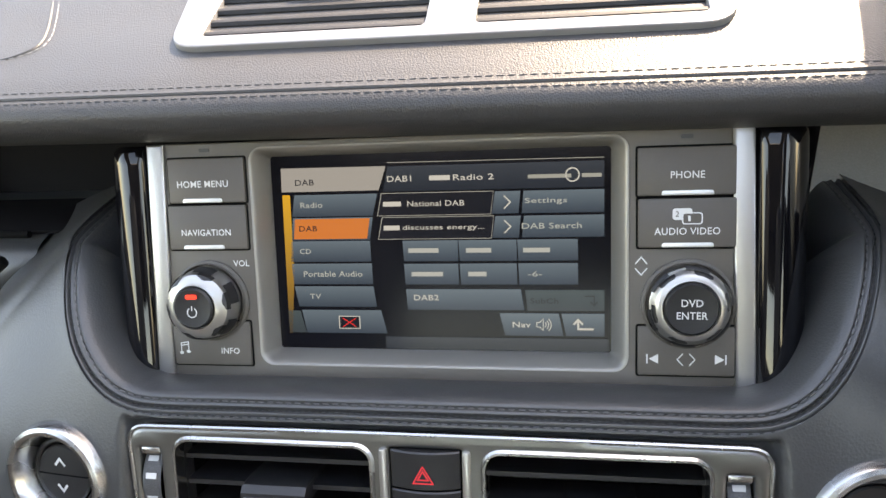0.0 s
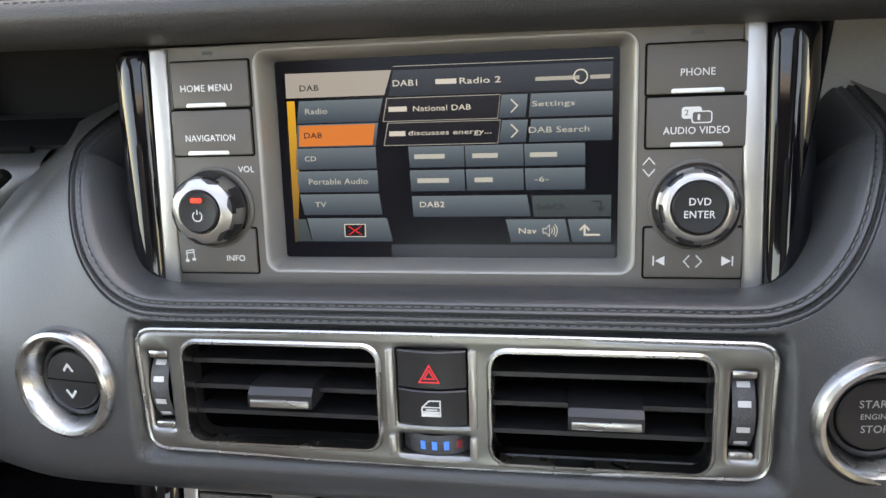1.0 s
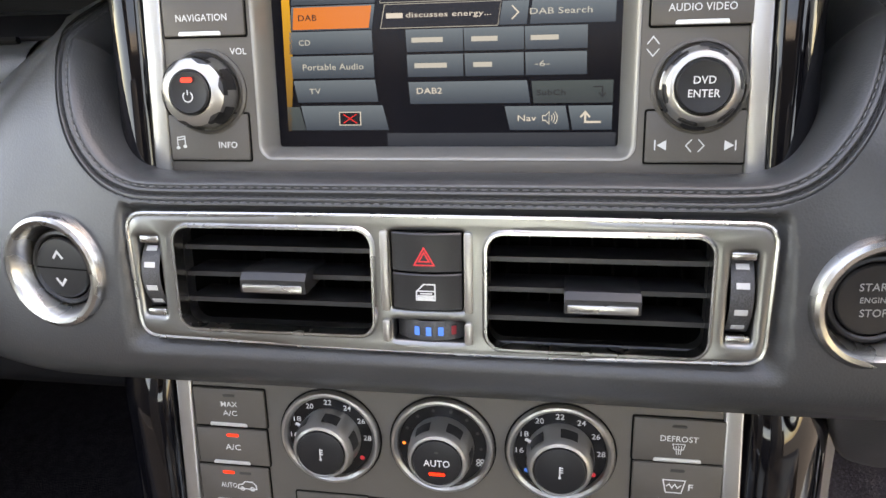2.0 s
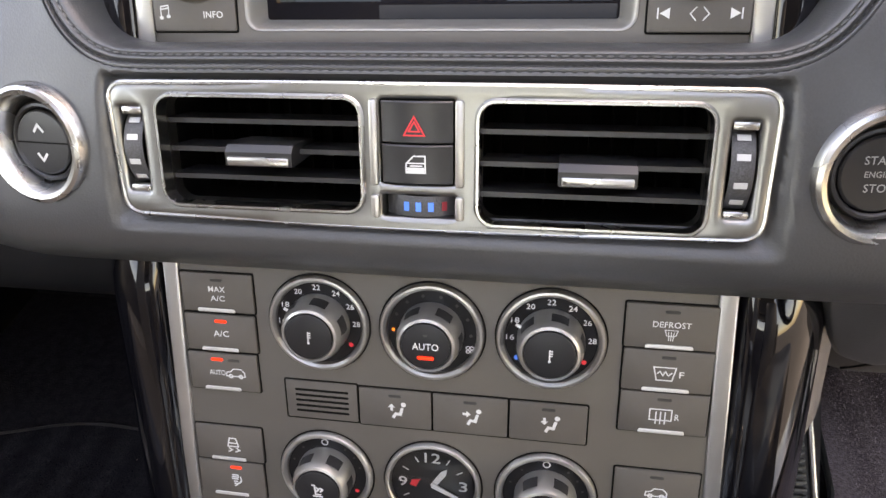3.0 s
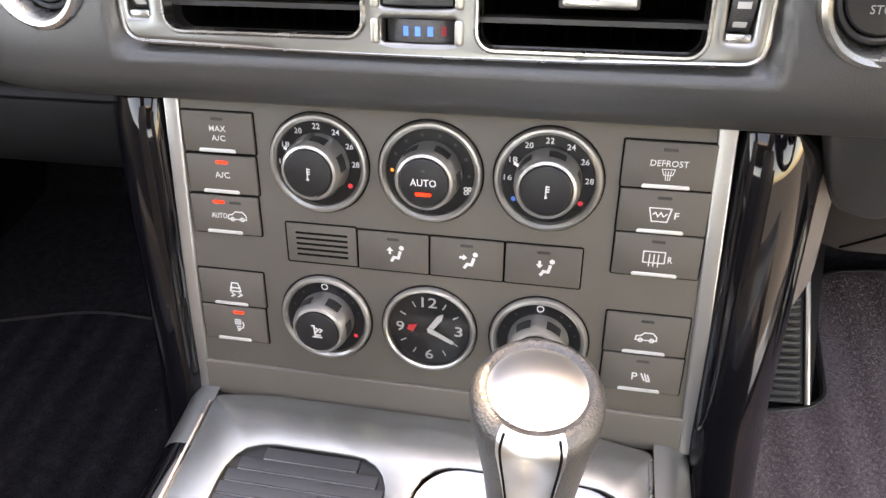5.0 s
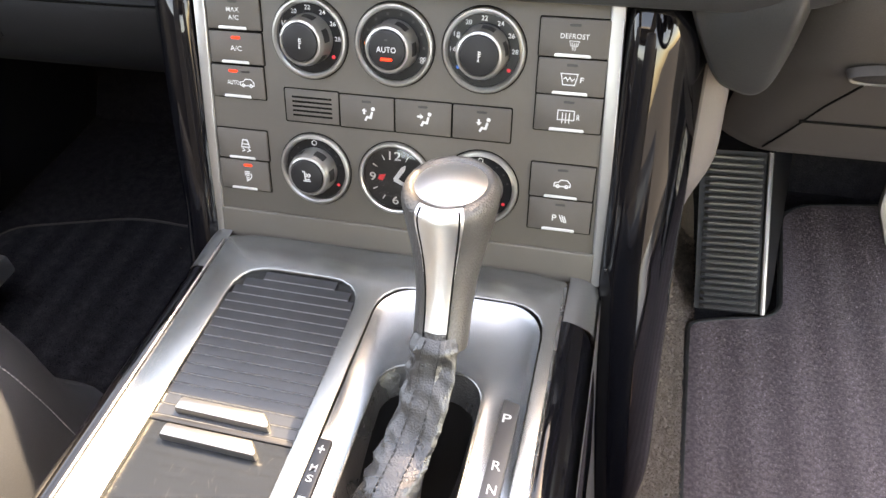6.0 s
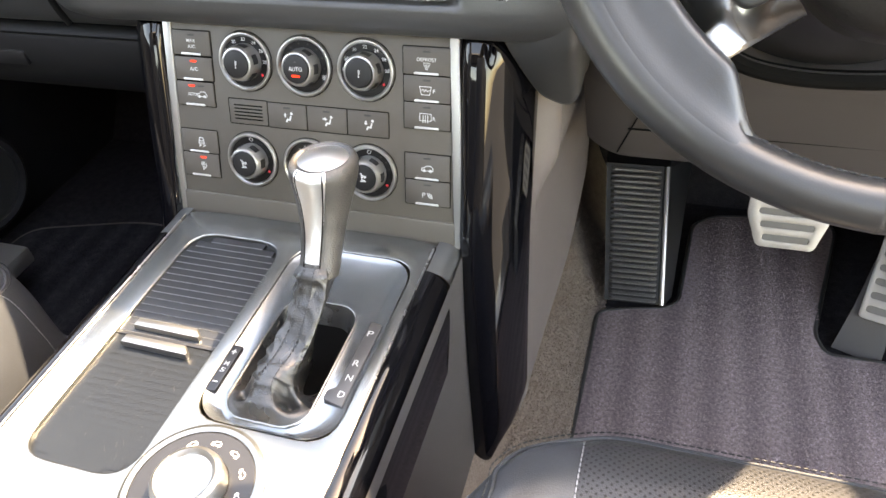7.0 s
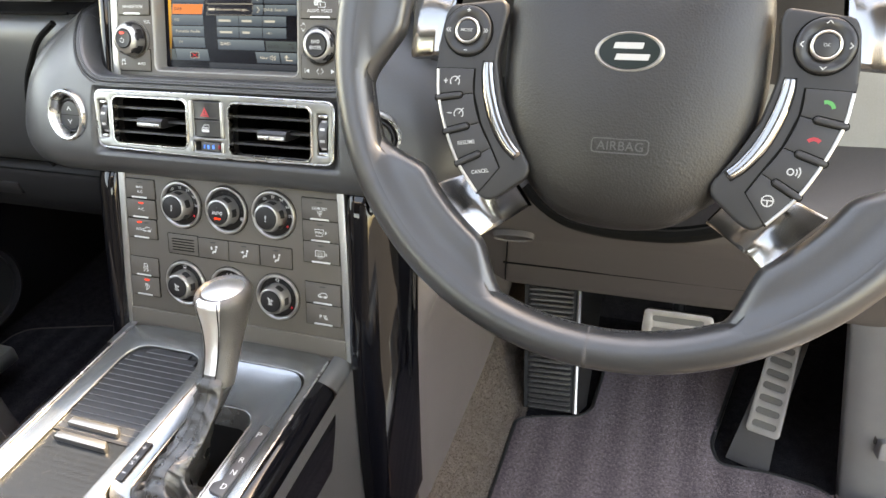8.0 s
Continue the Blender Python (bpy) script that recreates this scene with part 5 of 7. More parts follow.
part("edge", tube([Vector((u, v, 0.0033)) for u, v in _outer], 0.0013, 8, closed=True), POLISHED, vents, "polished outer edge")


def rim(outline_fn, w0, w1, name, parent, material, grow):
    o = [outline_fn(g) for g in (grow, grow * 0.5, 0.0, -0.0004)]
    return part(name, skin([ring_of(o[0], w0), ring_of(o[1], w1), ring_of(o[2], w1), ring_of(o[3], w0 - 0.006)], close_v=True), material, parent)


def air_vent(u0, v0, u1, v1, slat_vs, tab):
    lip = rim(lambda g: rounded((u0 - 0.0) * MM - g, v0 * MM - g, u1 * MM + g, v1 * MM + g, 0.007 + g), 0.0043, 0.0058, "vent", vents, POLISHED, 0.0022)
    tagged(lip, "bright-rimmed air vent with three black slats")
    part("duct", merged(box(u0 * MM - 0.002, v0 * MM - 0.002, -0.060, u1 * MM + 0.002, v1 * MM + 0.002, -0.056), skin([ring_of(rounded(u0 * MM - 0.0005, v0 * MM - 0.0005, u1 * MM + 0.0005, v1 * MM + 0.0005, 0.007), w) for w in (0.003, -0.058)], close_v=True)), VOID, lip, "near-black duct, inner shade in its colour")
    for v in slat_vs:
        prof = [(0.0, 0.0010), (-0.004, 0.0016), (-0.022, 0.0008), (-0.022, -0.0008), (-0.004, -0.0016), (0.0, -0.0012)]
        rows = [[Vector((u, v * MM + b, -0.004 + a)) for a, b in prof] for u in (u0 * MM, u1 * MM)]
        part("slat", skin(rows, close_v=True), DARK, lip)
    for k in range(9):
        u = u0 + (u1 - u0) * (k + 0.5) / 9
        # vanes blackened to sink into the duct's shade
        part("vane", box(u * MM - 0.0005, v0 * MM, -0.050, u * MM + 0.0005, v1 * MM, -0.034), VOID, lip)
    ta, tb, tv = tab
    prof = [(-0.022, 0.0042), (-0.004, 0.0056), (0.0040, 0.0046), (0.0066, 0.0016), (0.0064, -0.0046), (0.003, -0.0052), (-0.022, -0.0030)]
    rows = [[Vector((u * MM, tv * MM + b * (0.9 if k in (0, 4) else 1), a)) for a, b in prof] for k, u in enumerate((ta, ta + 0.7, (ta + tb) / 2, tb - 0.7, tb))]
    bm = skin(rows, close_v=True)
    bm.verts.ensure_lookup_table()
    bm.faces.new([bm.verts[i] for i in range(7)])
    bm.faces.new([bm.verts[28 + i] for i in range(7)])
    part("tab", bm, DARK, lip)
    part("tab_trim", shifted(slab(rounded(ta * MM + 0.0012, -0.0019, tb * MM - 0.0012, 0.0019, 0.0008, 3), 0, 0.0016, 0.0006), Matrix.Translation((0, tv * MM - 0.0022, 0.0061))), POLISHED, lip, "chrome tab edge")
    return lip


air_vent(-119.0, -29.6, -25.8, 18.8, (7.4, -5.6, -18.4), (-87.5, -56.5, -6.4))
air_vent(25.6, -33.0, 117.8, 18.2, (5.4, -8.4, -21.8), (58.6, 90.4, -10.6))


def thumb_wheel(u, v0, v1, along_v=True):
    """A knurled wheel edge standing out of its slot."""
    c, half = (v0 + v1) / 2, (v1 - v0) / 2
    r = half * 1.25
    rows = []
    n = 60
    for i in range(n + 1):
        a = math.asin(0.8) * (2 * i / n - 1)
        rr = r * (1 + (0.006 if i % 2 else 0.0))
        rows.append([Vector((u + s * 0.0046, c + r * math.sin(a), -0.0035 - r * 0.6 + rr * math.cos(a) * (0.985 if abs(s) > 0.9 else 1.0))) for s in (-1, -0.8, 0, 0.8, 1)])
    return skin(rows)


for _u, _v0, _v1 in ((-0.1330, -0.0222, 0.0112), (0.1301, -0.0240, 0.0098)):
    _w = part("thumb_wheel", thumb_wheel(_u, _v0, _v1), KNURL, vents, "black knurled thumb wheel with white marks")
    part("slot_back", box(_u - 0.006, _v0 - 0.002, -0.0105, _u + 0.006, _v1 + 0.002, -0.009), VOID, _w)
    for _e in (_v0 - 0.0026, _v1 - 0.0002):
        part("end_clip", box(_u - 0.0050, _e - 0.0006, -0.001, _u + 0.0050, _e + 0.0030, 0.0030, 0.0008), POLISHED, _w)
    _c, _r = (_v0 + _v1) / 2, (_v1 - _v0) / 2 * 1.25
    for _a in (-38, -15, 16, 38):
        _q = radians(_a)
        part("mark", shifted(box(-0.0026, -0.0013, 0, 0.0026, 0.0013, 0.0003), Matrix.Translation((_u, _c + _r * math.sin(_q), -0.0033 - _r * 0.6 + _r * 1.006 * math.cos(_q))) @ pose(0, 0, 0, -_a, 0, 0)), GREYMARK, _w)
_w = part("temperature_wheel", shifted(thumb_wheel(0.0, -0.0155, 0.0155), Matrix.Translation((-0.0006, -0.0268, 0)) @ pose(0, 0, 0, 0, 0, 90)), KNURL, vents, "black knurled wheel with blue and red marks")
for _a, _m in ((-16, BLUEMARK), (0, BLUEMARK), (16, BLUEMARK), (34, REDDIM)):
    _q = radians(_a)
    part("mark", shifted(box(-0.0012, -0.0020, 0, 0.0012, 0.0020, 0.0003), Matrix.Translation((-0.0006 + 0.0194 * math.sin(_q), -0.0268, -0.0033 - 0.0194 * 0.6 + 0.0194 * 1.006 * math.cos(_q))) @ pose(0, 0, 0, 0, _a, 0)), _m, _w)


def switch(v0, v1):
    rows = []
    for u in np.linspace(-0.0162, 0.0146, 9):
        bow = 0.0030 * (1 - ((u + 0.0008) / 0.0156) ** 2)
        rows.append([Vector((u, v, w + bow)) for v, w in ((v0, -0.006), (v0, 0.0035), (v0 + 0.0006, 0.0042), ((v0 + v1) / 2, 0.0040), (v1 - 0.0006, 0.0046), (v1, 0.0040), (v1, -0.006))])
    bm = skin(rows)
    bm.verts.ensure_lookup_table()
    bm.faces.new([bm.verts[i] for i in range(7)])
    bm.faces.new([bm.verts[56 + i] for i in range(7)])
    return bm


_b = part("hazard_switch", switch(0.0010, 0.0186), DARK, vents, "black hazard switch with a red triangle")
for _s in (1.0, 0.52):
    strokes([[(-0.5, -0.42), (0.5, -0.42), (0, 0.46), (-0.5, -0.42)]], 0.0006, -0.0014, 0.0083 - (1 - _s) * 0.0003, 0.0076, 0.0088 * _s, _b, REDMARK)
_b = part("door_lock_switch", switch(-0.0164, 0.0004), DARK, vents, "black door lock switch with a white door symbol")
strokes([[(-0.5, -0.42), (0.5, -0.42), (0.5, 0.45), (-0.1, 0.45), (-0.5, 0.05), (-0.5, -0.42)], [(-0.5, 0.08), (0.5, 0.08)], [(-0.3, -0.06), (0.35, -0.06)], [(-0.45, -0.18), (0.45, -0.18)], [(-0.45, -0.26), (0.45, -0.26)], [(-0.45, -0.34), (0.45, -0.34)]], 0.0006, -0.0010, -0.0078, 0.0073, 0.0082, _b)
for _u0, _u1 in ((-21.4, -17.6), (15.6, 19.4)):
    part("switch_surround", shifted(slab(rounded(_u0 * MM, -0.0176, _u1 * MM, 0.0192, 0.0014, 3), 0, 0.0022, 0.0010), Matrix.Translation((0, 0, 0.0042))), SATIN, vents)
    part("switch_surround", shifted(slab(rounded(_u0 * MM, -0.0322, _u1 * MM, -0.0216, 0.0014, 3), 0, 0.0022, 0.0010), Matrix.Translation((0, 0, 0.0042))), SATIN, vents)


# ---- round switches in the pad ----
def round_switch(m, label):
    """A deep polished bowl with a black collar at its bottom."""
    t = thing("round_switch", m, label, "switch", "round dashboard switches")
    r = 0.0282
    part("ring", lathe([(r + 0.0012, -0.005), (r + 0.0006, 0.0010), (r - 0.0006, 0.0032), (r - 0.0024, 0.0040), (r - 0.0044, 0.0036), (r - 0.0056, 0.0022), (r - 0.0074, -0.0030), (0.0192, -0.0076), (0.0186, -0.0100)], 80), POLISHED, t, "wide polished aluminium ring")
    part("collar", lathe([(0.0194, -0.0100), (0.0192, -0.0062), (0.0184, -0.0050), (0.0172, -0.0048), (0.0163, -0.0056), (0.0160, -0.0090)], 64), DARK, t)
    return t


LEFTSW = pose(-0.1850, 0.2497, 0.5690, 72, 0, 0) @ pose(0, 0, 0, 0, -7, 0)
sw = round_switch(LEFTSW, "aluminium-ringed black rocker with up and down arrows")
_cap = part("rocker", lathe([(0.0157, -0.0095), (0.0155, -0.0050), (0.0147, -0.0041), (0.010, -0.0038), (0, -0.0037)], 48), DARK, sw)
part("split", box(-0.0148, -0.0003, -0.0042, 0.0148, 0.0003, -0.0035), GAP, _cap)
strokes([[(-0.5, -0.3), (0, 0.3), (0.5, -0.3)]], 0.0013, -0.0006, 0.0068, -0.0033, 0.0058, _cap)
strokes([[(-0.5, 0.3), (0, -0.3), (0.5, 0.3)]], 0.0013, -0.0006, -0.0068, -0.0033, 0.0058, _cap)
RIGHTSW = pose(0.1838, 0.2495, 0.5655, 72, 0, 0) @ pose(0, 0, 0, 0, 7, 0)
sw = round_switch(RIGHTSW, "aluminium-ringed black engine start button")
_cap = part("start_button", lathe([(0.0157, -0.0095), (0.0155, -0.0056), (0.0147, -0.0048), (0, -0.0052)], 48), DARK, sw)
words("START", 0, 0.0058, -0.0044, 0.0140, 0.0034, _cap, DIMMARK)
words("ENGINE", 0, 0.0002, -0.0044, 0.0122, 0.0025, _cap, DIMMARK)
words("STOP", 0, -0.0054, -0.0044, 0.0112, 0.0034, _cap, DIMMARK)


# ---- vents on top of the dashboard ----
def top_vents():
    slope = math.degrees(math.atan2(0.0297, 0.10))
    m = pose(0.004, 0.345, 0.7480, slope + 4, 0.7, 0)
    t = thing("top_vent", m, "dull silver framed demister vents in the dashboard top", "air vent")
    gaps = ((-0.112, -0.005), (0.018, 0.117))
    holes = [rounded(a, 0.0085, b, 0.092, 0.003) for a, b in gaps]
    part("surround", slab(round_corners([(-0.126, 0.000), (0.127, 0.000), (0.140, 0.112), (-0.140, 0.112)], 0.014), -0.004, 0.0022, 0.0018, holes=holes, seg=3), VENTSATIN, t)
    for a, b in gaps:
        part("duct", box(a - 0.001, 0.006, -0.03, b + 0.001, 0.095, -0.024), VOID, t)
        for k in range(8):
            v = 0.0128 + k * 0.0105
            part("slat", tube([Vector((a - 0.001, v, -0.0020)), Vector((b + 0.001, v, -0.0020))], 0.0034, 10, flat=0.9), GLOVE, t)
    part("tab", box(-0.075, 0.044, -0.001, -0.040, 0.056, 0.0055, 0.0015), VENTSATIN, t)
    part("thumb_wheel", shifted(lathe([(0.0125, -0.0040), (0.0132, -0.003), (0.0132, 0.003), (0.0125, 0.0040)], 40), Matrix.Translation((0.0065, 0.052, -0.0065)) @ pose(0, 0, 0, 0, 90, 0)), KNURL, t)
    return t


top_vents()


# ---- centre console ----
ZC = 0.333
console = thing("centre_console", Matrix(), "metallic grey centre console with gloss black sides", "centre console")
_tray = round_corners([(-0.108, -0.092), (-0.014, -0.092), (-0.014, 0.158), (-0.109, 0.158)], 0.026)
_dish_o = round_corners([(0.000, -0.034), (0.114, -0.034), (0.116, 0.160), (0.000, 0.160)], 0.026)
_plate = round_corners([(-0.136, -0.42), (0.124, -0.42), (0.127, 0.186), (0.10, 0.191), (-0.10, 0.191), (-0.134, 0.186)], 0.004, 2)
part("plate", slab(_plate, ZC - 0.006, ZC, 0.0016, holes=[_tray, _dish_o], seg=3), PLATE, console)
# wings at the front corners, rolling over to the sides
for _s in (-1, 1):
    prof = [(0.1275, ZC - 0.0005), (0.136, ZC - 0.001), (0.144, ZC - 0.005), (0.149, ZC - 0.014), (0.151, ZC - 0.04), (0.152, ZC - 0.12)]
    if _s < 0:
        prof = [(x + 0.006, z) for x, z in prof]
    p = [(q.x, q.y) for q in spline([(a, b, 0) for a, b in prof], 17)]
    part("wing", skin([[Vector((_s * x, y, z)) for x, z in p] for y in (0.150, 0.165, 0.196)]), WINGPAINT, console)
    # gloss flank
    gp = [(0.1240, ZC - 0.0005), (0.130, ZC + 0.0012), (0.138, ZC - 0.002), (0.146, ZC - 0.012), (0.153, ZC - 0.035), (0.157, ZC - 0.070)]
    if _s < 0:
        gp = [(x + 0.009, z) for x, z in gp]
    p = [(q.x, q.y) for q in spline([(a, b, 0) for a, b in gp], 21)]
    rows = []
    for k, y in enumerate(np.linspace(0.150, -0.45, 25)):
        rows.append([Vector((_s * x, y - 0.05 * max(0.0, (ZC - z - 0.01) / 0.06) * (1 - k / 24), z)) for x, z in p])
    part("gloss_flank", skin(rows), GLOSS, console, "piano black side panel")
    part("side_wall", skin([[Vector((_s * 0.150, y, ZC - 0.01)), Vector((_s * 0.153, y, ZC - 0.06)), Vector((_s * 0.158, y, ZC - 0.12)), Vector((_s * 0.172, y, 0.10)), Vector((_s * 0.20, y, 0.0))] for y in (0.20, 0.0, -0.45)]), GREYPLASTIC, console)

# bright edging between the plate and the gloss sides
for _x in (-0.1352, 0.1256):
    part("edge_strip", tube([Vector((_x, y, ZC + 0.0004)) for y in np.linspace(0.180, -0.42, 30)], 0.0011, 8), POLISHED, console, "thin polished edging")

# sliding lid: ribbed front, plain rear, two bar handles
lid = thing("tray_lid", pose(0, 0, ZC - 0.004), "dark ribbed sliding tray lid with two bar handles", "storage lid")
part("bed", slab(round_corners([(-0.1085, -0.0925), (-0.0135, -0.0925), (-0.0135, 0.1585), (-0.1095, 0.1585)], 0.026), -0.006, 0.0), LIDSMOOTH, lid)
_n = 16
for _k in range(_n):
    y0 = 0.031 + _k * (0.1575 - 0.031) / _n
    y1 = y0 + (0.1575 - 0.031) / _n - 0.00035
    edge = 0.0
    if y1 > 0.132:
        t = min(1.0, (y1 - 0.132) / 0.026)
        edge = 0.026 * (1 - math.sqrt(max(0.0, 1 - t * t)))
    rows = [[Vector((x, y0 + (y1 - y0) * f, h)) for f, h in ((0, 0.0006), (0.11, 0.0014), (0.5, 0.00145), (0.97, 0.0014), (1, 0.0006))] for x in (-0.1085 + edge, -0.0140 - edge)]
    part("slat", skin(rows), RIB, lid)
    # paler grey line on each slat edge, put in for the sky's highlight
    part("ridge", tube([Vector((-0.1080 + edge, y0, 0.0013)), Vector((-0.0145 - edge, y0, 0.0013))], 0.0004, 6), RIBGLINT, lid)
for _k in range(19):
    y1 = 0.0272 - _k * 0.0063
    y0 = max(-0.0918, y1 - 0.00627)
    if y1 < -0.088:
        break
    edge = 0.0
    if y0 < -0.066:
        t = min(1.0, (-0.066 - y0) / 0.026)
        edge = 0.026 * (1 - math.sqrt(max(0.0, 1 - t * t)))
    rows = [[Vector((x, y0 + (y1 - y0) * f, h)) for f, h in ((0, 0.00046), (0.04, 0.00049), (0.5, 0.00050), (0.96, 0.00049), (1, 0.00046))] for x in (-0.1078 + edge, -0.0145 - edge)]
    part("slat", skin(rows), LIDSMOOTH, lid)
_rng = random.Random(5)
_lines = []
for _k in range(60):
    _x, _y = _rng.uniform(-0.100, -0.022), _rng.uniform(-0.080, 0.020)
    _l, _a = _rng.uniform(0.001, 0.005), radians(_rng.gauss(80, 25))
    _lines.append([(_x, _y), (_x + _l * math.cos(_a), _y + _l * math.sin(_a))])
tagged(strokes(_lines, 0.00010, 0, 0, 0.00058, 1.0, lid, BUTTON, "scratches"), kind="stuff")
part("split", box(-0.1090, 0.0275, 0.0, -0.0130, 0.0310, 0.0016, 0.0004), DARK, lid)
for _y in (0.039, 0.0205):
    out = [(-0.0945, _y - 0.0046), (-0.0318, _y - 0.0056), (-0.0316, _y - 0.0030), (-0.0372, _y + 0.0040), (-0.0925, _y + 0.0044), (-0.0945, _y + 0.0030)]
    part("handle", slab(out, 0.0005, 0.0072, 0.0024, seg=2), HANDLE, lid, "satin silver bar handle")

# dish round the selector
gate = thing("selector_gate", pose(0, 0, ZC), "brushed metal dish round the gear selector", "selector surround")
_b0 = rounded(0.0010, -0.0335, 0.1150, 0.1590, 0.026, 8)
_b1 = rounded(0.0050, -0.0310, 0.1110, 0.1530, 0.024, 8)
_b2 = rounded(0.0150, -0.0290, 0.0925, 0.1080, 0.022, 8)
_b3 = rounded(0.0195, -0.0260, 0.0880, 0.0985, 0.020, 8)
part("dish", skin([ring_of(_b0, -0.0005), ring_of(_b1, -0.0025), ring_of(_b2, -0.0050), ring_of(_b3, -0.0035), ring_of(_b3, -0.022)], close_v=True), DISH, gate)
part("lip", tube([Vector((u, v, -0.0030)) for u, v in _b3], 0.0011, 8, closed=True), PLATE, gate)
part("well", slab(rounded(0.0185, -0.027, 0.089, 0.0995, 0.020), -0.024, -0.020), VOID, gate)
_p = part("position_plate", slab(round_corners([(0.0925, 0.012), (0.0925, 0.004), (0.1090, 0.000), (0.1110, 0.083), (0.1010, 0.085), (0.0985, 0.016)], 0.0012, 2), -0.004, -0.0012, 0.0004), PLAQUE, gate, "grey plate with P R N D")
for _ch, _v in (("P", 0.072), ("R", 0.041), ("N", 0.0265), ("D", 0.0105)):
    words(_ch, 0.1050, _v, -0.0010, 0.0052, 0.0058, _p)
_p = part("manual_plate", slab(round_corners([(0.0000, -0.010), (0.0085, -0.009), (0.0085, 0.036), (0.0000, 0.036)], 0.0012, 2), -0.004, -0.0004, 0.0004), DARK, gate, "dark plate with plus and minus")
words("+", 0.0042, 0.0290, 0.0000, 0.0046, 0.0050, _p, GREYMARK)
words("M", 0.0042, 0.0170, 0.0000, 0.0040, 0.0042, _p, GREYMARK)
words("S", 0.0042, 0.0105, 0.0000, 0.0040, 0.0042, _p, GREYMARK)
words("-", 0.0042, -0.0010, 0.0000, 0.0044, 0.0012, _p, GREYMARK)

# gear selector
lever = thing("gear_selector", Matrix(), "leather and chrome automatic gear selector with a gathered boot", "gear lever")
NECK, TOP = Vector((0.0645, 0.0880, 0.3860)), Vector((0.0643, 0.1270, 0.4630))
HEIGHT = 0.0930


def bent(bm):
    """Bends an upright turned shape along the lever, so that its top lies nearly level."""
    a, c = NECK, TOP
    b = Vector((0.0644, 0.1215, 0.4260))
    for v in bm.verts:
        f = v.co.z / HEIGHT
        p = a * (1 - f) ** 2 + b * 2 * f * (1 - f) + c * f * f
        lean = radians(28 - 24 * min(1.0, max(0.0, f)) ** 1.6)
        p += Vector((v.co.x, v.co.y * math.cos(lean), -v.co.y * math.sin(lean)))
        v.co = p
    return bm


GRIP = [(15.6, 16.2, -0.07), (15.8, 16.4, 0.0), (16.0, 16.8, 0.12), (17.0, 18.4, 0.28), (19.2, 21.2, 0.44), (22.2, 24.6, 0.60), (24.9, 27.6, 0.74), (26.3, 29.0, 0.85), (26.2, 28.8, 0.915), (24.6, 26.8, 0.958), (22.6, 24.4, 0.977), (20.8, 22.2, 0.974), (19.0, 20.0, 0.955)]
_fine = spline([Vector(p) for p in GRIP], 97)


def grip_at(angle, k, grow=0.0):
    """A point of the grip's skin: k runs from the neck up over the shoulder."""
    q = _fine[k]
    c, s = math.cos(radians(angle)), math.sin(radians(angle))
    dip = 0.010 * q.z * max(0.0, -s) ** 3 if q.z > 0.85 else 0.0
    return Vector(((q.x + grow) * c * MM, (q.y + grow) * s * MM + 0.0025 * max(0.0, q.z - 0.4), (q.z - dip) * HEIGHT))


def surface(rows, **kw):
    return bent(skin(rows, **kw))


part("grip", surface([[grip_at(a, k) for k in range(97)] for a in np.linspace(0, 360, 73)[:-1]], close_u=True), GRIP_LEATHER, lever, "black leather grip", angle=70)


def metal_from(angle):
    """Where the metal begins: low on the spine, at the shoulder elsewhere."""
    d = abs((angle - 270 + 180) % 360 - 180)
    f = min(1.0, max(0.0, (d - 22.5) / 9.0))
    return 0.035 + (0.995 - 0.035) * f * f * (3 - 2 * f)


_rows = []
for _a in [*np.arange(0, 236, 6), *np.arange(236, 304, 1.0), *np.arange(304, 360, 6)]:
    _z0 = metal_from(_a)
    _start = min(range(97), key=lambda k: abs(_fine[k].z - _z0) + (0.0 if k < 78 else 9.0))
    if _z0 > 0.93:
        _start = 88
    _line = [grip_at(_a, round(_start + (94 - _start) * j / 30), 0.35) for j in range(31)]
    _edge = _line[-1]
    for _g in (0.9, 0.72, 0.5, 0.28, 0.1, 0.002):
        _line.append(Vector((_edge.x * _g, 0.0014 + (_edge.y - 0.0014) * _g, 0.955 * HEIGHT + 0.0044 * (1 - _g ** 2.2))))
    _rows.append(_line)
part("metal_cap", surface(_rows, close_u=True), SPINE, lever, "polished metal cap running down into a spine", angle=60)
for _a in (245.5, 294.5):
    _line = bmesh.new()
    for _k in range(8, 76):
        _line.verts.new(grip_at(_a, _k, 0.25))
    bent(_line)
    part("groove", tube([v.co.copy() for v in _line.verts], 0.0006, 6), GAP, lever)
    _line.free()
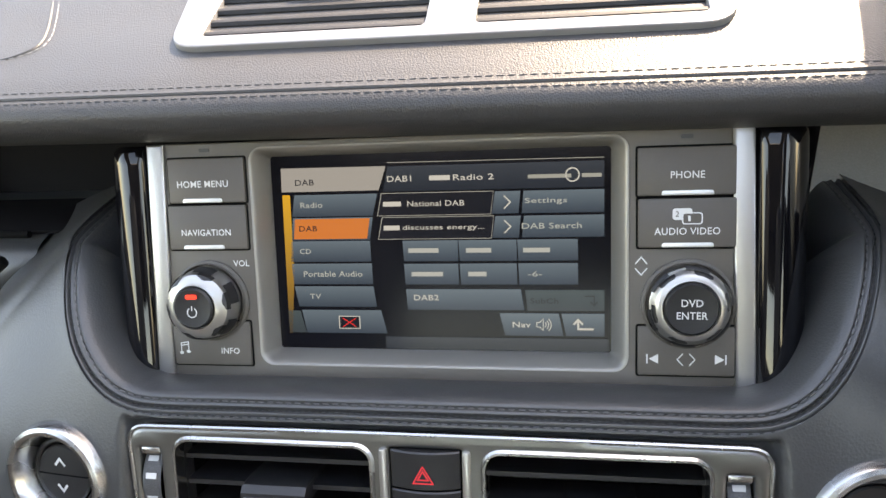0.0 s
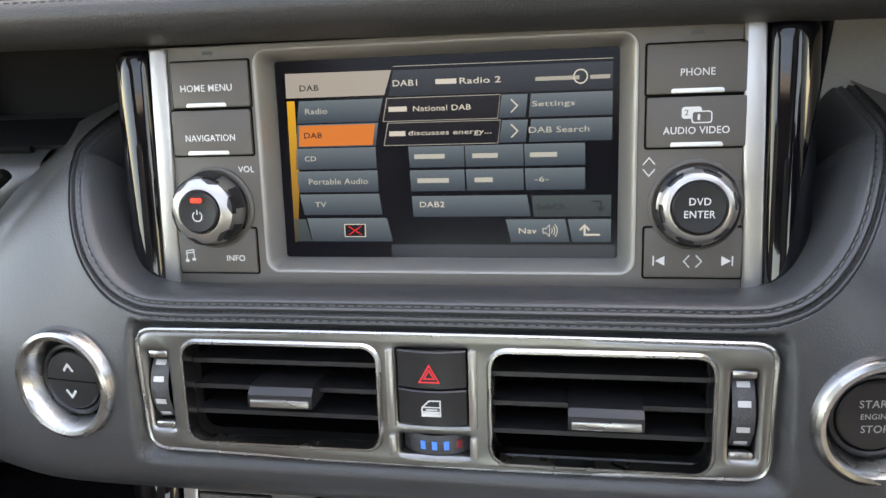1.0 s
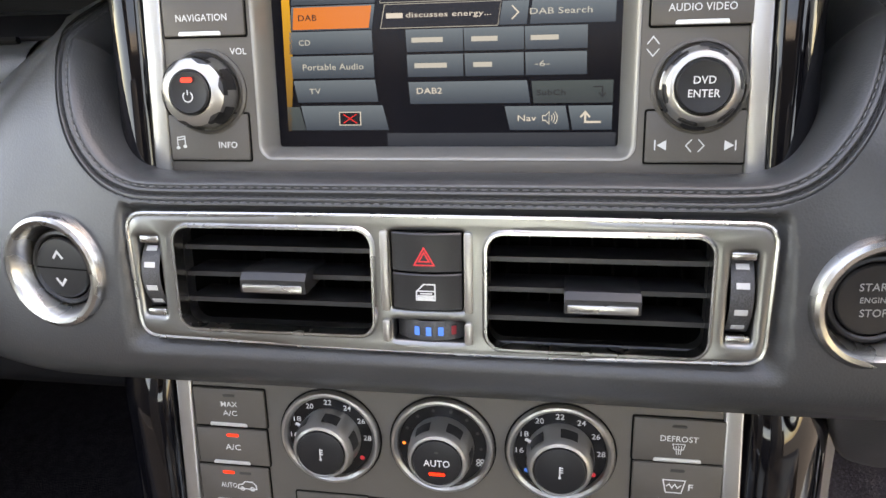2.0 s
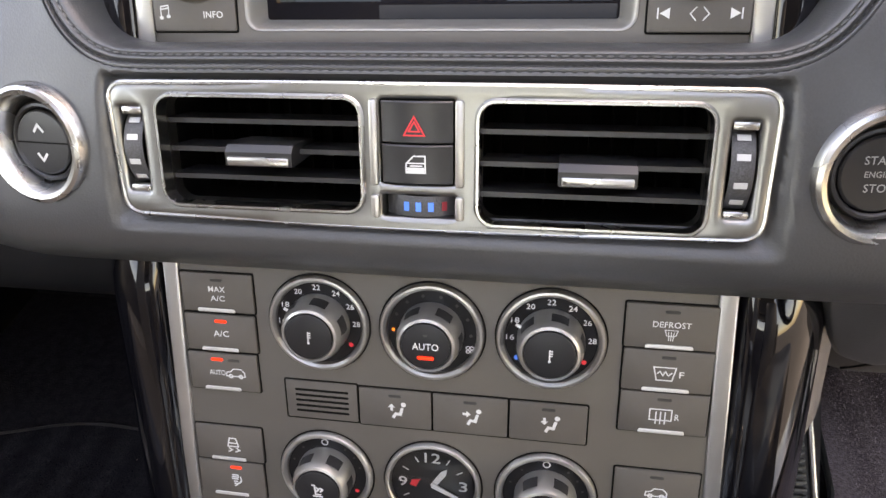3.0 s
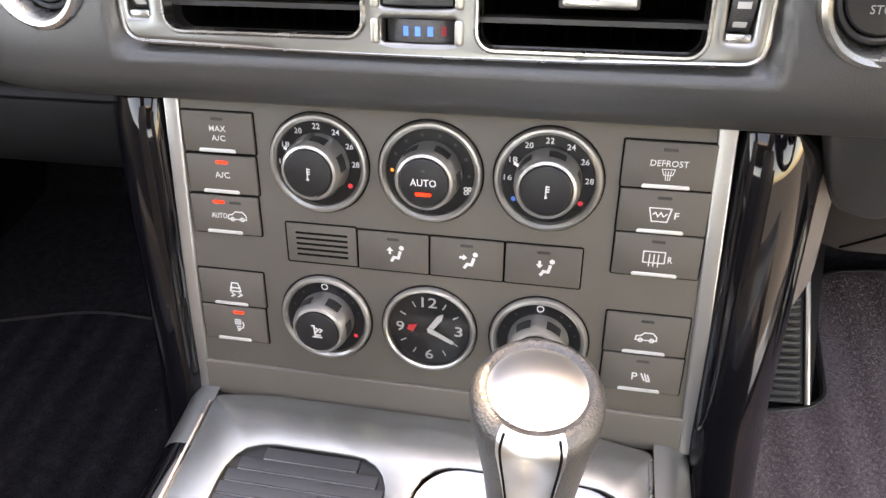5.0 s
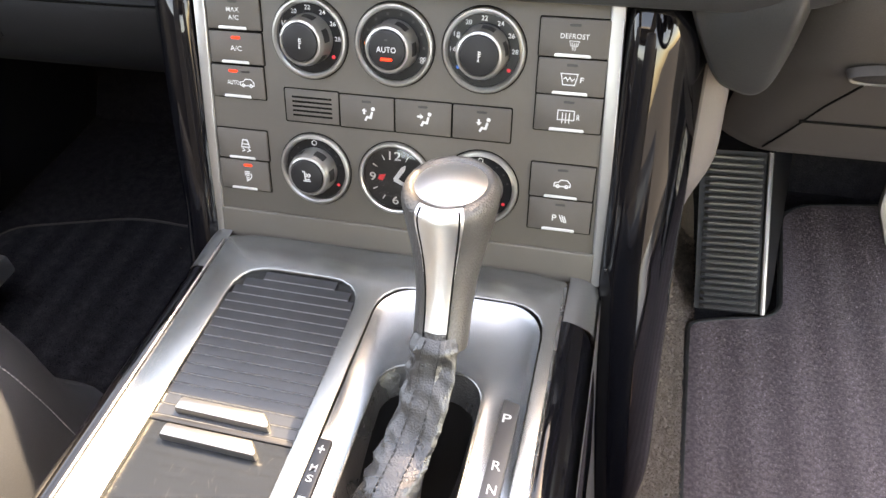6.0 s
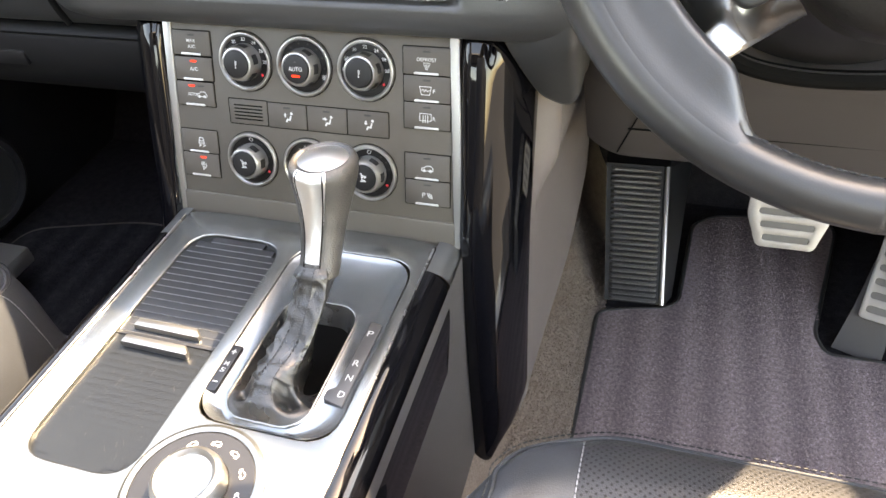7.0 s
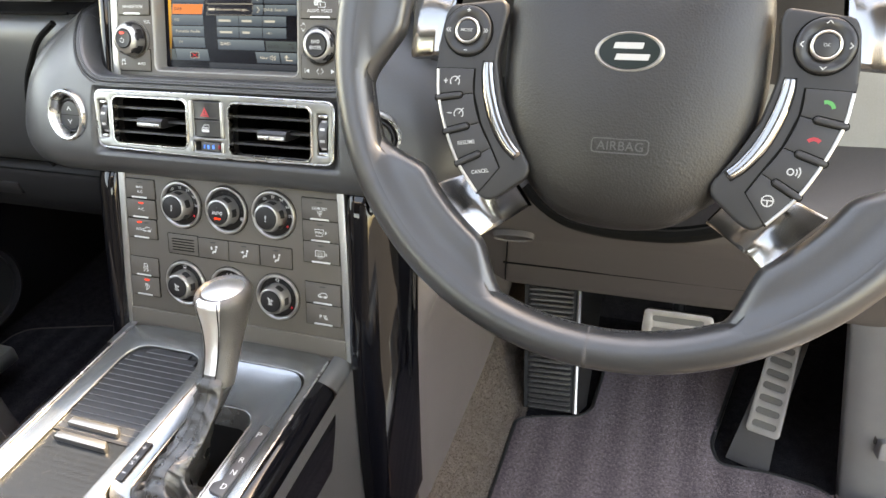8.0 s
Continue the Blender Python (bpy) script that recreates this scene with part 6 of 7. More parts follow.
# gathered boot: from the rim of the opening down into a hollow, then up the lever
def boot_surface():
    na, nf = 192, 120
    edge = rounded(0.0200, -0.0258, 0.0875, 0.0980, 0.020, 47)
    rows = []
    for k in range(na):
        u, v = edge[k]
        a = math.atan2(v - 0.022, u - 0.054)
        deg = math.degrees(a)
        rear = max(0.0, -math.sin(a)) ** 0.6
        col = Vector((0.0520 + (0.0215 + 0.004 * rear) * math.cos(a), 0.0150 + 0.0200 * math.sin(a), ZC - 0.040 + 0.058 * rear))
        rim_pt = Vector((u, v, ZC - 0.0030))
        hollow = rim_pt.lerp(col, 0.45)
        hollow.z = ZC - 0.044 + 0.054 * rear
        low = Vector((0.0535 + 0.0205 * math.cos(a), 0.0270 + 0.0200 * math.sin(a), ZC - 0.008 + 0.027 * rear))
        mid = Vector((0.0580 + 0.0192 * math.cos(a), 0.0475 + 0.0190 * math.sin(a), ZC + 0.019 + 0.003 * rear))
        up = Vector((0.0625 + 0.0180 * math.cos(a), 0.0730 + 0.0178 * math.sin(a), ZC + 0.039 - 0.004 * math.sin(a)))
        neck = Vector((0.0645 + 0.0146 * math.cos(a), 0.0880 + 0.0150 * math.sin(a), 0.3885 - 0.007 * math.sin(a)))
        line = spline([rim_pt, hollow, col, low, mid, up, neck], nf)
        out = []
        for i, p in enumerate(line):
            f = i / (nf - 1)
            side = Vector((math.cos(a), math.sin(a), 0.35))
            ca, sa = math.cos(a), math.sin(a)
            big = noise.noise(Vector((ca * 1.6, sa * 1.6, f * 4.0 + 1.3)))
            fold = 1 - abs(noise.noise(Vector((ca * 1.5 + 5, sa * 1.5, f * 11.0 + 0.8 * ca)))) * 3.4
            small = noise.noise(Vector((ca * 2.4, sa * 2.4, f * 24 + 1.5 * sa)))
            tiny = noise.noise(Vector((ca * 8, sa * 8, f * 50)))
            upper = min(1.0, max(0.0, f - 0.30) * 5)
            pit = math.exp(-((deg + 124) / 14) ** 2) + 1.15 * math.exp(-((deg + 58) / 12) ** 2)
            base = math.exp(-((f - 0.27) / 0.10) ** 2)
            keep = min(1.0, f / 0.06) * (1 - 0.5 * max(0.0, f - 0.92) / 0.08)
            near_seam = math.exp(-((deg + 90) / 9) ** 2)
            d = (0.0026 * big + (0.0014 * fold + 0.0008 * small) * (0.15 + 0.85 * upper) + 0.0003 * tiny * upper) * keep * (1 - 0.7 * near_seam)
            ridge = 0.0016 * math.exp(-((deg + 90) / 4.0) ** 2) * keep
            neck_roll = 0.0022 * math.exp(-((f - 0.955) / 0.03) ** 2)
            out.append(p + side * (d + ridge + neck_roll) - Vector((0, 0, 0.0165)) * pit * base)
        rows.append(out)
    return rows


boot_rows = boot_surface()
part("boot", skin(boot_rows, close_u=True), BOOT_LEATHER, lever, "creased black leather boot", angle=80)
_edge = rounded(0.0200, -0.0258, 0.0875, 0.0980, 0.020, 47)
for _deg in (-92.6, -87.4):
    _k = min(range(192), key=lambda k: abs(math.degrees(math.atan2(_edge[k][1] - 0.022, _edge[k][0] - 0.054)) - _deg))
    seam([p + Vector((0, -0.0007, 0.0005)) for p in boot_rows[_k][26:]], THREAD, lever, length=0.0024, gap=0.0009, r=0.00042)

# terrain dial
tdial = thing("terrain_dial", pose(0.036, -0.086, ZC), "satin silver rotary terrain dial in a dark ring", "rotary control")
part("surround", lathe([(0.050, -0.002), (0.050, 0.001), (0.047, 0.0026), (0.0435, 0.0018), (0.043, -0.001)], 72), PLATE, tdial, "polished surround")
part("ring", lathe([(0.0435, 0.0008), (0.0425, 0.0016), (0.0255, 0.0016), (0.0250, 0.0004)], 72), DARK, tdial, "black ring with white symbols")
part("knob", lathe([(0.0250, 0.0), (0.0248, 0.010), (0.0235, 0.0145), (0.0205, 0.0165), (0.0185, 0.0150), (0.0175, 0.0135), (0.008, 0.0120), (0, 0.0118)], 64), HANDLE, tdial, "satin silver knob")
for _a in (90, 60, 30, 120, 0):
    strokes(CAR, 0.0006, 0.034 * math.cos(radians(_a)), 0.034 * math.sin(radians(_a)), 0.0020, 0.0046, tdial, turn=_a - 90)


# ---- steering wheel ----
WC = Vector((0.4236, 0.1423, 0.6918))
WHEEL = Matrix.Translation(WC) @ pose(0, 0, 0, 63.3)
wheel = thing("steering_wheel", WHEEL, "black leather steering wheel with silver spokes and switch pods", "steering wheel")
RO, RI = 0.1915, 0.0148


def rim_arc(a0, a1, n, fat=1.0):
    rows = []
    for i in range(n + 1):
        a = radians(a0 + (a1 - a0) * i / n)
        c = Vector((math.cos(a), math.sin(a), 0))
        rows.append([c * (RO + RI * 0.95 * fat * math.cos(t)) + Vector((0, 0, RI * 1.08 * fat * math.sin(t))) for t in np.linspace(0, 2 * math.pi, 21)[:-1]])
    return rows


part("rim", skin(rim_arc(0, 360, 144)[:-1], close_u=True, close_v=True), WHEEL_LEATHER, wheel, angle=80)
for _a in (-93.0, 60, 120):
    part("seam_band", skin(rim_arc(_a - 0.35, _a + 0.35, 2, 1.015), close_v=True), GREYPLASTIC, wheel)
seam([Vector(((RO - RI * 0.95) * math.cos(a), (RO - RI * 0.95) * math.sin(a), 0.002)) for a in np.linspace(0, 2 * math.pi, 240)], THREAD, wheel, length=0.004, gap=0.0015, r=0.0006)


def grip_swell(a0, a1, tail=0.29):
    """The wider leather where a spoke joins the rim, flowing out of the rim at both ends."""
    rows = []
    for i in range(49):
        f = i / 48
        a = radians(a0 + (a1 - a0) * f)
        c = Vector((math.cos(a), math.sin(a), 0))
        k = 1.0
        for g in (f / tail, (1 - f) / tail):
            g = min(1.0, g)
            k *= g * g * (3 - 2 * g)
        inner = RO - RI * 0.93 - 0.0235 * k
        line = [(inner + 0.006, -0.0105), (inner + 0.001, -0.0065), (inner, -0.001), (inner + 0.0015, 0.0045), (inner + 0.006, 0.0078), (RO - RI * (0.80 + 0.42 * k), 0.0095), (RO - RI * 0.45, RI * 0.965), (RO + RI * 0.1, RI * 1.03), (RO + RI * 0.3, RI * 0.95)]
        sink = 0.93 + 0.07 * min(1.0, 3 * k)
        rows.append(spline([c * (RO + (r - RO) * sink) + Vector((0, 0, h * sink)) for r, h in line], 25))
    return skin(rows)


for _a0, _a1 in ((199, 248), (292, 341), (138, 190), (-10, 42)):
    part("grip_swell", grip_swell(_a0, _a1), WHEEL_LEATHER, wheel, angle=80)


def blade(quad, lift, dish=0.0):
    """A slightly dished metal web between four corners, with thickness."""
    a, b, c, d = [Vector((x * MM, y * MM, 0)) for x, y in quad]
    rows = []
    for i in range(9):
        f = i / 8
        l, r = a.lerp(d, f), b.lerp(c, f)
        bow = 0.0018 * math.sin(math.pi * f)
        h = lift * (1 - (1 - min(1.0, f / 0.4)) ** 2) + dish * max(0.0, (f - 0.4) / 0.6) ** 1.5
        rows.append([Vector((p.x, p.y, z + h - bow)) for p, z in ((l, -0.008), (l, 0.003), (l.lerp(r, 0.06), 0.0050), (l.lerp(r, 0.5), 0.0062), (l.lerp(r, 0.94), 0.0050), (r, 0.003), (r, -0.008))])
    return skin(rows, close_v=True)


for _s in (-1, 1):
    part("spoke", blade([(_s * 119, -77), (_s * 88, -109), (_s * 54, -86), (_s * 76, -58)], -0.008, 0.012), SPOKE, wheel, "polished metal lower spoke")
    part("spoke", blade([(_s * 143, 2), (_s * 141, 46), (_s * 112, 44), (_s * 116, 4)], 0.003), SPOKE, wheel, "polished metal upper spoke")

# airbag cover: a domed boss
def boss():
    rows = []
    out = [(0.0, 0.074), (0.048, 0.070), (0.074, 0.050), (0.0795, 0.010), (0.0770, -0.030), (0.0620, -0.066), (0.036, -0.090), (0.0, -0.096)]
    out = out + [(-x, y) for x, y in reversed(out[1:-1])]
    loop = spline([Vector((x, y, 0)) for x, y in out + out[:1]], 73)[:-1]
    for f, h in ((1.0, -0.010), (1.0, 0.012), (0.98, 0.020), (0.92, 0.027), (0.80, 0.033), (0.60, 0.038), (0.38, 0.041), (0.18, 0.042), (0.03, 0.0424)):
        rows.append([Vector((p.x * f, p.y * f - 0.002 * (1 - f), h)) for p in loop])
    bm = skin(rows, close_v=True)
    bm.verts.ensure_lookup_table()
    bm.faces.new([bm.verts[8 * 72 + i] for i in range(72)])
    return bm


hub = part("airbag_cover", boss(), HUB_LEATHER, wheel, "grained black airbag cover", angle=70)
part("emblem", shifted(lathe([(0.0, 0.0012), (0.0172, 0.0010), (0.0186, 0.0016), (0.0197, 0.0008), (0.0200, -0.002)], 48, sx=1.0, sy=0.56), Matrix.Translation((0, 0.006, 0.0415))), BRUSHED, hub, "dark oval badge with a silver rim")
flat([(0.0172 * math.cos(a), 0.006 + 0.0172 * 0.56 * math.sin(a)) for a in np.linspace(0, 6.1, 32)], 0.0432, hub, mat("badge_green", (0.002, 0.006, 0.004), 0.35, spec=0.3), "badge_face")
for _v, _x, _w in ((0.0092, -0.0010, 0.0165), (0.0030, 0.0015, 0.0190)):
    flat([(_x - _w / 2, _v - 0.0017), (_x + _w / 2, _v - 0.0017), (_x + _w / 2 + 0.001, _v + 0.0017), (_x - _w / 2 + 0.001, _v + 0.0017)], 0.0436, hub, DIMMARK, "badge_bar")
# flat print; its paler grey stands for light caught by the raised letters
words("AIRBAG", 0.0, -0.0460, 0.0404, 0.0270, 0.0052, hub, EMBOSS)
strokes([[*rounded(-0.0165, -0.0500, 0.0165, -0.0420, 0.002, 3), rounded(-0.0165, -0.0500, 0.0165, -0.0420, 0.002, 3)[0]]], 0.0008, 0, 0, 0.0404, 1.0, hub, EMBOSS)


def pod(side):
    """A crescent of switches between the airbag cover and the rim."""
    loop = [(81.5, 22), (84, 29.5), (121, 25), (124.6, 18), (127.6, -8), (126.8, -17), (124.4, -36), (116.8, -58.5), (106.2, -79.5), (91, -98.5), (84, -103.0), (76, -99.5), (58, -84.5), (56, -77), (68, -59.7), (80, -36), (86, -9.4)]
    out = [(x * MM * side, y * MM) for x, y in loop]
    if side < 0:
        out = out[::-1]
    return slab(round_corners(out[::-1], 0.007, 4), -0.008, 0.0025, 0.0022, seg=3)


def between(inner, outer, f0, f1, shrink):
    """The outline of a switch between two curves, drawn in a little on all sides."""
    pts = []
    for f in np.linspace(f0, f1, 5):
        a, b = inner(f), outer(f)
        pts.append(b + (a - b).normalized() * shrink)
    for f in np.linspace(f1, f0, 5):
        a, b = inner(f), outer(f)
        pts.append(a + (b - a).normalized() * shrink)
    mid = sum(pts, Vector((0, 0))) / len(pts)
    return [p + (mid - p).normalized() * shrink * 0.6 for p in pts]


def curve_through(points):
    fine = spline([Vector((x * MM, y * MM, 0)) for x, y in points], 81)
    return lambda f: fine[round(80 * f)].to_2d()


POD_INNER = curve_through([(100.0, -16.0), (99.3, -32.0), (93.0, -51.0), (83.5, -67.0), (76.5, -79.5)])
POD_OUTER = curve_through([(126.2, -16.6), (123.9, -36.4), (116.4, -58.6), (105.8, -79.4), (90.2, -98.4)])


def capsule(a, b, r):
    d = (b - a).normalized()
    n = Vector((-d.y, d.x))
    turn = [math.pi * k / 6 for k in range(7)]
    return [(p.x, p.y) for p in [b + (n * math.cos(q) + d * math.sin(q)) * r for q in turn] + [a - (n * math.cos(q) + d * math.sin(q)) * r for q in turn]]


def sided(outline, side):
    pts = [(p[0] * side, p[1]) for p in outline]
    area = sum(pts[k - 1][0] * pts[k][1] - pts[k][0] * pts[k - 1][1] for k in range(len(pts)))
    return pts if area > 0 else pts[::-1]


for _s in (-1, 1):
    pd2 = part("switch_pod", pod(_s), PODBLACK, wheel, "black pod of wheel switches")
    _at = Matrix.Translation((_s * 0.107, 0.0081, 0.0016))
    part("joystick_gap", shifted(lathe([(0.0170, 0.0), (0.0170, 0.0012), (0.0160, 0.0012)], 40), _at), GAP, pd2)
    _rows = []
    for _r, _h, _dip in ((0.0161, 0.0, 0.0), (0.0160, 0.0034, 0.3), (0.0152, 0.0046, 0.7), (0.0128, 0.0046, 1.0), (0.0105, 0.0038, 0.6), (0.0090, 0.0026, 0.1), (0.0086, 0.0020, 0.0)):
        _rows.append([_at @ Vector((_r * math.cos(a), _r * math.sin(a), _h - 0.0014 * _dip * (0.5 - 0.5 * math.cos(4 * a)))) for a in np.linspace(0, 2 * math.pi, 73)[:-1]])
    part("joystick", skin(_rows, close_v=True), DARK, pd2, angle=60)
    part("joystick_ring", shifted(lathe([(0.0086, 0.002), (0.0084, 0.0050), (0.0076, 0.0056), (0.0069, 0.0050)], 36), _at), SATIN, pd2)
    part("joystick_cap", shifted(lathe([(0.0070, 0.0040), (0.0064, 0.0050), (0.003, 0.0056), (0, 0.0057)], 32), _at), DARK, pd2)
    for _a in (0, 90, 180, 270):
        mark = [[(-0.5, -0.25), (0, 0.25), (0.5, -0.25)]]
        if _s < 0:
            mark = {0: [[(-0.4, -0.45), (0, -0.05), (0.4, -0.45)], [(-0.4, 0.0), (0, 0.4), (0.4, 0.0)]], 90: [[(-0.4, 0), (0.4, 0)], [(0, -0.4), (0, 0.4)]], 270: [[(-0.4, 0), (0.4, 0)]]}[0 if _a in (0, 180) else _a]
        strokes(mark, 0.0006, _s * 0.107 + 0.0128 * math.cos(radians(_a)), 0.0081 + 0.0128 * math.sin(radians(_a)), 0.0065, 0.0034, pd2, DIMMARK, turn=_a - 90)
    words("MODE" if _s < 0 else "OK", _s * 0.107, 0.0081, 0.0075, 0.0078 if _s < 0 else 0.0036, 0.0020, pd2, DIMMARK)
    _line = spline([Vector((x * MM, y * MM, 0)) for x, y in ((91.6, -10.5), (91.2, -19), (88.2, -33.6), (82.0, -50.2), (73.4, -63.4), (65.2, -71.2))], 33)
    _l, _r = [], []
    for _k, _p in enumerate(_line):
        _d = (_line[min(32, _k + 1)] - _line[max(0, _k - 1)]).to_2d().normalized()
        _n = Vector((-_d.y, _d.x)) * (0.0036 + 0.0010 * math.sin(math.pi * _k / 32))
        _l.append(_p.to_2d() + _n)
        _r.append(_p.to_2d() - _n)
    part("bar_gap", slab(sided(_l + _r[::-1], _s), 0.0, 0.0027), GAP, pd2)
    _rows = [[Vector((_s * q.x, q.y, h)) for q, h in ((a, 0.001), (a.lerp(b, 0.08), 0.0034), (a.lerp(b, 0.25), 0.0046), (a.lerp(b, 0.5), 0.0050), (a.lerp(b, 0.78), 0.0044), (a.lerp(b, 0.93), 0.0034), (b, 0.001))] for a, b in zip(_l, _r)]
    for _end in (_rows[0], _rows[-1]):
        for _q in _end:
            _q.z = 0.001 + 0.5 * (_q.z - 0.001)
    part("silver_bar", skin(_rows), SPOKE, pd2, "polished curved bar")
    part("switch_bed", slab(sided(between(POD_INNER, POD_OUTER, 0.0, 1.0, -0.0004), _s), 0.0, 0.0027), GAP, pd2)
    for _k in range(4):
        bt = part("switch", slab(sided(between(POD_INNER, POD_OUTER, 0.25 * _k, 0.25 * _k + 0.25, 0.0005), _s), 0.0015, 0.0033, 0.0005), PODSWITCH, pd2)
        _edge = [POD_OUTER(f) for f in np.linspace(0.25 * _k + 0.016, 0.25 * _k + 0.234, 6)]
        _mid = POD_INNER(0.25 * _k + 0.125)
        part("edge_bar", tube([Vector((_s * (p + (_mid - p).normalized() * 0.0004).x, p.y, 0.0030)) for p in _edge], 0.00115, 8), SATIN, bt)
        _x, _y, _t = ((0.1140, -0.0250, 10), (0.1093, -0.0462, 18), (0.1013, -0.0648, 26), (0.0896, -0.0832, 30))[_k]
        if _s < 0 and _k >= 2:
            words(("RESUME", "CANCEL")[_k - 2], -_x, _y, 0.0034, 0.0120, 0.0026, bt, DIMMARK, turn=_t * 0.4)
        elif _s < 0:
            strokes([arc(0.1, 0, 0.4, -40, 220, 10), [(0.1, 0), (0.5, 0.5)], [(-0.9, 0), (-0.5, 0)], *(([(-0.7, 0.2), (-0.7, -0.2)],) if _k == 0 else ())], 0.0007, -_x, _y, 0.0034, 0.0080, bt, DIMMARK)
        elif _k < 2:
            strokes([arc(0, -0.4, 0.6, 40, 140, 8)], 0.0022, _x, _y, 0.0034, 0.0070, bt, GREENMARK if _k == 0 else REDDIM, turn=-30 if _k == 0 else 0)
        elif _k == 3:
            strokes([arc(0, 0, 0.5, 0, 360, 16), [(-0.48, 0.05), (0.48, 0.05)], [(0, 0), (0, -0.48)]], 0.0008, _x, _y, 0.0034, 0.0066, bt, DIMMARK)
        else:
            strokes([arc(-0.3, 0, 0.3, 0, 360, 10), arc(-0.2, 0, 0.5, -40, 40, 6), arc(-0.2, 0, 0.8, -40, 40, 6)], 0.0008, _x, _y, 0.0034, 0.0060, bt, DIMMARK)
        if _k < 3:
            _o = POD_OUTER(0.25 * _k + 0.25)
            _i = _o.lerp(POD_INNER(0.25 * _k + 0.25), 0.60)
            part("divider_gap", slab(sided(capsule(_i, _o, 0.0027), _s), 0.001, 0.0035), GAP, pd2)
            part("divider", slab(sided(capsule(_i, _o, 0.0020), _s), 0.001, 0.0050, 0.0014, seg=3), PODBLACK, pd2)
# the hub lies lower than the rim
for _o in wheel.children:
    _kind = _o.name.split(".")[0]
    if _kind == "switch_pod":
        _o.matrix_local = pose(-0.0012, 0, 0, 0, 0, -1.2)
    elif _kind == "spoke":
        _o.matrix_local = Matrix.Translation((-0.002, -0.0085, -0.011)) @ Matrix.Diagonal((1.045, 1.09, 1, 1))
    elif _kind == "airbag_cover":
        _o.matrix_local = Matrix.Translation((-0.002, -0.0085, -0.028)) @ Matrix.Diagonal((1.045, 1.09, 1, 1))
part("column", shifted(lathe([(0.050, -0.04), (0.052, -0.10), (0.055, -0.22)], 32), pose(0, -0.01, 0)), DARK, wheel)


# ---- driver's side: cowl, knee panel, pedals ----
def knee_panel():
    prof = [(0.40, 0.50), (0.33, 0.492), (0.292, 0.478), (0.284, 0.466), (0.294, 0.450), (0.311, 0.428), (0.340, 0.388), (0.372, 0.340), (0.392, 0.314), (0.410, 0.305), (0.50, 0.300)]
    p = [(q.y, q.z) for q in spline([(0, a, b) for a, b in prof], 45)]
    rows = []
    for x in np.linspace(0.232, 0.80, 60):
        rows.append([Vector((x, y + 0.035 * max(0, (0.28 - x) / 0.05) ** 2, z + 0.02 * max(0.0, x - 0.5) + 0.034 * min(1.0, max(0.0, (z - 0.440) / 0.035)) * min(1.0, max(0.0, (abs(x - 0.433) - 0.030) / 0.085)) ** 2)) for y, z in p])
    return skin(rows)


knee = thing("knee_panel", Matrix(), "dark grey moulded knee panel below the steering column", "dashboard")
KNEEPLASTIC = mat("dark_knee_plastic", (0.058, 0.051, 0.049), 0.55, bump=0.25, grain=0.12, grain_size=0.0009, cells=True, mottled=0.08, mottle_size=0.1)
part("panel", knee_panel(), KNEEPLASTIC, knee, angle=60)
KNEE = pose(0.304, 0.2935, 0.4435, 122, 0, 4)
_badge = part("airbag_badge", shifted(lathe([(0.0225, -0.006), (0.0215, 0.0004), (0.0205, 0.0008), (0.0192, -0.0006), (0.0188, -0.0008)], 48, sx=1.0, sy=0.36), KNEE), KNEEPLASTIC, knee, "moulded oval badge")
part("badge_face", shifted(lathe([(0.0190, -0.0030), (0.0189, -0.0008), (0, -0.0008)], 48, sx=1.0, sy=0.36), KNEE), DARK, _badge, "dark sunken face")
words("AIRBAG", 0, 0, 0.0, 0.0280, 0.0066, _badge, KNEEPLASTIC).matrix_local = KNEE
part("seam_line", tube([(0.296, 0.3015, 0.4340), (0.287, 0.331, 0.398), (0.276, 0.362, 0.353), (0.268, 0.390, 0.317)], 0.0009, 6), GAP, knee)
part("crease", tube([(0.278, 0.3470, 0.3735), (0.40, 0.3520, 0.3705), (0.60, 0.3530, 0.3715)], 0.0010, 6), GAP, knee)
# black tube laid along the gap to draw its shadow
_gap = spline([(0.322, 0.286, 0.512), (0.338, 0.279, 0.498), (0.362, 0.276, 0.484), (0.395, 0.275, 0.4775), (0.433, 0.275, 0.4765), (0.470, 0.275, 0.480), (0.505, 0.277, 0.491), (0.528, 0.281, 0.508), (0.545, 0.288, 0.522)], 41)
part("column_gap", tube(_gap, 0.0075, 10), GAP, knee, "black tube standing in for the shadow gap under the steering column")
part("gap_line", tube([p + Vector((0, -0.003, 0.0065)) for p in _gap[3:-3]], 0.0010, 6), DARK, knee)
_shroud = thing("column_shroud", Matrix(), "dark moulded shroud under the steering column", "steering column")
part("lower_half", skin([[Vector((0.42 + 0.075 * math.cos(t) * k, y, zc + 0.045 * math.sin(t) * k)) for t in np.linspace(math.pi, 2 * math.pi, 25)] for y, zc, k in ((0.150, 0.640, 0.75), (0.17, 0.615, 0.95), (0.23, 0.565, 1.05), (0.30, 0.525, 1.1), (0.40, 0.47, 1.15))]), DARK, _shroud)
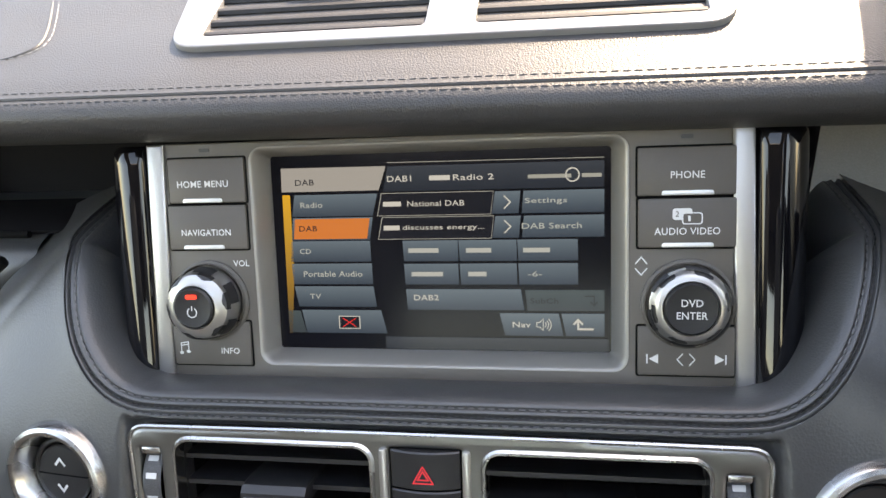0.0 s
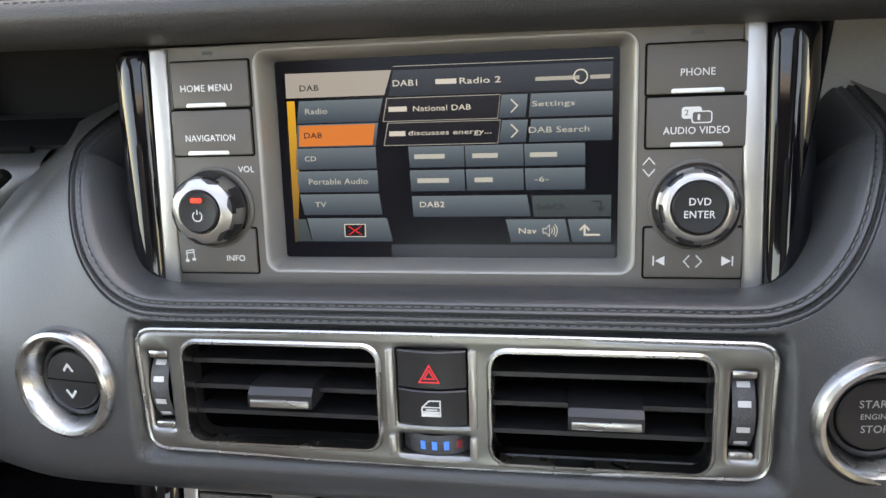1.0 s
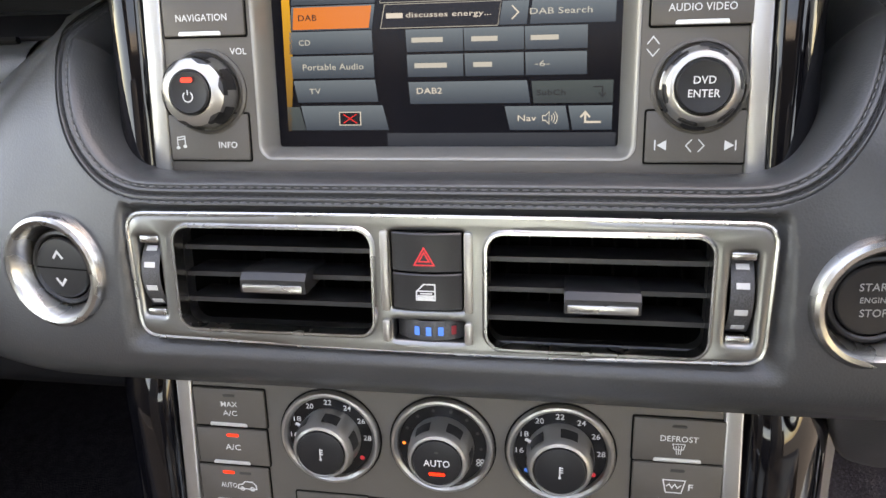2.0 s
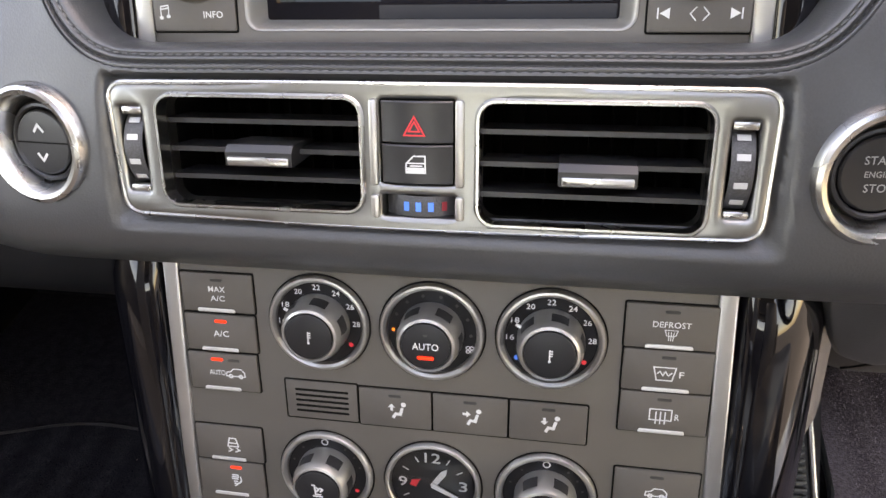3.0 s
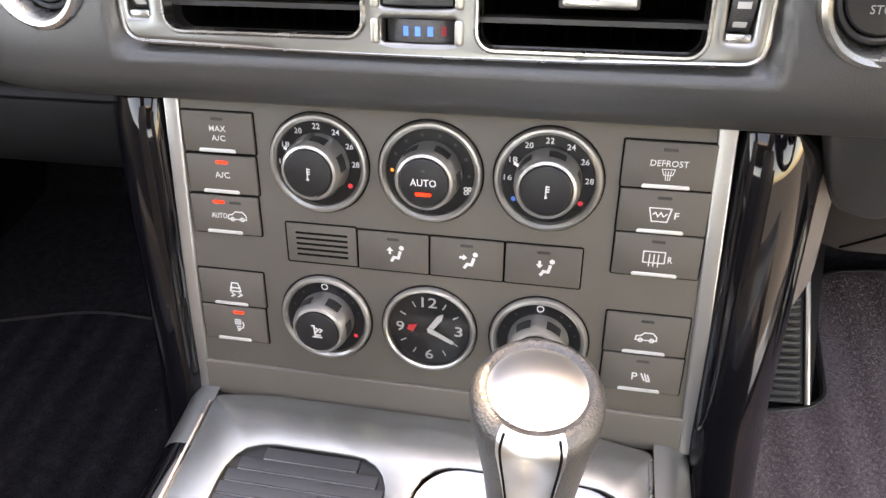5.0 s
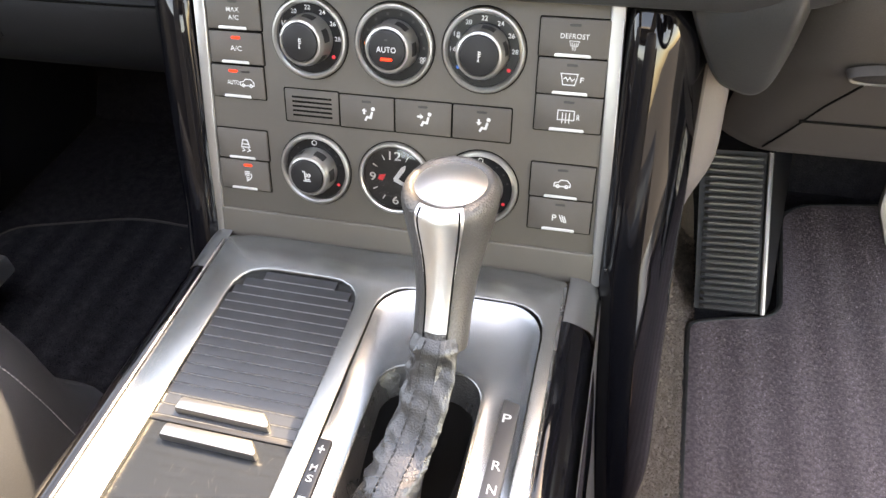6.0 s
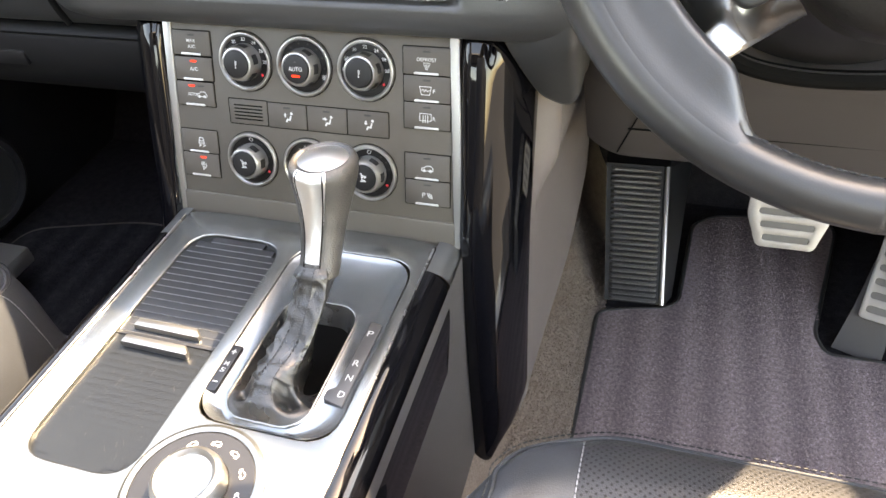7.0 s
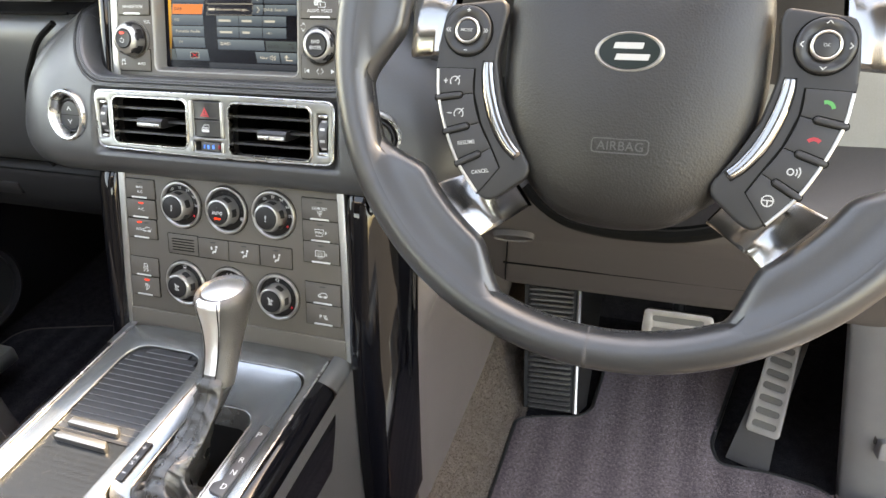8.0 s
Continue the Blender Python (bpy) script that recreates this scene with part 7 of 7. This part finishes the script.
# leather wrap that hangs beside the column
def pad_return():
    low = spline([(0.176, 0, 0.507), (0.187, 0, 0.477), (0.202, 0, 0.446), (0.215, 0, 0.436), (0.227, 0, 0.433), (0.236, 0, 0.442), (0.2405, 0, 0.466)], 31)
    rows = []
    for k, p in enumerate(low):
        edge = max(0.0, (p.x - 0.229) / 0.0115)
        back = 0.010 * edge * edge
        row = [Vector((p.x, 0.2420 + back, 0.545)), Vector((p.x, 0.2425 + back, 0.512))]
        if p.z < 0.505:
            row[1].z = 0.5 * (0.545 + p.z) + 0.012
        face = lambda z: 0.2440 + 0.42 * max(0.0, 0.512 - z) + back
        row += [Vector((p.x, face(p.z + 0.010), p.z + 0.010)), Vector((p.x, face(p.z) + 0.002, p.z + 0.002)), Vector((p.x, face(p.z) + 0.007, p.z)), Vector((p.x, face(p.z) + 0.03, p.z + 0.004)), Vector((p.x, face(p.z) + 0.10, p.z + 0.02))]
        rows.append(spline(row, 30))
    last = rows[-1]
    for dx, dy in ((0.0010, 0.004), (0.0012, 0.012), (0.0005, 0.04), (0.0, 0.10)):
        rows.append([q + Vector((dx, dy, 0)) for q in last])
    return skin(rows)


solid("pad_return", pad_return(), LEATHER, "black leather return of the dashboard pad beside the column", "dashboard pad", angle=70)

solid("instrument_cowl", skin([[Vector((x, y + 0.25 * abs((x - 0.42) / 0.22) ** 4 * 0.1, z - 0.03 * abs((x - 0.42) / 0.2) ** 3)) for y, z in ((0.30, 0.62), (0.275, 0.68), (0.265, 0.74), (0.27, 0.80), (0.295, 0.845), (0.36, 0.868), (0.5, 0.86))] for x in np.linspace(0.22, 0.565, 17)]), LEATHER, "black leather instrument cowl behind the steering wheel", "instrument cowl", angle=70)

# taupe side panel between the gloss column and the footwell
def edge_x(z):
    """Where the gloss column ends at that height."""
    return 0.1965 + 0.022 * max(-0.02, 0.39 - z)


def edge_y(z):
    return 0.274 + 0.26 * (z - 0.39)


def tunnel_panel(far, n, low, top, m, out):
    rows = []
    for i in range(n):
        d = far * (i / (n - 1)) ** 1.7
        row = []
        for j in range(m):
            z = top(d) + (low(d) - top(d)) * j / (m - 1)
            row.append(Vector((edge_x(z) - 0.003 + out(d, z), edge_y(z) + d, z)))
        rows.append(row)
    return skin(rows)


def ease(f):
    f = min(1.0, max(0.0, f))
    return f * f * (3 - 2 * f)


def crease(d):
    return 0.318 - 0.010 * ease(d / 0.15)


def panel_foot(d):
    return 0.080 + 0.16 * max(0.0, d - 0.10)


def upper_out(d, z):
    return (0.005 + 0.020 * ease((z - 0.315) / 0.06)) * ease(d / 0.034) - 0.006 * ease((z - 0.44) / 0.08)


def lower_out(d, z):
    return 0.005 * ease(d / 0.034) - 0.003 * ease((crease(d) - z) / 0.04) * ease(d / 0.03) + 0.014 * ease((d - 0.05) / 0.25)


side_panel = thing("tunnel_side_panel", Matrix(), "taupe moulded plastic panel along the tunnel side", "trim panel")
part("upper_panel", tunnel_panel(0.42, 44, crease, lambda d: 0.53, 22, lambda d, z: upper_out(d, z) + 0.014 * ease((d - 0.05) / 0.25)), TAUPE, side_panel, angle=60)
part("lower_panel", tunnel_panel(0.42, 44, panel_foot, crease, 16, lower_out), TAUPE, side_panel, angle=60)

# dead pedal
rest = thing("foot_rest", Matrix(), "ribbed black rubber foot rest with a silver edge", "foot rest")
ra, rb, rc, rd = Vector((0.268, 0.478, 0.002)), Vector((0.352, 0.483, 0.002)), Vector((0.335, 0.615, 0.150)), Vector((0.246, 0.590, 0.165))
_nrm = (rb - ra).cross(rd - ra).normalized()
part("base", skin([[ra, rb], [rd, rc], [rd - _nrm * 0.03 + Vector((0, 0.03, 0)), rc - _nrm * 0.03 + Vector((0, 0.03, 0))]]), GLOVE, rest)
part("flank", skin([[rb, rc], [rb + Vector((0.010, 0.03, -0.01)), rc + Vector((0.030, 0.05, -0.01))]]), DARK, rest)
for _k in range(24):
    f = (_k + 0.6) / 24.6
    a, b = ra.lerp(rd, f), rb.lerp(rc, f)
    part("rib", tube([a.lerp(b, 0.09) + _nrm * 0.0012, a.lerp(b, 0.12) + _nrm * 0.0046, a.lerp(b, 0.80) + _nrm * 0.0042, a.lerp(b, 0.84) + _nrm * 0.0012], 0.0023, 8), RIBRUBBER, rest)
part("edge", tube([ra.lerp(rb, 0.95) + _nrm * 0.001, rd.lerp(rc, 0.95) + _nrm * 0.001], 0.0032, 8), SATIN, rest, "silver edge strip")


def pedal(name, label, corners, slots, waist=0.0):
    """A steel pad with rubber-filled slots; corners bottom-left, bottom-right, top-right, top-left; a waist bulges the sides."""
    a, b, c, d = [Vector(p) for p in corners]
    ex = ((b - a) + (c - d)).normalized()
    n = (b - a).cross(d - a).normalized()
    ey = n.cross(ex)
    m = Matrix((ex, ey, n)).transposed().to_4x4()
    m.translation = (a + b + c + d) / 4
    t = thing(name, m, label, "pedal", "pedals")
    inv = m.inverted()
    la, lb, lc, ld = [(inv @ p).to_2d() for p in (a, b, c, d)]
    wl, wr = la.lerp(ld, 0.55) - Vector((waist, 0)), lb.lerp(lc, 0.55) + Vector((waist, 0))
    outline = [la, lb, wr, lc, ld, wl] if waist else [la, lb, lc, ld]
    out = round_corners([(p.x, p.y) for p in outline], 0.007, 4)
    holes = []
    lo, hi = min(la.y, lb.y), max(lc.y, ld.y)
    for k in range(slots):
        f = (k + 0.75) / (slots + 0.5)
        l, r = la.lerp(ld, f), lb.lerp(lc, f)
        more = waist * (1 - abs(f - 0.55) / 0.55)
        l, r = l - Vector((more, 0)), r + Vector((more, 0))
        p, q = l.lerp(r, 0.14), l.lerp(r, 0.86)
        h = (hi - lo) / (slots + 0.5) * 0.25
        holes.append(round_corners([(p.x, p.y - h), (q.x, q.y - h), (q.x, q.y + h), (p.x, p.y + h)], h * 0.95, 3))
    part("pad", slab(out, 0.0, 0.004, 0.0014, holes=holes), STEEL, t, "brushed steel pad")
    part("rubber", slab([(x * 0.97, y * 0.97) for x, y in out], -0.010, 0.0026), SLOTGREY, t, "grey rubber backing")
    return t


acc = pedal("accelerator", "long slotted steel accelerator pedal", [(0.590, 0.478, 0.040), (0.632, 0.462, 0.044), (0.657, 0.572, 0.150), (0.620, 0.586, 0.155)], 8)
part("base", skin([[Vector((-0.030, -0.130, -0.02)), Vector((0.030, -0.130, -0.02))], [Vector((-0.024, -0.07, -0.004)), Vector((0.024, -0.07, -0.004))], [Vector((-0.02, 0.08, -0.012)), Vector((0.02, 0.08, -0.012))]]), GREYPLASTIC, acc)
brk = pedal("brake_pedal", "slotted pale steel brake pedal with grey rubber slots", [(0.4505, 0.505, 0.117), (0.5200, 0.505, 0.117), (0.5290, 0.537, 0.188), (0.4355, 0.537, 0.188)], 4, 0.0085)
_inv = brk.matrix_basis.inverted()
part("arm", tube([_inv @ Vector(p) for p in ((0.482, 0.535, 0.165), (0.482, 0.590, 0.200), (0.482, 0.680, 0.300), (0.482, 0.800, 0.360), (0.482, 0.940, 0.380))], 0.009, 8), DARK, brk, "black pedal arm")


# ---- seats ----
def cushion(x0, x1, y_front, y_back, z_top, name, label):
    s = thing(name, Matrix(), label, "car seat", "front seats")
    rows = []
    xs = np.linspace(x0, x1, 33)
    for x in xs:
        f = (x - x0) / (x1 - x0)
        e = abs(2 * f - 1)
        bol = 0.022 * math.exp(-((e - 0.80) / 0.13) ** 2)
        edge = 1 - max(0.0, (e - 0.86) / 0.14) ** 2.4
        prof = []
        for y, z in ((y_front + 0.03, 0.14), (y_front + 0.005, 0.19), (y_front - 0.002, z_top - 0.06), (y_front - 0.012, z_top - 0.022), (y_front - 0.04, z_top - 0.004), (y_front - 0.08, z_top), (y_front - 0.2, z_top - 0.012), (y_back, z_top - 0.03)):
            yy = y - 0.135 * max(0.0, (e - 0.50) / 0.50) ** 2.0
            zz = 0.12 + (z - 0.12) * edge + bol * (1 if z > z_top - 0.05 else 0)
            zz -= 0.004 * math.exp(-((e - 0.61) / 0.025) ** 2) if z > z_top - 0.05 else 0.0
            prof.append(Vector((x, yy, zz)))
        rows.append(spline(prof, 36))
    low, high = int(0.195 * 32), int(0.805 * 32)
    part("cushion", merged(skin(rows[: low + 1]), skin(rows[high:])), SEAT_LEATHER, s, "smooth leather bolsters", angle=80)
    part("insert", skin(rows[low : high + 1]), PERFORATED, s, "perforated leather centre", angle=80)
    for r in (rows[low], rows[high], rows[low - 4], rows[high + 4]):
        seam([p + Vector((0, 0, 0.0006)) for p in r[6:]], GREY_THREAD, s, length=0.004, r=0.0006)
    for ia, ib, kf in ((3, 29, 15),):
        border = [rows[ia][k] for k in range(35, kf, -1)] + [rows[i][kf] for i in range(ia, ib + 1)] + [rows[ib][k] for k in range(kf, 36)]
        border = spline(border[::3], 160)
        part("piping", tube([p + Vector((0, 0.0004, 0.0004)) for p in border], 0.0016, 6), SEAT_LEATHER, s)
        for off in (-0.005, 0.005):
            c = Vector(((x0 + x1) / 2, (y_front + y_back) / 2, z_top))
            side = [p + (Vector((c.x, c.y, p.z)) - p).normalized() * off + Vector((0, 0, 0.0008)) for p in border]
            seam(side, THREAD, s, length=0.004, r=0.0006)
    base = box(x0 + 0.03, y_back, 0.02, x1 - 0.03, y_front - 0.03, 0.16, 0.02)
    part("base", base, DARK, s)
    part("backrest", box(x0 + 0.02, y_back - 0.16, 0.16, x1 - 0.02, y_back + 0.02, 0.95, 0.05, 4), SEAT_LEATHER, s)
    return s


cushion(-0.73, -0.198, 0.110, -0.45, 0.325, "front_seat", "black leather passenger seat with stitched bolsters")
cushion(0.185, 0.715, 0.045, -0.60, 0.335, "front_seat", "black perforated leather driver's seat")


# ---- side trim in the footwells ----
def kick_row(z):
    x, y = 0.712 - 0.17 * z, 0.420 - 0.05 * z
    return spline([(x + 0.05, y + 0.20, z), (x + 0.006, y + 0.05, z), (x, y + 0.012, z), (x + 0.006, y, z), (x + 0.030, y - 0.010, z), (x + 0.075, y - 0.012, z), (x + 0.12 + 0.17 * z, y + 0.03, z)], 31)


kick = thing("kick_panel", Matrix(), "grey moulded kick panel with a blue-grey release lever", "trim panel")
part("panel", skin([kick_row(z) for z in np.linspace(-0.01, 0.46, 20)]), KICKGREY, kick, angle=60)
part("release_lever", shifted(slab(rounded(-0.012, -0.016, 0.014, 0.012, 0.005), 0.0, 0.014, 0.004), pose(0.736, 0.404, 0.130, 80, 0, 6)), KICKGREY, kick, "blue-grey release lever")
part("lever_slot", shifted(slab(rounded(-0.014, -0.010, 0.016, 0.070, 0.004), 0.0, 0.0015, 0.0006), pose(0.734, 0.4045, 0.140, 84, 0, 6)), DARK, kick)
solid("sill_plate", box(0.742, -0.30, 0.004, 0.90, 0.398, 0.034, 0.006), SATIN, "brushed silver sill plate by the driver's door", "sill plate")
sill = solid("sill_plate", box(-0.70, 0.10, 0.055, -0.60, 0.325, 0.085, 0.006), SATIN, "brushed silver sill plate by the passenger door", "sill plate")
spk = thing("door_speaker", pose(-0.742, 0.40, 0.13, 90, 0, 90), "round dark door speaker grille", "speaker")
part("ring", lathe([(0.085, 0.0), (0.085, 0.012), (0.078, 0.016), (0.070, 0.012), (0.070, 0.002)], 48), DARK, spk)
part("grille", lathe([(0.070, 0.006), (0.04, 0.008), (0, 0.009)], 48), RUBBER, spk)


# the driver's door, swung open
door = thing("driver_door", pose(0.90, 0.50, 0.0, 0, 0, -14), "open driver's door with a plain grey inner panel", "car door")
part("shell", box(0.0, -0.02, 0.0, 1.0, 0.06, 0.70, 0.02), PAINT, door)
part("inner_panel", box(0.03, -0.045, 0.05, 0.97, -0.015, 0.66, 0.012), GREYPLASTIC, door)
